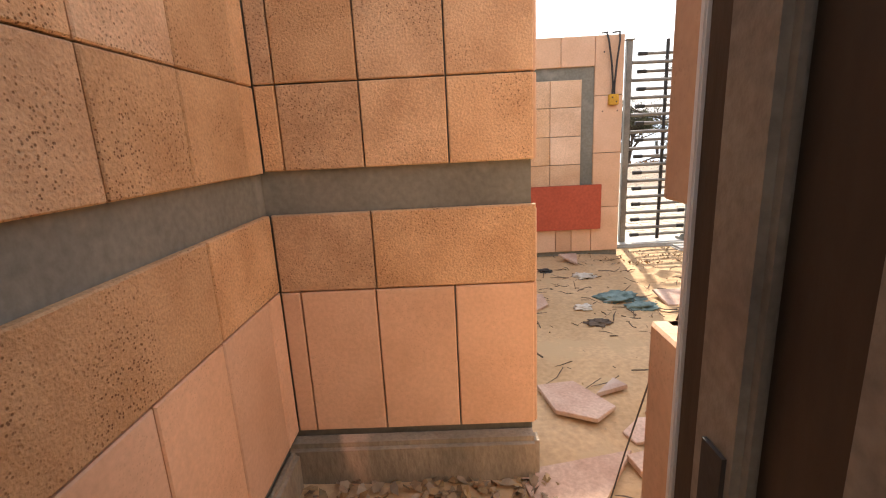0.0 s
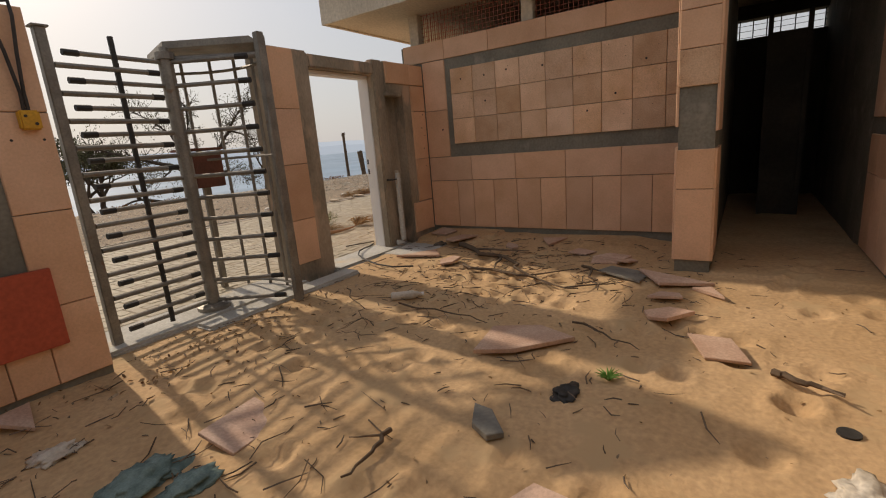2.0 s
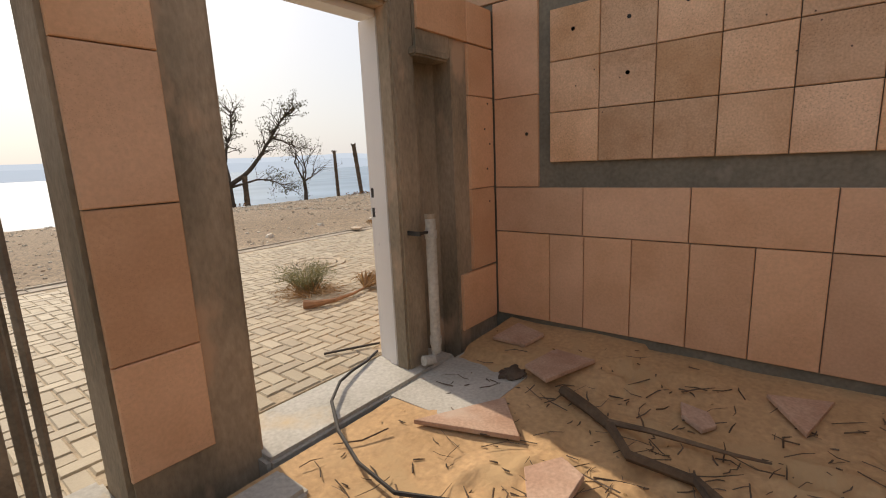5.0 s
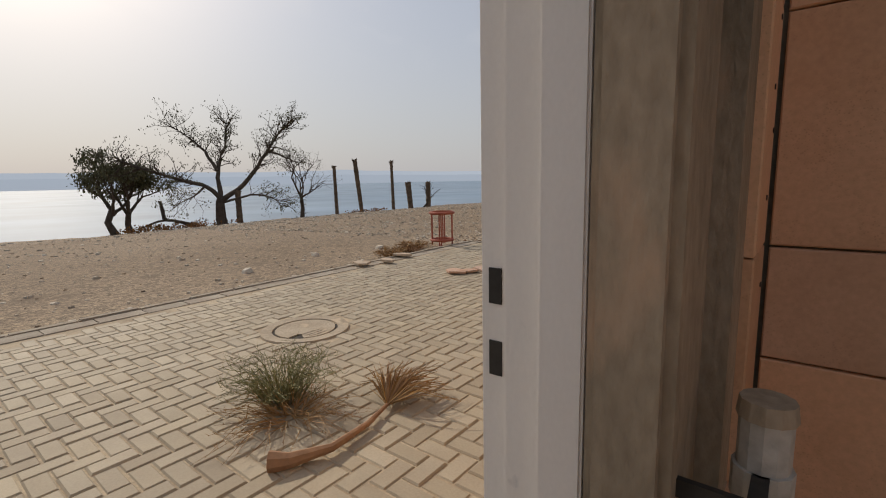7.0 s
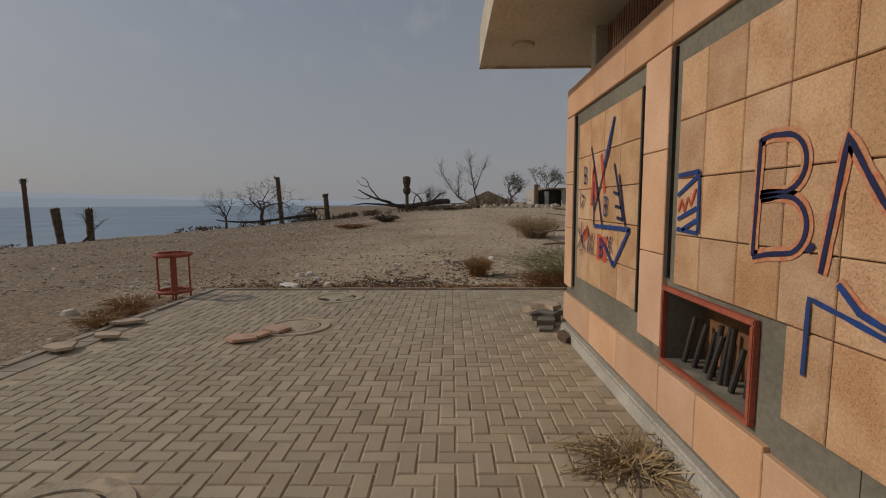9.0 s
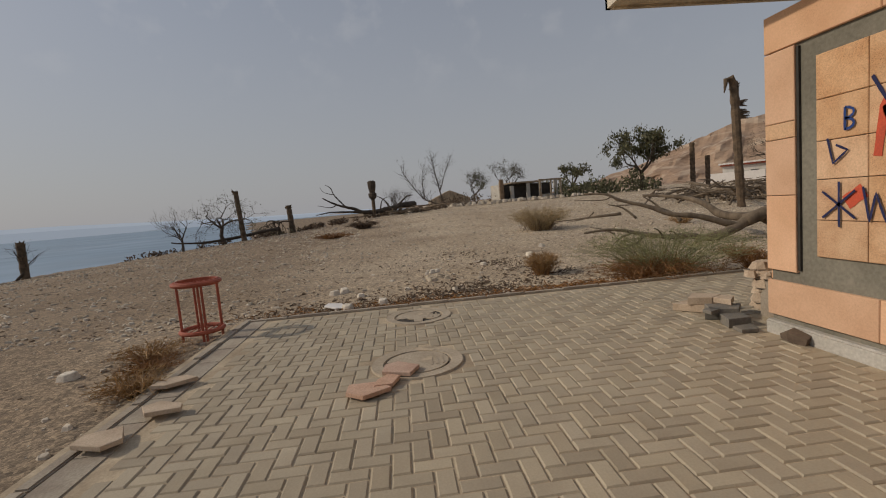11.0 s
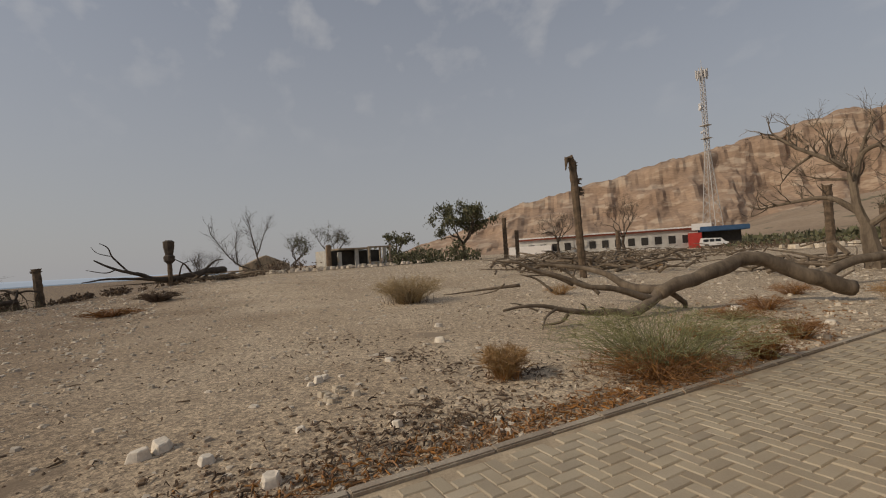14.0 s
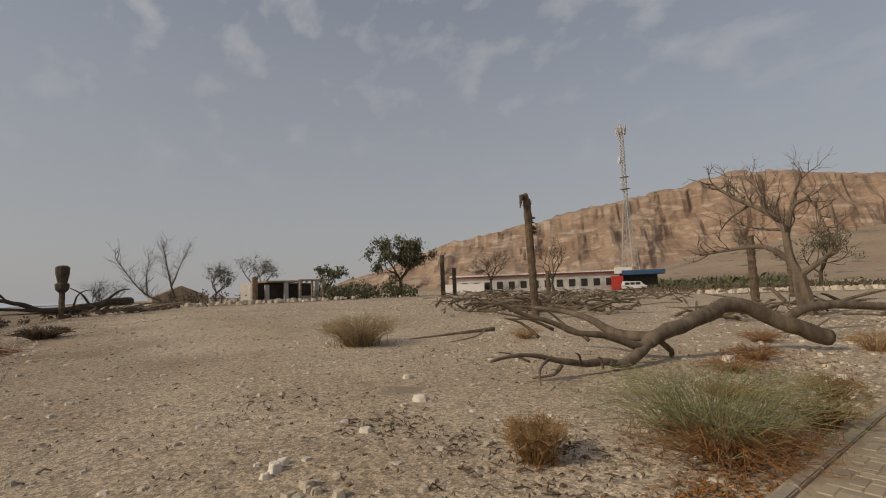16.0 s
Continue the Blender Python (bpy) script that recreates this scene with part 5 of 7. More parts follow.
for k in range(34):
    rock(bm, (11.72 + rnd.gauss(0, 0.03), 6.68 + rnd.gauss(0, 0.04), 0.02 + 0.42 * k / 34), rnd.uniform(0.06, 0.10), rnd, 0.8)
for k in range(22):
    rock(bm, (rnd.uniform(11.3, 11.7), 6.70 + rnd.gauss(0, 0.03), 0.35 + rnd.uniform(0, 0.05)), rnd.uniform(0.03, 0.06), rnd, 0.8)
tagged(part("broken_pillar", bm, M_TAN), "crumbling rubble end of the planter wall", "pillar")
rub = [(12.05, 7.12, 0.17, 61, M_TAN, 0.07), (12.02, 7.10, 0.15, 62, M_TAN, 0.07), (11.72, 7.12, 0.14, 63, M_SLATE, 0.06), (11.70, 7.10, 0.13, 64, M_SLATE, 0.05), (11.46, 7.16, 0.12, 65, M_SLATE, 0.08), (11.30, 7.18, 0.09, 66, M_SLATE, 0.03), (11.62, 7.24, 0.07, 67, M_SLATE, 0.03), (11.80, 7.02, 0.09, 68, M_TAN, 0.05)]
zz = {}
for x, y, s, sd, m, th in rub:
    k = math.floor(x * 10 / 3)
    z = zz.get(k, 0.002)
    zz[k] = z + th + 0.002
    shard("rubble_block", (x, y, z), s, sd, m, th, sd * 13, 0, 0, "broken concrete block piled by the wall corner", 4, "rubble", 1.2, "rubble by the corner")


def clump(name, at, r, h, n, seed, mat, label, category="bush", droop=0.25, thick=0.003, flat=False, twigs=None):
    """A bush or tuft of many thin arched stems."""
    rnd = random.Random(seed)
    bm = bmesh.new()
    base = Vector(at)
    for _ in range(n):
        a, lean, L = rnd.random() * 6.283, rnd.random() ** 0.6, h * rnd.uniform(0.55, 1.1)
        root = base + Vector((math.cos(a), math.sin(a), 0)) * r * 0.35 * rnd.random()
        out = Vector((math.cos(a), math.sin(a), 0)) * r * lean
        mid = root + out * 0.45 + Vector((0, 0, L * 0.6))
        end = root + out + Vector((0, 0, L * (1 - droop * lean)))
        mid += Vector((rnd.gauss(0, 1), rnd.gauss(0, 1), rnd.gauss(0, 1))) * r * 0.09
        tube(bm, [root, mid, end], [thick * 1.4, thick, thick * 0.4], 3, False)
        for _ in range(4):
            u = rnd.uniform(0.1, 1)
            p = mid.lerp(end, u)
            d = Vector((rnd.gauss(0, 1), rnd.gauss(0, 1), abs(rnd.gauss(0, 1)))).normalized() * h * rnd.uniform(0.1, 0.28)
            tube(bm, [p, p + d * 0.6, p + d], [thick * 0.7, thick * 0.6, thick * 0.3], 3, False)
    t = empty(name, label, category, (0, 0, 0))
    part("foliage", bm, mat, t)
    if twigs:
        bm = bmesh.new()
        for _ in range(n // 4):
            a, L = rnd.random() * 6.283, h * rnd.uniform(0.3, 0.7)
            p = base + Vector((math.cos(a), math.sin(a), 0)) * r * 0.8 * rnd.random()
            tube(bm, [p, p + Vector((rnd.gauss(0, 0.3), rnd.gauss(0, 0.3), 0.8)) * L], [thick * 1.5, thick * 0.6], 3, False)
        part("undergrowth", bm, twigs, t, "rusty dry stems")
    return t


clump("weed", (7.42, 8.88, 0), 0.30, 0.30, 170, 1, M_GREEN, "green weed growing through the paving", "weed", 0.3, 0.0022, twigs=M_STRAW)
clump("weed", (7.35, 8.70, 0), 0.42, 0.10, 120, 2, M_STRAW, "dry straw around the weed", "weed", 0.8, 0.002)
frond = empty("dry_frond", "dry palm flower stalk lying on the paving", "frond", (0, 0, 0))
bm = bmesh.new()
tube(bm, [(7.02, 8.36, 0.03), (7.08, 8.30, 0.03), (7.25, 8.22, 0.035), (7.5, 8.25, 0.03), (7.72, 8.32, 0.03)], [0.05, 0.035, 0.02, 0.015, 0.01], 8)
part("stalk", bm, material("dry_stalk", (0.36, 0.21, 0.12), (0.22, 0.12, 0.07), 5, 0.8, 30, 0.2), frond)
bm = bmesh.new()
rnd = random.Random(31)
for k in range(150):
    a, L = radians(20) + rnd.gauss(0, 0.5), rnd.uniform(0.2, 0.42)
    p = Vector((7.70, 8.31, 0.03))
    e = p + Vector((math.cos(a) * L, math.sin(a) * L, rnd.uniform(0, 0.12)))
    tube(bm, [p, p.lerp(e, 0.5) + Vector((0, 0, rnd.uniform(0, 0.09))), e], [0.004, 0.003, 0.002], 3, False)
tagged(part("spray", bm, M_STRAW, frond, "pale dry fibres"), kind="stuff")
t = clump("dry_brush", (8.80, 7.25, 0), 0.36, 0.09, 120, 3, M_PALESTRAW, "heap of dry stalks against the plinth", "brush", 0.8, 0.0045, twigs=M_TWIG)
crumple("dry_leaf_heap", (6.9, 6.15), 0.10, 14, M_TWIG, "dark curled leaf on the threshold", "leaf")
tagged(part("leaf_scrap", tube(bmesh.new(), [(10.85, 7.06, 0.02), (10.95, 7.10, 0.05), (11.05, 7.08, 0.02)], [0.05, 0.06, 0.03], 5), M_TWIG), "dark dried leaf by the wall foot", "leaf")

# ---------------------------------------------------------------- stony flat
def on_ground(x, y, d=0.0):
    return (x, y, ground_z(x, y) + d)


g = ground_z
clump("bush", on_ground(14.45, 6.05), 1.15, 0.66, 430, 5, M_GREEN, "grey-green shrub with rusty stems at the kerb", "bush", 0.35, 0.0026, twigs=M_RUST)
clump("bush", on_ground(14.2, 6.45), 0.75, 0.26, 300, 15, M_RUST, "rusty dry lower part of a shrub", "bush", 0.6, 0.003)
clump("bush", on_ground(15.17, 7.68), 0.26, 0.36, 420, 6, M_STRAW, "round straw-coloured dry bush", "bush", 0.25, 0.003, twigs=M_RUST)
clump("bush", on_ground(23.5, 5.1), 0.95, 0.82, 460, 7, M_PALESTRAW, "large pale dry bush on the flat", "bush", 0.3, 0.0045, twigs=M_TWIG)
clump("bush", on_ground(33.5, 12.0), 0.8, 0.45, 160, 8, M_TWIG, "low dark dry bush on the flat", "bush", 0.4, 0.012)
clump("bush", on_ground(29.5, 13.0), 0.9, 0.22, 120, 9, M_RUST, "flat brown dry bush on the flat", "bush", 0.6, 0.012)
for i, (x, y, r, h, m) in enumerate(((15.0, 4.4, 0.4, 0.22, M_RUST), (14.2, 3.6, 0.35, 0.3, M_RUST), (15.8, 1.2, 0.5, 0.3, M_RUST), (15.6, 2.6, 0.5, 0.22, M_RUST), (14.6, -1.2, 0.5, 0.45, M_STRAW), (16.6, -1.5, 0.5, 0.3, M_RUST),
                                    (13.9, 5.0, 0.3, 0.3, M_RUST), (21.0, 1.5, 0.5, 0.3, M_STRAW), (12.6, 12.5, 0.35, 0.16, M_STRAW), (12.2, 12.3, 0.3, 0.12, M_RUST), (11.6, 12.1, 0.3, 0.2, M_STRAW), (26.0, -9.0, 0.7, 0.4, M_STRAW), (30.0, -12, 0.8, 0.5, M_RUST))):
    clump("dry_tuft", on_ground(x, y), r, h, 130, 40 + i, m, "low rusty dry tuft on stony ground" if m is M_RUST else "pale dry tuft on stony ground", "grass tuft", 0.5, 0.0035)
rnd = random.Random(77)
bm = bmesh.new()
for k in range(420):
    u = rnd.random()
    x, y = 13.78 + abs(rnd.gauss(0, 0.22)), rnd.uniform(3.5, 12)
    a, L = rnd.random() * 6.28, rnd.uniform(0.05, 0.2)
    z = g(x, y)
    tube(bm, [(x, y, z + 0.01), (x + math.cos(a) * L, y + math.sin(a) * L, z + rnd.uniform(0.01, 0.05))], [0.003, 0.0015], 3, False)
tagged(part("straw_litter", bm, M_RUST), "rusty dry straw along the kerb", "straw", kind="stuff")


def build_stones():
    rnd = random.Random(9)
    bm = bmesh.new()
    n = 0
    while n < 24000:
        d = rnd.random() ** 2.0
        x, y = 13.75 + d * 34, rnd.uniform(-16, 30)
        if n % 4 == 0:
            x, y = rnd.uniform(3, 40), 11.98 + rnd.random() ** 1.5 * 24
        if x + y > 60 or (x < 13.8 and y < 12.0):
            continue
        dist = math.hypot(x - 10, y - 10)
        s = rnd.choice((0.006, 0.008, 0.011, 0.015, 0.03)) * rnd.uniform(0.6, 1.6) * (1 + dist / 26)
        rock(bm, (x, y, g(x, y)), s, rnd, rnd.uniform(0.3, 0.75))
        n += 1
    tagged(part("gravel", bm, M_STONE), "loose pale gravel and pebbles on the ground", "gravel", kind="stuff")
    bm = bmesh.new()
    n = 0
    while n < 7000:
        x, y = 13.85 + rnd.random() ** 2.0 * 24, rnd.uniform(-10, 22)
        if n % 4 == 0:
            x, y = rnd.uniform(3, 30), 12.0 + rnd.random() ** 1.5 * 16
        elif n % 4 == 1:
            x, y = 13.85 + abs(rnd.gauss(0, 0.7)), rnd.gauss(9.5, 2.0)
        if x < 13.85 and y < 12.0:
            continue
        s = rnd.choice((0.006, 0.009, 0.012, 0.02)) * rnd.uniform(0.6, 1.5) * (1 + math.hypot(x - 10, y - 10) / 26)
        rock(bm, (x, y, g(x, y)), s, rnd, 0.5)
        n += 1
    tagged(part("gravel", bm, M_BROWNSTONE), "loose brown gravel and clods on the ground", "gravel", kind="stuff")
    for x, y, s in ((16.5, 9.4, 0.09), (16.6, 9.3, 0.07), (16.4, 9.5, 0.06), (15.3, 10.9, 0.12), (15.2, 11.05, 0.10), (14.8, 10.6, 0.08), (13.95, 10.7, 0.13), (14.16, 10.24, 0.10), (16.9, 8.34, 0.08), (14.0, 3.4, 0.12), (13.9, 4.5, 0.12), (14.4, 2.2, 0.1),
                    (17.6, 7.2, 0.12), (19.0, 6.5, 0.1), (14.6, 9.2, 0.07), (15.0, 9.9, 0.06), (16.0, 1.8, 0.15), (13.0, 12.6, 0.08), (12.2, 13.0, 0.1), (11.0, 13.4, 0.09), (9.5, 13.0, 0.1)):
        bm = bmesh.new()
        rock(bm, (0, 0, 0), s, rnd, 0.8)
        bmesh.ops.bevel(bm, geom=bm.edges[:], offset=s * 0.08, segments=1, affect="EDGES")
        ob = tagged(part("stone", bm, M_STONE), "pale angular stone on the gravel", "stone", "loose stones")
        ob.location = on_ground(x, y)


build_stones()
shard("stone_slab", on_ground(14.1, 10.9, 0.03), 0.14, 81, M_WHITE, 0.02, 20, 5, 10, "flat white slab on the gravel", long=1.6)




def debris(x0, y0, size, n, seed, label, mat=M_TWIG):
    """A drift of broken twigs and bark flakes on the stony ground."""
    rnd = random.Random(seed)
    bm = bmesh.new()
    for _ in range(n):
        x, y = x0 + rnd.gauss(0, size[0]), y0 + rnd.gauss(0, size[1])
        if x < 13.72 and y < 11.95:
            continue
        a, L = rnd.random() * 6.28, rnd.choice((0.025, 0.04, 0.06, 0.11)) * rnd.uniform(0.6, 1.3)
        z, r = g(x, y) + 0.012, rnd.uniform(0.003, 0.010)
        c, q = math.cos(a) * L, math.sin(a) * L
        tube(bm, [(x, y, z), (x + c * 0.5 - q * 0.1, y + q * 0.5 + c * 0.1, z + rnd.uniform(0, 0.03)), (x + c, y + q, z)], [r, r, r * 0.5], 4)
    tagged(part("twig_litter", bm, mat), label, "twigs", kind="stuff")


for i, (x, y, sx, sy, n) in enumerate(((16.9, 8.1, 0.35, 0.3, 130), (15.9, 7.9, 0.3, 0.35, 80), (14.6, 8.8, 0.35, 0.5, 260), (14.2, 9.4, 0.25, 0.5, 220), (18.6, 8.6, 0.5, 0.5, 90), (15.0, 7.4, 0.4, 0.4, 120), (19.5, 5.0, 1.5, 1.2, 160), (14.1, 11.0, 0.25, 0.6, 160), (16.5, 11.0, 1.5, 1.5, 120))):
    debris(x, y, (sx, sy), n, 300 + i, "dark broken twigs and bark on the gravel")
for i, (x, y, sx, sy, n) in enumerate(((13.95, 8.4, 0.14, 0.9, 420), (13.95, 6.9, 0.16, 0.7, 300), (14.0, 10.4, 0.16, 0.9, 200), (15.6, 1.4, 0.8, 0.9, 200), (14.6, 3.9, 0.5, 0.8, 200))):
    debris(x, y, (sx, sy), n, 320 + i, "rusty dry straw drifted along the kerb", M_RUST)
rnd = random.Random(88)
for k in range(16):
    bm = bmesh.new()
    rock(bm, (0, 0, 0), rnd.uniform(0.03, 0.075), rnd, 0.8)
    ob = tagged(part("stone", bm, M_STONE), "pale stone in a small heap on the gravel", "stone", "loose stones")
    ob.location = on_ground(15.75 + rnd.gauss(0, 0.14), 9.35 + rnd.gauss(0, 0.14), 0.005)

# ---------------------------------------------------------------- trees, logs and trunks
def limb(bm, p, d, L, r, depth, rnd, ends, spread=0.6, bend=0.25, rise=0.1, kids=(2, 3), sides=6):
    pts, n = [Vector(p)], 5
    d = d.normalized()
    for i in range(n):
        d = (d + Vector((rnd.gauss(0, bend), rnd.gauss(0, bend), rnd.gauss(rise, bend))) * 0.6).normalized()
        pts.append(pts[-1] + d * L / n)
    tube(bm, pts, [r * (1 - 0.45 * i / n) for i in range(n + 1)], max(3, sides))
    if depth == 0:
        ends.append((pts[-1], d))
        return
    for k in range(rnd.randint(*kids)):
        q = pts[rnd.randint(2, n)] if k else pts[-1]
        e = (d + Vector((rnd.gauss(0, spread), rnd.gauss(0, spread), rnd.gauss(rise, spread * 0.6)))).normalized()
        limb(bm, q, e, L * rnd.uniform(0.55, 0.8), r * 0.55, depth - 1, rnd, ends, spread, bend, rise, kids, sides - 1)


def tree(at, h, seed, label, leaves=0, leaf=0.06, depth=4, r=None, spread=0.6, lean=(0, 0), trunk_share=0.28, mat=M_FARBARK, rise=0.1, kids=(2, 3), limbs=4, twig=0.0):
    rnd = random.Random(seed)
    t = empty("tree", label, "tree", at, "trees on the flat")
    bm, ends = bmesh.new(), []
    r = r or h * 0.03
    th = h * trunk_share
    top = Vector((lean[0] * th, lean[1] * th, th))
    tube(bm, [(0, 0, -0.2), (0, 0, 0.0), top * 0.5 + Vector((rnd.gauss(0, r), rnd.gauss(0, r), 0)), top], [r * 1.5, r * 1.25, r, r * 0.9], 8)
    part("trunk", bm, mat, t)
    for k in range(limbs):
        a = k * 6.283 / limbs + rnd.uniform(-0.5, 0.5)
        bm, tips = bmesh.new(), []
        limb(bm, top * rnd.uniform(0.75, 1.0), Vector((math.cos(a) * spread * 1.5 + lean[0] * 0.5, math.sin(a) * spread * 1.5 + lean[1] * 0.5, 1)), h * 0.30, r * 0.6, depth - 1, rnd, tips, spread, 0.25, rise, kids)
        for p, d in tips if twig else ():
            for _ in range(3):
                e = p + (d + Vector((rnd.gauss(0, 0.6), rnd.gauss(0, 0.6), rnd.gauss(0, 0.6)))) * twig
                tube(bm, [p, e], [r * 0.05, r * 0.02], 3, False)
        part("limb", bm, mat, t)
        ends += tips
    if leaves:
        bm = bmesh.new()
        for p, d in ends:
            for _ in range(leaves):
                c = p + Vector((rnd.gauss(0, 1), rnd.gauss(0, 1), rnd.gauss(0, 0.8))) * h * 0.045
                s = leaf * rnd.uniform(0.6, 1.4)
                e = Euler((rnd.random() * 6, rnd.random() * 6, rnd.random() * 6))
                vs = []
                for q in ((-1, 0, 0), (0, -0.4, 0), (1, 0, 0), (0, 0.4, 0)):
                    v = Vector(q) * s
                    v.rotate(e)
                    vs.append(bm.verts.new(c + v))
                bm.faces.new(vs)
        part("crown", bm, M_LEAF, t, "sparse dusty leaves")
    return t


def stump(at, h, r, seed, lean=(0, 0), label="dead palm trunk without a crown", ragged=True, top=1.0):
    rnd = random.Random(seed)
    t = empty("dead_palm", label, "dead palm", at, "dead palm trunks")
    bm = bmesh.new()
    n = max(6, int(h / 0.22))
    pts = [(lean[0] * h * (i / n), lean[1] * h * (i / n), -0.2 + (h + 0.2) * i / n) for i in range(n + 1)]
    tube(bm, pts, [r * (1.25 if i == 0 else (1.0 + 0.10 * (i % 2) + rnd.uniform(-0.06, 0.06)) * (1 + (top - 1) * i / n)) for i in range(n + 1)], 9)
    part("trunk", bm, M_PALM, t)
    if ragged:
        bm = bmesh.new()
        for k in range(9):
            a = rnd.random() * 6.28
            p = Vector(pts[-1]) + Vector((math.cos(a) * r * 0.7, math.sin(a) * r * 0.7, -rnd.uniform(0, 0.25)))
            tube(bm, [p, p + Vector((math.cos(a) * 0.12, math.sin(a) * 0.12, rnd.uniform(-0.02, 0.16)))], [r * 0.25, r * 0.08], 4)
        part("frond_stubs", bm, M_PALM, t, "ragged frond stubs")
    return t


def shaped_tree(at, size, seed, label, trunk, boughs, r, across, mat=M_FARBARK, leaves=0, leaf=0.1, sprays=3, reach=0.12, depth=2, rise=0.05):
    """A tree of drawn boughs, each (u, h) in shares of size along across and up, with grown side sprays."""
    rnd = random.Random(seed)
    t = empty("tree", label, "tree", at, "trees on the flat")
    side = Vector(across).normalized()
    ahead = side.cross(Vector((0, 0, 1)))

    def run(line, r0, r1, name, deep):
        fine, drift = [], 0.0
        pts = []
        for u, h in line:
            pts.append(side * u * size + Vector((0, 0, h * size)) + ahead * drift)
            drift += deep * size * 0.12
        for k in range(len(pts) - 1):
            for f in (0, 0.34, 0.67):
                fine.append(pts[k].lerp(pts[k + 1], f))
        fine.append(pts[-1])
        n = len(fine)
        fine = [fine[0]] + [(fine[k - 1] + fine[k] * 2 + fine[min(k + 1, n - 1)]) / 4 + noise.noise_vector(fine[k] * 1.7 / size * 9) * size * 0.012 for k in range(1, n)]
        bm = bmesh.new()
        tube(bm, fine, [r0 + (r1 - r0) * k / (n - 1) for k in range(n)], 8)
        return bm, fine, name

    bm, fine, name = run(trunk, r * 1.35, r * 0.9, "trunk", 0)
    part(name, bm, mat, t)
    tips = []
    for line, share in boughs:
        bm, fine, name = run(line, r * share, r * share * 0.22, "limb", rnd.uniform(-1, 1))
        n = len(fine)
        for k in range(max(2, n // 3), n):
            d = (fine[k] - fine[k - 1]).normalized()
            for _ in range(sprays):
                e = (d * 0.7 + Vector((rnd.gauss(0, 0.6), rnd.gauss(0, 0.6), rnd.gauss(rise * 4, 0.5)))).normalized()
                limb(bm, fine[k], e, size * reach * rnd.uniform(0.6, 1.2), r * share * 0.22, depth - 1, rnd, tips, 0.6, 0.3, rise, (2, 3), 4)
        part(name, bm, mat, t)
    if leaves:
        bm = bmesh.new()
        for p, d in tips:
            for _ in range(leaves):
                c = p + Vector((rnd.gauss(0, 1), rnd.gauss(0, 1), rnd.gauss(0, 0.8))) * size * 0.022
                e = Euler((rnd.random() * 6, rnd.random() * 6, rnd.random() * 6))
                vs = []
                for q in ((-1, 0, 0), (0, -0.4, 0), (1, 0, 0), (0, 0.4, 0)):
                    v = Vector(q) * leaf * rnd.uniform(0.6, 1.4)
                    v.rotate(e)
                    vs.append(bm.verts.new(c + v))
                bm.faces.new(vs)
        part("crown", bm, M_LEAF, t, "sparse dusty leaves")
    return t


shaped_tree(on_ground(21.6, 38.4), 7.7, 11, "wide sparse-leaved tree at the bluff edge", [(0, -0.03), (0, 0.1), (0.01, 0.25)],
            [([(0.01, 0.23), (-0.08, 0.34), (-0.24, 0.39), (-0.44, 0.45), (-0.63, 0.53), (-0.73, 0.58)], 0.55), ([(0.01, 0.23), (0, 0.42), (0.03, 0.58), (0.1, 0.74), (0.11, 0.93)], 0.6),
             ([(0, 0.48), (-0.08, 0.66), (-0.18, 0.76), (-0.33, 0.88)], 0.4), ([(0.02, 0.22), (0.21, 0.35), (0.34, 0.52), (0.44, 0.68), (0.54, 0.82), (0.6, 0.88)], 0.6),
             ([(0.43, 0.66), (0.6, 0.6), (0.72, 0.56)], 0.3), ([(0.03, 0.2), (0.27, 0.27), (0.43, 0.24), (0.5, 0.15)], 0.3), ([(-0.1, 0.35), (-0.2, 0.25), (-0.34, 0.2)], 0.25)],
            0.30, (0.9, -0.43, 0), leaves=7, leaf=0.08, sprays=4, reach=0.13)
tree(on_ground(16.8, 43.7), 6.0, 12, "dark leafy tree at the bluff edge", 60, 0.12, 4, 0.22, 0.55)
tree(on_ground(17.8, 43.9), 5.4, 13, "dark leafy tree at the bluff edge", 50, 0.11, 4, 0.2, 0.6)
tree(on_ground(25.5, 34.6), 5.3, 14, "bare branching tree at the bluff edge", 0, depth=4, r=0.13, spread=0.55, twig=0.25)
tree(on_ground(36.9, 23.1), 2.8, 15, "small bare tree at the bluff edge", 0, depth=4, r=0.07, spread=0.6, twig=0.2)
tree(on_ground(38.6, 21.3), 4.2, 16, "twisted bare tree with tangled twigs", 6, 0.05, 5, 0.12, 0.8, twig=0.3, rise=0.0)
tree(on_ground(41.8, 18.6), 3.0, 17, "low drooping bare tree", 5, 0.05, 5, 0.12, 0.9, rise=-0.15, twig=0.35)
shaped_tree(on_ground(53.6, 5.4), 5.0, 18, "bare forked tree on the flat", [(0, -0.04), (0, 0.05), (-0.02, 0.1)],
            [([(-0.02, 0.05), (-0.2, 0.1), (-0.42, 0.19), (-0.62, 0.45), (-0.82, 0.78)], 0.8), ([(-0.02, 0.08), (-0.09, 0.32), (-0.15, 0.68), (-0.2, 0.95)], 0.8), ([(-0.09, 0.32), (0.05, 0.7), (0.12, 0.82)], 0.5),
             ([(-0.4, 0.2), (-0.42, 0.45), (-0.38, 0.72)], 0.5)], 0.11, (-0.1, -1, 0), sprays=4, reach=0.15, depth=3, rise=0.12)
tree(on_ground(52.5, 10.2), 3.2, 19, "small bare tree behind the fallen trunk", 0, depth=5, r=0.09, spread=0.5, twig=0.35)
tree(on_ground(55.0, -15.8), 7.0, 20, "dark green leafy tree on the flat", 60, 0.17, 4, 0.2, 0.8)
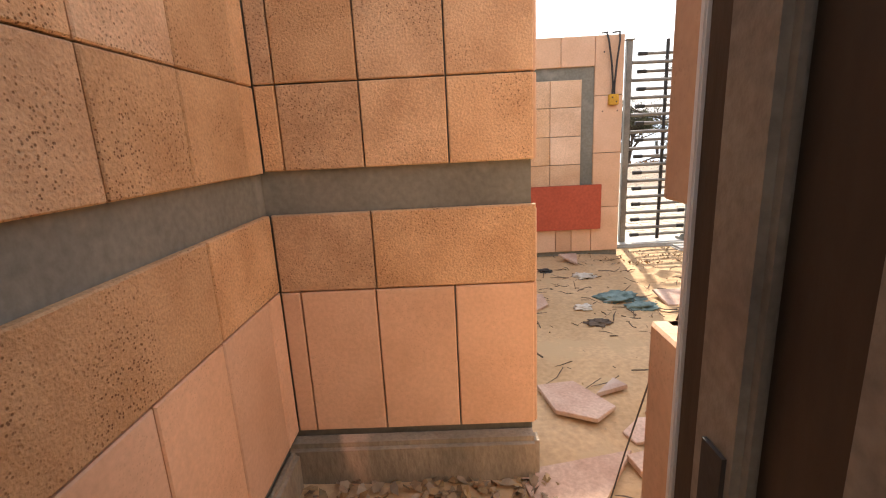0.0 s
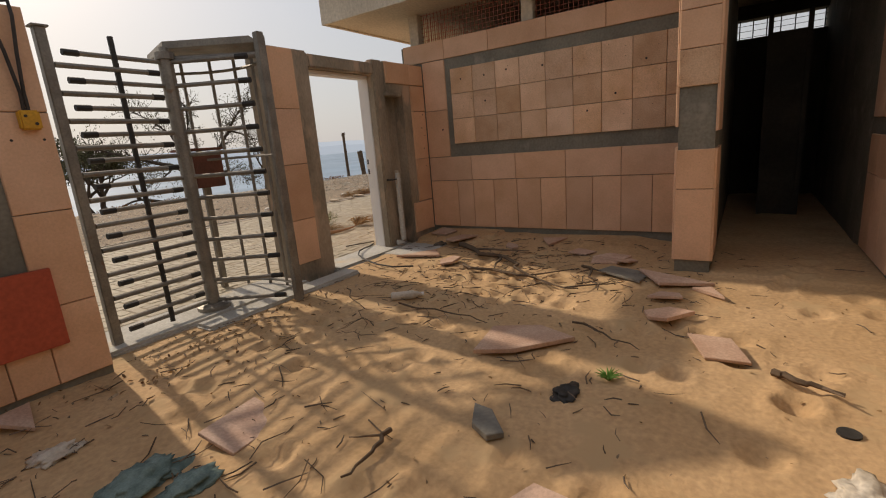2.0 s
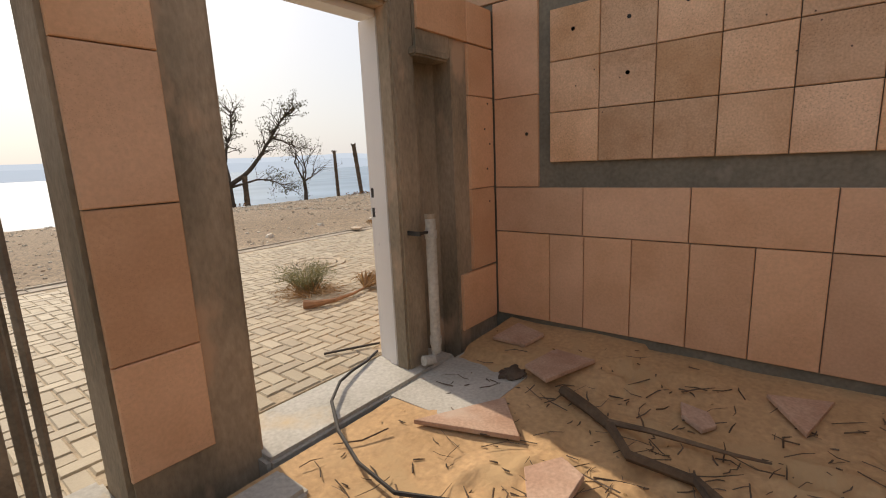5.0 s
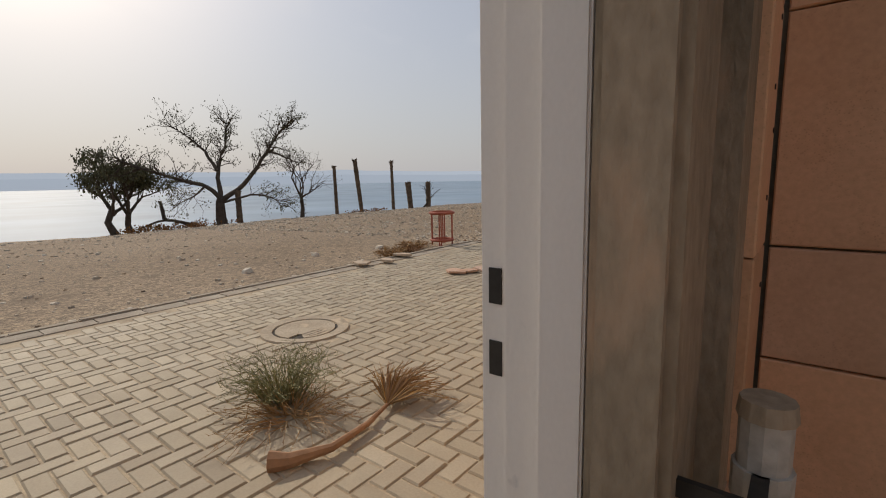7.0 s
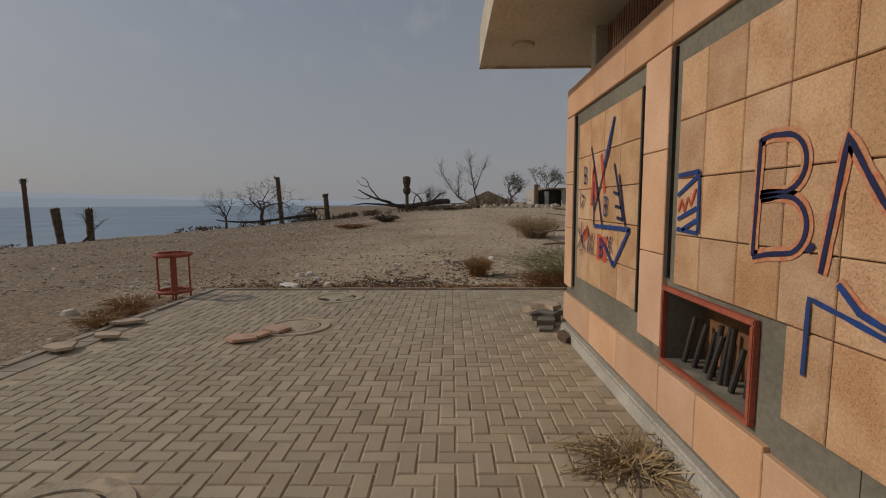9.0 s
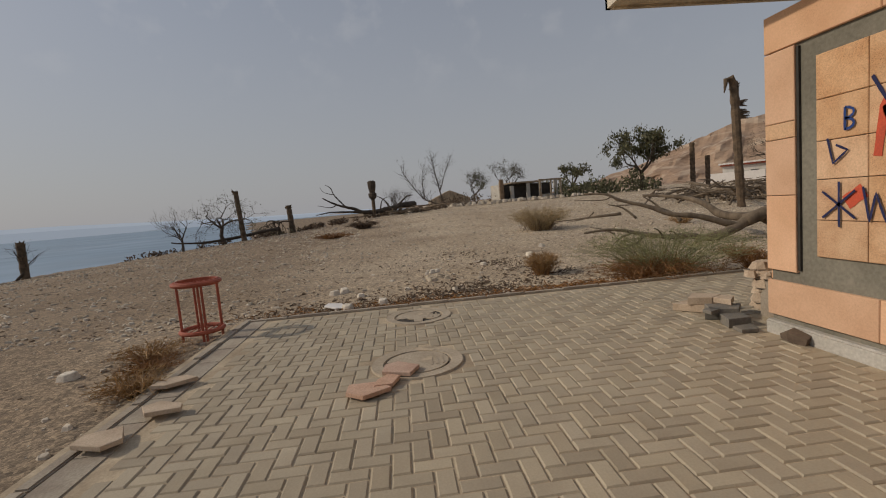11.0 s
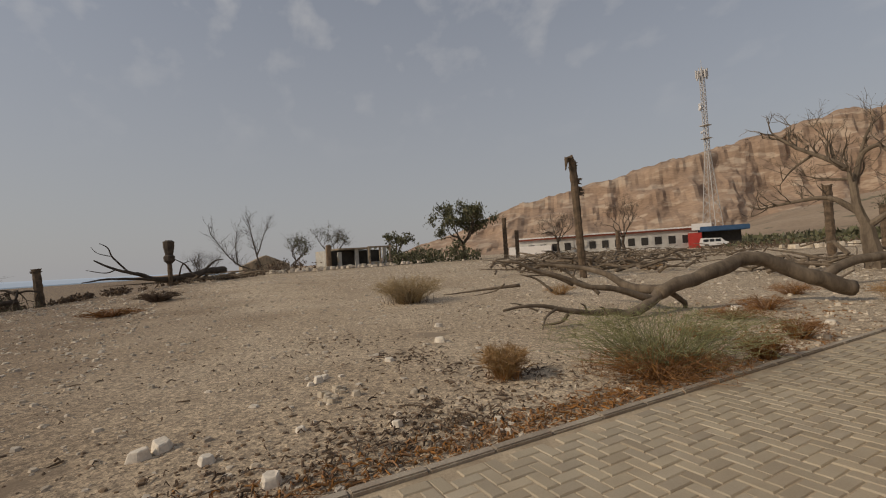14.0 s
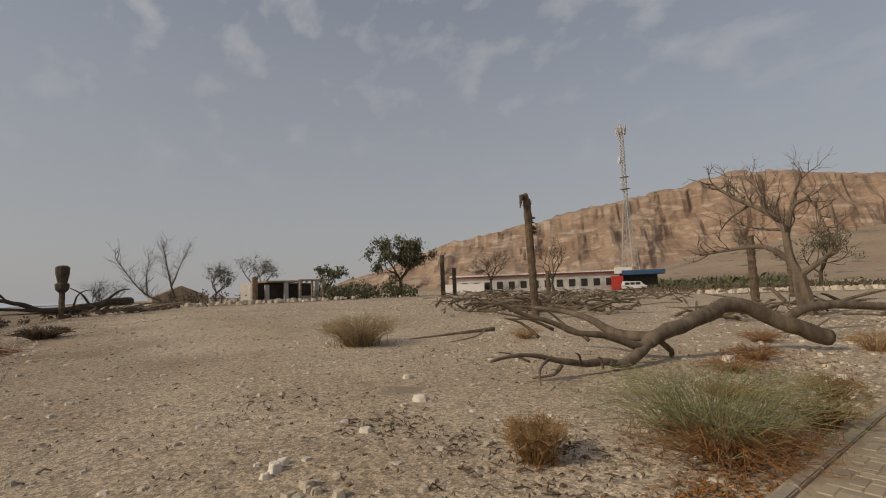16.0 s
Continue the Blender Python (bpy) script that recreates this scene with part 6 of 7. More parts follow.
shaped_tree(on_ground(18.0, -10.2), 1.0, 21, "large dead tree with twisted grey limbs", [(0, -0.2), (0.02, 0.5), (0.1, 1.0), (0.15, 1.55)],
            [([(0.15, 1.5), (0.37, 2.2), (0.4, 3.4), (0.9, 3.95), (1.9, 4.6), (2.6, 5.3)], 0.7), ([(0.15, 1.45), (-0.33, 1.8), (-0.83, 2.2), (-0.95, 2.7)], 0.55), ([(0.38, 3.0), (0.15, 4.1), (-0.35, 4.3), (-0.65, 3.8), (-0.6, 3.2)], 0.45),
             ([(0.32, 2.0), (1.1, 2.7), (2.3, 2.6), (3.4, 2.45)], 0.5), ([(0.9, 3.95), (1.0, 4.7), (1.5, 5.4)], 0.28), ([(0.15, 4.1), (-0.1, 4.9), (-0.5, 5.3)], 0.25), ([(1.5, 4.3), (2.2, 3.9), (2.7, 3.3)], 0.25), ([(0.4, 3.2), (1.2, 3.3), (1.9, 3.6)], 0.25)],
            0.24, (1, 0.15, 0), M_BARK, sprays=2, reach=0.62, depth=3, rise=0.12)
tree(on_ground(85.0, -57.0), 10.0, 22, "bare tree before the white building", 0, depth=5, r=0.25, spread=0.6, twig=0.7)
tree(on_ground(74.0, -64.0), 10.5, 23, "bare tree before the white building", 0, depth=5, r=0.25, spread=0.7, twig=0.7)
tree(on_ground(66.0, -4.0), 5.0, 24, "bare tangled tree behind the hut", 3, 0.1, 5, 0.15, 0.7, twig=0.5)
tree(on_ground(62.0, 1.0), 3.6, 25, "bare tangled tree behind the hut", 3, 0.1, 5, 0.12, 0.7, twig=0.5)
tree(on_ground(70.0, -14.0), 4.6, 26, "dusty tree far on the flat", 12, 0.2, 4, 0.15, 0.7, twig=0.4)
tree(on_ground(31.6, 28.5), 2.1, 27, "thin leaning dead tree beside a trunk", 0, depth=3, r=0.06, lean=(0.6, -0.5), spread=0.5, twig=0.2)
tree(on_ground(30.0, -62.0), 8.0, 28, "bare grey tree inland", 3, 0.2, 5, 0.2, 0.7, twig=0.6)
for x, y, h, r, ln, tp in ((27.3, 33.0, 3.4, 0.13, (0, 0.02), 0.8), (28.6, 31.8, 3.7, 0.14, (-0.06, 0.08), 1.1), (30.1, 30.1, 3.5, 0.12, (-0.01, 0.01), 0.8), (31.0, 29.2, 1.9, 0.18, (-0.05, 0.08), 1.1), (31.9, 28.3, 1.8, 0.17, (0, 0), 1.0),
                           (22.6, 37.8, 2.3, 0.2, (0, 0), 0.9), (8.5, 51.0, 3.0, 0.3, (0, 0), 1.0), (39.4, 20.3, 3.3, 0.17, (-0.03, 0.05), 0.8), (42.4, 17.8, 2.0, 0.2, (-0.03, 0.06), 0.9), (55.0, -21.5, 4.6, 0.26, (0, 0), 0.9), (55.0, -23.2, 3.2, 0.22, (0, 0), 1.1),
                           (22.5, -18.5, 3.8, 0.2, (0, 0), 1.0), (24.0, -30.0, 3.0, 0.25, (0, 0), 1.0), (72.0, -60.0, 4.0, 0.4, (0, 0), 1.0)):
    stump(on_ground(x, y), h, r, int(x * 10), ln, top=tp)
headed = stump(on_ground(47.6, 12.1), 1.6, 0.14, 5, label="thin dead palm with a swollen dark head", ragged=False)
bm = bmesh.new()
tube(bm, [(0, 0, 1.5), (0, 0, 1.7), (0, 0, 2.0), (0, 0, 2.1), (0, 0, 2.6), (0, 0, 3.0), (0, 0, 3.1)], [0.16, 0.34, 0.36, 0.24, 0.34, 0.36, 0.2], 9)
part("head", bm, M_FARBARK, headed, "dark swollen dead head")
palm = stump(on_ground(25.3, -3.75), 4.9, 0.15, 91, (-0.02, 0.06), "tall dead palm trunk with a drooping top")
bm = bmesh.new()
tube(bm, [(-0.1, 0.3, 4.75), (-0.15, 0.45, 5.05), (-0.12, 0.62, 5.0), (-0.1, 0.7, 4.5)], [0.15, 0.13, 0.10, 0.02], 7)
part("drooping_top", bm, M_PALM, palm)
bm = bmesh.new()
rnd = random.Random(4)
for k in range(26):
    z = rnd.uniform(3.5, 4.2)
    tube(bm, [(0, 0.15, z), (0.12 + rnd.random() * 0.15, -0.25 - rnd.random() * 0.3, z + rnd.uniform(-0.12, 0.15))], [0.05, 0.015], 4)
part("frond_stubs", bm, M_PALM, palm, "ragged frond stubs on one side")


def fallen(name, lines, label, mat=M_BARK, sides=9):
    t = empty(name, label, "log", (0, 0, 0), "fallen trees")
    for i, (pts, r0, r1) in enumerate(lines):
        P = [Vector(p) for p in pts]
        fine = []
        for k in range(len(P) - 1):
            a, b, c, d = P[max(k - 1, 0)], P[k], P[k + 1], P[min(k + 2, len(P) - 1)]
            for u in (0, 0.25, 0.5, 0.75):
                fine.append(0.5 * ((2 * b) + (c - a) * u + (2 * a - 5 * b + 4 * c - d) * u * u + (3 * b - a - 3 * c + d) * u ** 3))
        fine.append(P[-1])
        n = len(fine)
        bm = bmesh.new()
        tube(bm, [p + noise.noise_vector(p * 2.1) * r0 * 0.3 for p in fine], [(r0 + (r1 - r0) * k / (n - 1)) * (1 + 0.15 * noise.noise(fine[k] * 5)) for k in range(n)], sides)
        smooth(part("trunk" if i == 0 else "limb", bm, mat, t))
    return t


fallen("fallen_tree", [
    ([(15.2, -0.85, 0.2), (15.45, -0.5, 0.34), (15.7, -0.2, 0.5), (16.0, 0.1, 0.72), (16.2, 0.4, 0.88), (16.4, 0.75, 0.9), (16.5, 1.15, 0.8), (16.65, 1.8, 0.62), (16.8, 2.3, 0.48), (16.9, 2.75, 0.36)], 0.17, 0.13),
    ([(16.9, 2.7, 0.38), (16.9, 3.0, 0.22), (16.9, 3.45, 0.1), (16.95, 3.7, 0.08), (17.0, 3.95, 0.14), (17.1, 4.45, 0.15), (17.25, 5.0, 0.3), (17.4, 5.5, 0.38), (17.5, 6.0, 0.34)], 0.11, 0.02),
    ([(16.9, 2.9, 0.26), (17.05, 3.3, 0.4), (17.25, 3.7, 0.55), (17.45, 4.05, 0.6), (17.7, 4.5, 0.82), (17.95, 4.95, 1.0), (18.05, 5.2, 1.12), (18.3, 5.6, 1.18)], 0.075, 0.018),
    ([(16.9, 2.6, 0.42), (17.5, 2.85, 0.48), (17.95, 2.9, 0.72), (18.4, 2.95, 0.84), (18.9, 3.1, 0.95), (19.4, 3.6, 1.0)], 0.10, 0.03),
    ([(17.1, 4.9, 0.20), (17.2, 5.0, 0.05), (17.35, 5.3, 0.02)], 0.035, 0.015),
    ([(17.7, 4.7, 0.55), (17.9, 4.9, 0.80), (18.0, 5.2, 0.9)], 0.03, 0.01),
    ([(16.95, 2.35, 0.34), (16.9, 2.0, 0.12), (16.95, 1.9, 0.0)], 0.06, 0.04),
    ([(17.3, 5.4, 0.28), (17.45, 5.6, 0.40), (17.5, 5.85, 0.46)], 0.02, 0.006),
    ([(17.3, 3.9, 0.45), (17.5, 4.0, 0.62), (17.9, 4.3, 0.80), (18.2, 4.9, 0.86)], 0.04, 0.01),
    ([(18.1, 5.5, 0.75), (18.3, 5.6, 0.62), (18.5, 6.0, 0.55)], 0.02, 0.006),
    ([(18.4, 3.5, 0.55), (18.6, 4.0, 0.80), (18.9, 4.6, 0.95)], 0.035, 0.01),
    ([(19.2, 4.3, 0.6), (19.6, 5.0, 0.55), (20.0, 5.8, 0.5)], 0.04, 0.01),
    ([(16.8, 4.3, 0.10), (16.75, 4.4, 0.25), (16.7, 4.55, 0.3)], 0.025, 0.01),
    ([(15.5, -0.5, 0.3), (15.35, -0.75, 0.42), (15.2, -0.95, 0.55)], 0.03, 0.012),
    ([(17.1, 4.45, 0.15), (17.0, 4.6, 0.3), (17.0, 4.7, 0.36)], 0.025, 0.008),
    ([(17.25, 5.0, 0.3), (17.1, 5.4, 0.2), (16.8, 5.75, 0.06)], 0.03, 0.01),
    ([(17.5, 4.15, 0.62), (17.65, 4.3, 0.85), (17.75, 4.5, 1.02)], 0.035, 0.01),
    ([(18.0, 5.1, 1.08), (18.3, 5.2, 1.0), (18.7, 5.7, 1.05)], 0.02, 0.006)], "large fallen grey tree trunk with arched limbs")
fallen("fallen_tree", [([(16.9, -3.6, 0.15), (16.6, -4.3, 0.5), (16.2, -5.2, 0.62), (15.4, -6.5, 0.5), (14.5, -8.0, 0.4)], 0.13, 0.10)], "fallen grey trunk beyond the arched log")
fallen("fallen_tree", [([(53.0, 8.5, 1.5), (50.5, 10.0, 1.4), (48.5, 11.6, 1.1), (47.2, 12.9, 1.1), (46.4, 13.8, 1.5), (45.6, 14.9, 1.9), (45.0, 15.9, 2.5)], 0.30, 0.04),
                       ([(47.2, 12.9, 1.1), (46.0, 13.9, 1.2), (45.0, 15.2, 1.3), (44.4, 16.4, 1.2)], 0.12, 0.03), ([(49.5, 10.8, 1.3), (49.0, 11.2, 2.0), (48.8, 11.8, 2.4)], 0.09, 0.02),
                       ([(46.0, 14.3, 1.7), (45.6, 15.0, 2.6), (45.3, 15.2, 3.2), (45.2, 15.6, 3.5)], 0.06, 0.02), ([(45.6, 14.9, 1.9), (45.1, 15.3, 1.7), (44.5, 16.2, 1.9)], 0.05, 0.015),
                       ([(45.4, 15.1, 2.7), (45.1, 15.7, 2.9), (45.0, 16.0, 3.3)], 0.03, 0.01), ([(50.5, 10.0, 1.5), (51.0, 9.2, 2.2), (51.2, 8.6, 2.3)], 0.1, 0.03), ([(48.4, 11.6, 1.2), (47.9, 11.4, 1.9), (47.6, 11.0, 2.2), (47.4, 10.6, 2.2)], 0.06, 0.015)], "dark fallen tree at the bluff edge", M_FARBARK, 7)
fallen("fallen_tree", [([(41.5, 18.6, 0.5), (39.5, 20.8, 0.2), (37.8, 22.4, 0.1), (36.6, 23.6, 0.3)], 0.14, 0.04)], "dark low log at the bluff edge", M_FARBARK, 6)
fallen("fallen_tree", [([(20.5, 39.8, -1.5), (19.0, 41.0, -1.1), (17.8, 42.0, -1.6)], 0.14, 0.05), ([(19.0, 41.0, -1.1), (18.9, 41.2, 0.2)], 0.14, 0.1)], "broken dead tree base at the bluff edge", M_FARBARK, 6)


def brush_pile(at, size, n, seed, label):
    rnd = random.Random(seed)
    bm = bmesh.new()
    for _ in range(n):
        x, y = at[0] + rnd.gauss(0, size[0]), at[1] + rnd.gauss(0, size[1])
        a, L = rnd.random() * 6.28, rnd.uniform(0.6, 2.6)
        z = g(x, y) + 0.05 + abs(rnd.gauss(0, 0.22))
        e = Vector((x + math.cos(a) * L, y + math.sin(a) * L, z + rnd.uniform(-0.1, 0.5)))
        m = Vector((x, y, z)).lerp(e, 0.5) + Vector((rnd.gauss(0, 0.15), rnd.gauss(0, 0.15), rnd.uniform(0, 0.25)))
        r = rnd.uniform(0.02, 0.09)
        tube(bm, [(x, y, z), m, e], [r, r * 0.8, r * 0.35], 5)
    tagged(part("brush_pile", bm, M_BARK), label, "branches", kind="stuff")


brush_pile((29.0, -7.5), (2.2, 2.2), 150, 1, "tangle of dead branches below the palm trunk")
brush_pile((38.0, -20.0), (5.0, 5.0), 170, 2, "tangle of dead branches on the flat")
brush_pile((19.8, -10.0), (1.6, 1.6), 60, 3, "dead branches below the dead tree")
brush_pile((50.5, 9.5), (2.2, 1.8), 70, 4, "dead branches at the bluff edge")
brush_pile((44.0, -38.0), (6.0, 6.0), 120, 5, "dead branches before the white building")


def thicket(at, size, n, seed, label, mat=M_LEAF, h=1.2, leaf=0.18):
    rnd = random.Random(seed)
    bm = bmesh.new()
    for _ in range(n):
        x, y = at[0] + rnd.uniform(-1, 1) * size[0], at[1] + rnd.uniform(-1, 1) * size[1]
        if noise.noise((x * 0.9 / (leaf * 8), y * 0.9 / (leaf * 8), seed + 3)) < -0.05:
            continue
        hh = h * (0.25 + 0.55 * abs(noise.noise((x * 0.35, y * 0.35, seed)))) * 1.6
        c = Vector((x, y, g(x, y) + rnd.random() * hh))
        e = Euler((rnd.random() * 6, rnd.random() * 6, rnd.random() * 6))
        vs = []
        for q in ((-1, 0, 0), (0, -0.5, 0), (1, 0, 0), (0, 0.5, 0)):
            v = Vector(q) * leaf * rnd.uniform(0.6, 1.5)
            v.rotate(e)
            vs.append(bm.verts.new(c + v))
        bm.faces.new(vs)
    tagged(part("thicket", bm, mat), label, "scrub", kind="stuff")


thicket((56, -12), (2.5, 6), 4200, 1, "dark scrub between the hut and the leafy tree", h=2.4, leaf=0.16)
thicket((57, 2.0), (1.5, 3.5), 1300, 11, "dry dark scrub beside the hut", M_TWIG, 1.5, 0.12)
for i in range(7):
    thicket((36.6 + i * 2.5, 24.6 - i * 2.55), (1.6, 1.0), 420, 20 + i, "dark dry brush along the bluff edge", M_TWIG, 0.5, 0.09)
thicket((19.5, 40.5), (3.0, 3.0), 1600, 2, "dry scrub under the trees", M_RUST, 0.6, 0.1)
thicket((44.5, 15.8), (1.6, 1.6), 900, 3, "dark low scrub at the bluff edge", M_TWIG, 0.5, 0.1)
thicket((53.0, 7.0), (2.0, 1.6), 700, 7, "dark low scrub at the bluff edge", M_TWIG, 0.5, 0.1)
thicket((29.0, 31.5), (1.2, 1.2), 260, 4, "dry scrub at the bluff edge", M_RUST, 0.35, 0.08)
thicket((62, -92), (24, 12), 2600, 5, "dark scrub before the hills", h=1.3, leaf=0.35)
thicket((58, -84), (22, 8), 2200, 15, "dry brown scrub before the hills", M_TWIG, 1.0, 0.3)
thicket((40, -70), (14, 10), 1200, 6, "dusty scrub inland", h=1.2, leaf=0.3)
thicket((34, -55), (14, 9), 1500, 16, "dry brown scrub inland", M_TWIG, 0.8, 0.2)
thicket((120, -190), (60, 50), 5200, 8, "dark scrub on the hill foot", h=3.0, leaf=1.2)

# ---------------------------------------------------------------- far buildings, mast, van
def box_part(name, q, mat, parent, label="", bevel=0.0):
    bm = bmesh.new()
    cube(bm, *q, bevel)
    return part(name, bm, mat, parent, label)


hut = empty("hut", "ruined low concrete hut with open bays", "hut", on_ground(55, -3.5, -0.1))
hut.rotation_euler = (0, 0, radians(8))
for q in ((0, -3.3, 0, 0.2, -2.9, 2.0), (0, -1.5, 0, 0.2, -1.2, 1.9), (0, -0.2, 0, 0.2, 0.2, 2.0), (0, 1.6, 0, 0.2, 2.0, 1.7), (0, 2.7, 0, 0.2, 3.2, 2.1), (2.5, -3.3, 0, 2.7, 3.2, 1.9), (0.2, 3.0, 0, 2.5, 3.2, 1.9), (0, -2.9, 0, 0.2, -1.5, 0.6)):
    box_part("wall", q, M_PALE, hut, "", 0.03)
# near-black back: the shade within the bays is painted on
box_part("partition", (0.9, -3.0, 0, 1.0, 3.0, 1.8), M_DARK, hut, "inside wall painted dark for shade")
box_part("roof", (-0.15, -1.6, 1.9, 2.7, 1.9, 2.06), M_CONC, hut, "cracked flat roof slab", 0.03)
for y in (-3.3, -2.2, -1.0):
    box_part("post", (-0.9, y, 0, -0.75, y + 0.15, 2.0), M_CONC, hut)
box_part("beam", (-0.9, -3.4, 1.95, -0.7, -0.8, 2.12), M_CONC, hut)
box_part("pillar", (-0.6, 2.9, 0, -0.2, 3.3, 2.4), M_BROWNSTONE, hut, "dark broken pillar", 0.06)
rnd = random.Random(44)
bm = bmesh.new()
for k in range(90):
    x, y = 53.5 + rnd.gauss(0, 0.9), -1.5 + rnd.gauss(0, 4.0)
    rock(bm, (x, y, g(x, y) + 0.1), rnd.uniform(0.12, 0.34), rnd, 0.9)
tagged(part("rubble", bm, M_STONE), "pale rubble fallen round the hut", "rubble", kind="stuff")
shed = empty("hut", "low shed with a pitched brown roof", "hut", on_ground(66, 3.5, -0.2))
bm = bmesh.new()
v = [bm.verts.new(p) for p in ((0, -2.5, 0), (0, 2.5, 0), (0, 2.5, 0.9), (0, 0, 2.0), (0, -2.5, 0.9), (5, -2.5, 0), (5, 2.5, 0), (5, 2.5, 0.9), (5, 0, 2.0), (5, -2.5, 0.9))]
for f in ((4, 3, 2, 1, 0), (5, 6, 7, 8, 9), (0, 1, 6, 5), (1, 2, 7, 6), (2, 3, 8, 7), (3, 4, 9, 8), (4, 0, 5, 9)):
    bm.faces.new([v[i] for i in f])
part("body", bm, M_CONC, shed)

hall = empty("building", "long low white building with a corrugated roof", "building", (92.5, -52.5, ground_z(80, -65) - 0.3))
hall.rotation_euler = (0, 0, radians(-135))
box_part("wall", (0, 0.3, 0, 35.5, 7, 3.6), M_PLASTER, hall)
rf = box_part("roof", (-0.6, -0.5, 3.95, 36, 7.5, 4.2), M_WHITE, hall)
box_part("fascia", (-0.4, -0.2, 3.6, 35.8, 0.2, 3.95), M_REDPAINT, hall)
for k in range(52):
    box_part("corrugation", (-0.4 + k * 0.7, -0.55, 3.9, -0.15 + k * 0.7, -0.45, 4.24), M_WHITE, rf)
for k in range(13):
    x = 2.0 + k * 2.55
    w = box_part("window", (x, 0.22, 1.0, x + 1.3, 0.32, 2.6), M_RUBBER, hall, "dark window opening")
    box_part("frame", (x - 0.08, 0.18, 0.92, x + 1.38, 0.23, 1.0), M_WHITE, w)
box_part("annex_wall", (-2, -2.0, 0, 7.0, 0.25, 2.4), M_WHITE, hall)
kiosk = empty("kiosk", "red-fronted kiosk with a blue sheet roof", "kiosk", (67.6, -77.4, ground_z(67, -77) - 0.2))
kiosk.rotation_euler = (0, 0, radians(-135))
box_part("front", (-1.6, -1.0, 0, 0.6, 1.5, 3.2), material("bright_red", (0.48, 0.05, 0.04), (0.42, 0.05, 0.04), 1, 0.6, 8, 0), kiosk)
box_part("wall", (0.7, 1, 0, 8.0, 6, 3.6), M_DARK, kiosk)
box_part("roof", (0.4, -1.0, 3.3, 9.0, 6.5, 4.3), M_BLUE, kiosk, "blue sheet roof", 0.1)
box_part("sign", (-1.0, -0.8, 3.7, 2.5, -0.6, 5.0), M_WHITE, kiosk, "blank white sign")

van = empty("van", "white minivan parked by the kiosk", "van", (64.2, -77.2, ground_z(64, -77) + 0.0))
van.rotation_euler = (0, 0, radians(-135))
bm = bmesh.new()
prof = [(-2.3, 0.35), (2.3, 0.35), (2.35, 0.9), (1.75, 1.05), (1.1, 1.75), (-2.1, 1.85), (-2.35, 1.0)]
a = [bm.verts.new((x, -0.9, z)) for x, z in prof]
b = [bm.verts.new((x, 0.9, z)) for x, z in prof]
bm.faces.new(a), bm.faces.new(b[::-1])
for k in range(len(prof)):
    bm.faces.new((a[k], b[k], b[(k + 1) % len(prof)], a[(k + 1) % len(prof)]))
bmesh.ops.recalc_face_normals(bm, faces=bm.faces[:])
bmesh.ops.bevel(bm, geom=bm.edges[:], offset=0.08, segments=2, affect="EDGES")
part("body", bm, M_CARWHITE, van)
for x0, x1 in ((-2.0, -1.1), (-0.95, -0.1), (0.05, 1.0)):
    box_part("window", (x0, -0.91, 1.1, x1, 0.91, 1.6), M_GLASS, van)
for x in (-1.45, 1.45):
    for y in (-0.88, 0.88):
        bm = bmesh.new()
        tube(bm, [(x, y - 0.1, 0.33), (x, y + 0.1, 0.33)], 0.33, 14)
        w = part("wheel", bm, M_RUBBER, van)
        bm = bmesh.new()
        tube(bm, [(x, y - 0.105, 0.33), (x, y + 0.105, 0.33)], 0.18, 12)
        part("rim", bm, M_STEEL, w)


def build_mast():
    t = empty("mast", "tall lattice radio mast with antennas", "mast", (95.5, -129, ground_z(95, -129) - 1))
    H = 55.5
    def w(z):
        return 2.4 - 1.9 * min(1, z / 30) if z < 30 else 0.5
    for sx in (-1, 1):
        for sy in (-1, 1):
            bm = bmesh.new()
            tube(bm, [(sx * w(z), sy * w(z), z) for z in (0, 10, 20, 30, 40, 50, H)], 0.11, 5)
            part("leg", bm, M_MAST, t)
    bm = bmesh.new()
    z = 0
    while z < H - 2:
        s = max(1.4, w(z) * 1.5)
        a, b = w(z), w(z + s)
        for c0, c1 in (((-1, -1), (1, -1)), ((1, -1), (1, 1)), ((1, 1), (-1, 1)), ((-1, 1), (-1, -1))):
            tube(bm, [(c0[0] * a, c0[1] * a, z), (c1[0] * b, c1[1] * b, z + s)], 0.05, 4)
            tube(bm, [(c1[0] * a, c1[1] * a, z), (c0[0] * b, c0[1] * b, z + s)], 0.05, 4)
        z += s
    part("lattice", bm, M_MAST, t)
    rnd = random.Random(2)
    for k in range(9):
        a = k * 0.7
        bm = bmesh.new()
        x, y = math.cos(a) * 1.5, math.sin(a) * 1.5
        cube(bm, x - 0.2, y - 0.2, H - 3.6 + (k % 2) * 0.5, x + 0.2, y + 0.2, H - 1.2 + (k % 2) * 0.5, 0.03)
        part("antenna", bm, M_MAST, t)
    for z, r in ((H - 12.5, 0.8), (H - 11.5, 0.5), (H - 20, 0.4)):
        bm = bmesh.new()
        tube(bm, [(0.7, 0.7, z), (1.0, 1.0, z)], r, 14)
        part("dish", bm, M_WHITE, t)
    for z in (H - 22, H - 18):
        bm = bmesh.new()
        cube(bm, -1.3, -1.3, z, 1.3, 1.3, z + 0.12)
        part("platform", bm, M_MAST, t)
    bm = bmesh.new()
    tube(bm, [(0, 0, H), (0, 0, H + 2.2)], 0.05, 5)
    part("spike", bm, M_MAST, t)


build_mast()
sign = empty("notice_box", "rusty brown steel box with a sheet roof outside the turnstile", "box", (4.72, 7.32, 0.05))
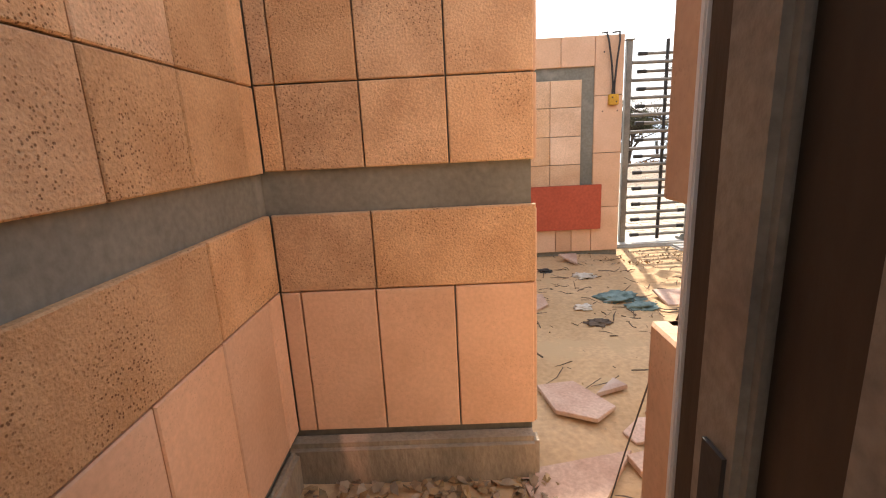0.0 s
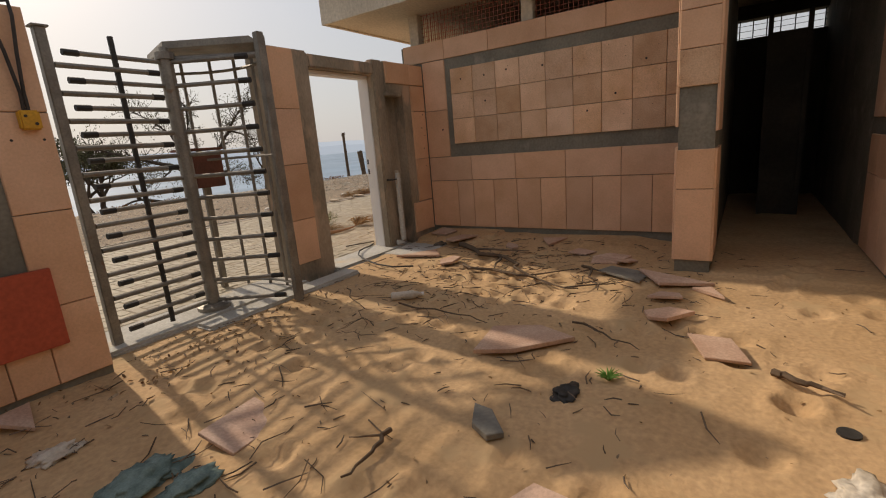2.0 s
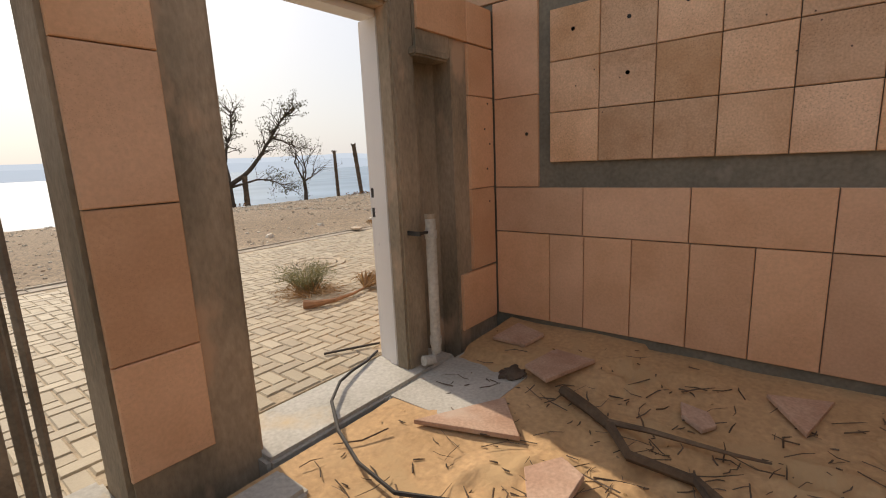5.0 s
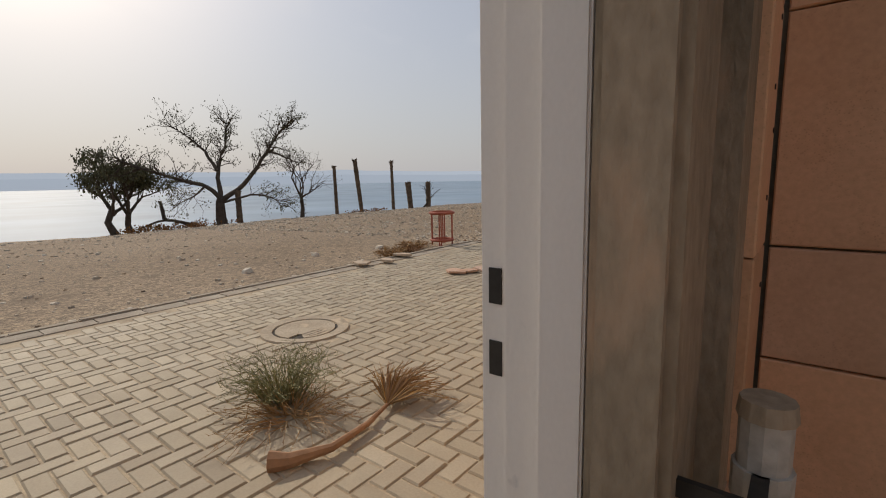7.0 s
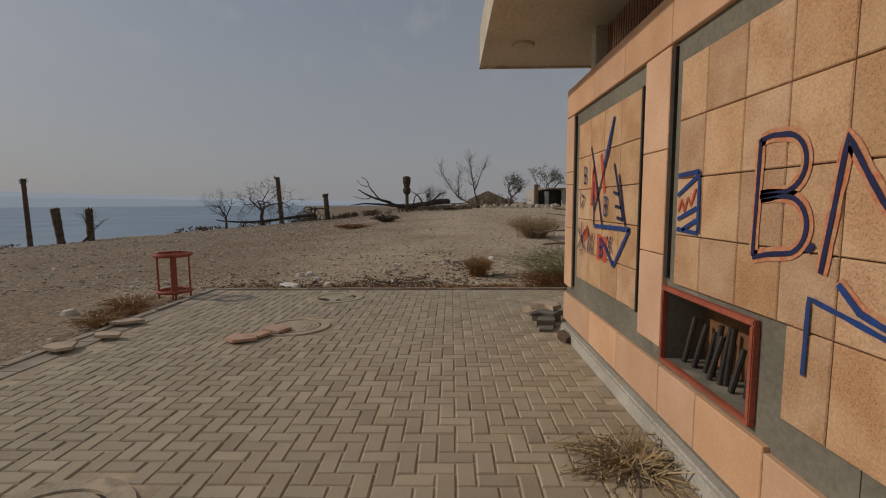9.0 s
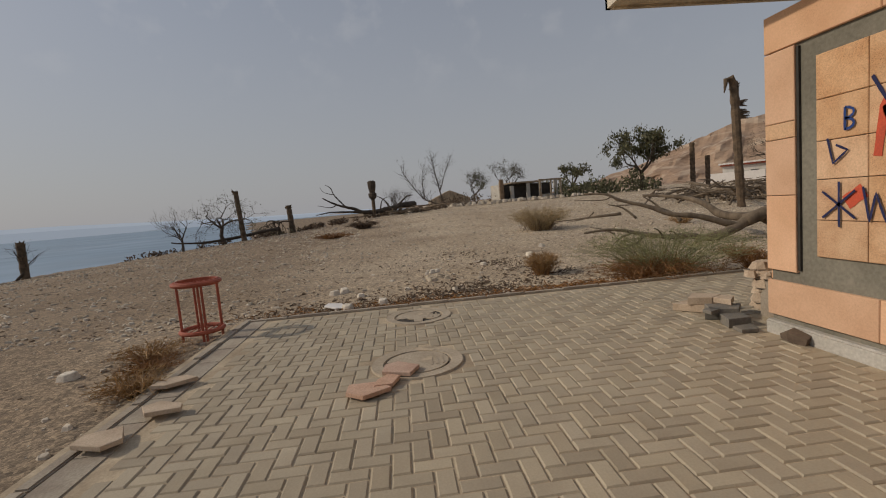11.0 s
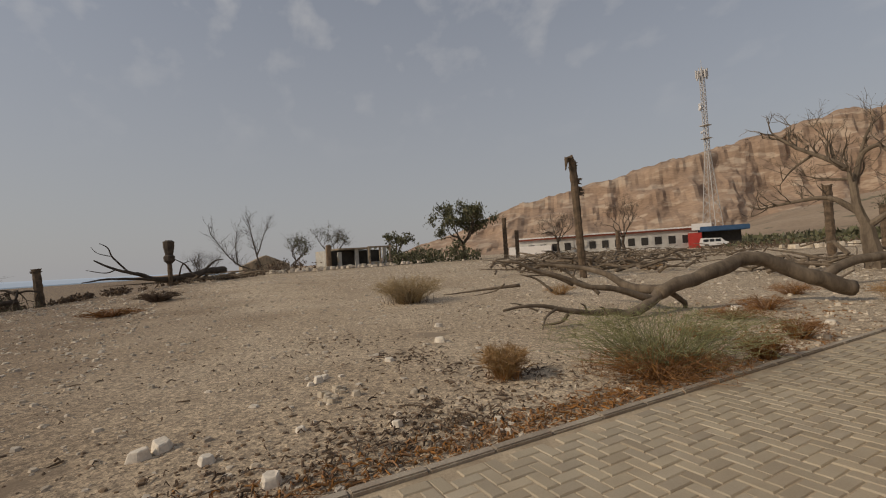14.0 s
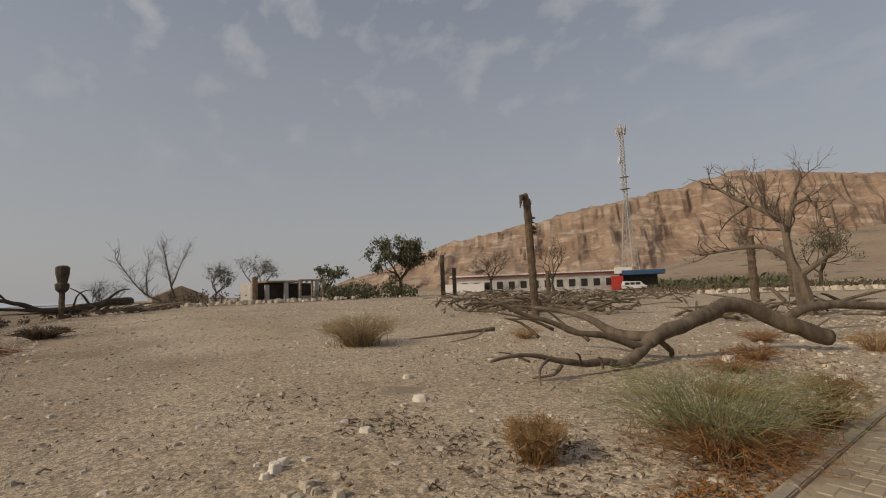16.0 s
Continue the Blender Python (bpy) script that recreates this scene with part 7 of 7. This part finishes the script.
M_BROWN = material("rusty_brown_paint", (0.20, 0.075, 0.05), (0.13, 0.055, 0.04), 6, 0.7, 50, 0.2)
box_part("box", (-0.14, -0.12, 0.95, 0.14, 0.12, 1.27), M_BROWN, sign, "", 0.006)
box_part("roof", (-0.18, -0.16, 1.29, 0.18, 0.16, 1.31), M_BROWN, sign)
box_part("bracket", (-0.02, -0.02, 1.27, 0.02, 0.02, 1.29), M_STEEL, sign)
box_part("post", (-0.025, -0.025, -0.15, 0.025, 0.025, 0.95), M_STEEL, sign)
wallrow = bmesh.new()
rnd = random.Random(6)
for k in range(70):
    rock(wallrow, (34 - k * 0.42, -38 - k * 0.25 + rnd.gauss(0, 0.15), g(34 - k * 0.42, -38 - k * 0.25) + 0.15), 0.35, rnd, 1.2)
tagged(part("stone_row", wallrow, M_STONE), "low row of pale field stones", "stones", kind="stuff")

# ---------------------------------------------------------------- paving, laid last
def build_paving():
    w = 0.1
    bm = bmesh.new()
    cube(bm, 0.0, 7.04, -0.3, 13.70, 12.0, -0.008)
    cube(bm, 11.25, -6.0, -0.3, 13.70, 7.04, -0.008)
    bed = structure("pavement", bm, M_BED, "herringbone paving of beige concrete blocks", "pavement")
    keep = [((8.30, 9.90), 0.41), ((11.46, 9.87), 0.41), ((13.0, 9.80), 0.41)]
    meshes = []
    for lx, ly in ((2 * w, w), (w, 2 * w)):
        b = bmesh.new()
        g, c = 0.003, 0.008
        a0, b0, a1, b1 = g, g, lx - g, ly - g
        r = [[b.verts.new((x, y, z)) for x, y in ((a0 + o, b0 + o), (a1 - o, b0 + o), (a1 - o, b1 - o), (a0 + o, b1 - o))] for o, z in ((0, -0.03), (0, -0.008), (c, 0.0))]
        for s, t in zip(r, r[1:]):
            for k in range(4):
                b.faces.new((s[k], s[(k + 1) % 4], t[(k + 1) % 4], t[k]))
        b.faces.new(r[-1])
        me = bpy.data.meshes.new("paver")
        b.to_mesh(me)
        b.free()
        me.materials.append(M_PAVER)
        meshes.append(me)
    rnd = random.Random(3)
    verts, faces, single = [], [], 0
    proto = [([tuple(v.co) for v in me.vertices], [tuple(p.vertices) for p in me.polygons]) for me in meshes]
    spots = []
    for i in range(-2, 138):
        for j in range(-134, 48):
            k = (i + j) % 4
            if k not in (0, 2):
                continue
            x, y = i * w + 0.02, 7.05 + j * w
            lx, ly = ((2 * w, w) if k == 0 else (w, 2 * w))
            if x < 0 or x + lx > 13.56 or y + ly > 11.62 or y < -6 or (y < 7.05 and x < 11.3):
                continue
            cx, cy = x + lx / 2, y + ly / 2
            if any(math.hypot(cx - p[0], cy - p[1]) < r for p, r in keep):
                continue
            spots.append((math.hypot(cx - 7.6, cy - 8.6), k, x, y))
    spots.sort()
    for n, (d, k, x, y) in enumerate(spots):
        z = rnd.uniform(-0.003, 0.002)
        if n < 300:
            ob = new("paver", meshes[k // 2])
            ob.parent = bed
            ob.matrix_local = pose(x, y, z, rnd.uniform(-0.5, 0.5), rnd.uniform(-0.5, 0.5), rnd.uniform(-0.5, 0.5))
        else:
            pv, pf = proto[k // 2]
            o = len(verts)
            tx, ty = rnd.uniform(-0.012, 0.012), rnd.uniform(-0.012, 0.012)
            verts += [(x + a, y + b, z + c + tx * a + ty * b) for a, b, c in pv]
            faces += [tuple(o + q for q in f) for f in pf]
    me = bpy.data.meshes.new("paver_field")
    me.from_pydata(verts, [], faces)
    me.materials.append(M_PAVER_FAR)
    tagged(new("paver_field", me), kind="stuff").parent = bed
    # edging: a straight course of slabs and a kerb
    for k in range(34):
        b = bmesh.new()
        cube(b, 0, 0, -0.1, 0.395, 0.20, 0.0, 0.004)
        ob = part("edge_slab", b, M_KERB, bed)
        ob.location = (0.1 + k * 0.40, 11.64, rnd.uniform(-0.004, 0.002))
    for k in range(27):
        b = bmesh.new()
        cube(b, 0, 0, -0.2, 0.495, 0.08, 0.015, 0.01)
        ob = part("kerb", b, M_KERB, bed)
        ob.location = (0.2 + k * 0.5, 11.845, rnd.uniform(-0.006, 0.006))
    for k in range(36):
        b = bmesh.new()
        cube(b, 0, 0, -0.2, 0.08, 0.495, 0.02, 0.01)
        ob = part("kerb", b, M_KERB, bed)
        ob.location = (13.585, -6.1 + k * 0.5, rnd.uniform(-0.006, 0.006))


build_paving()
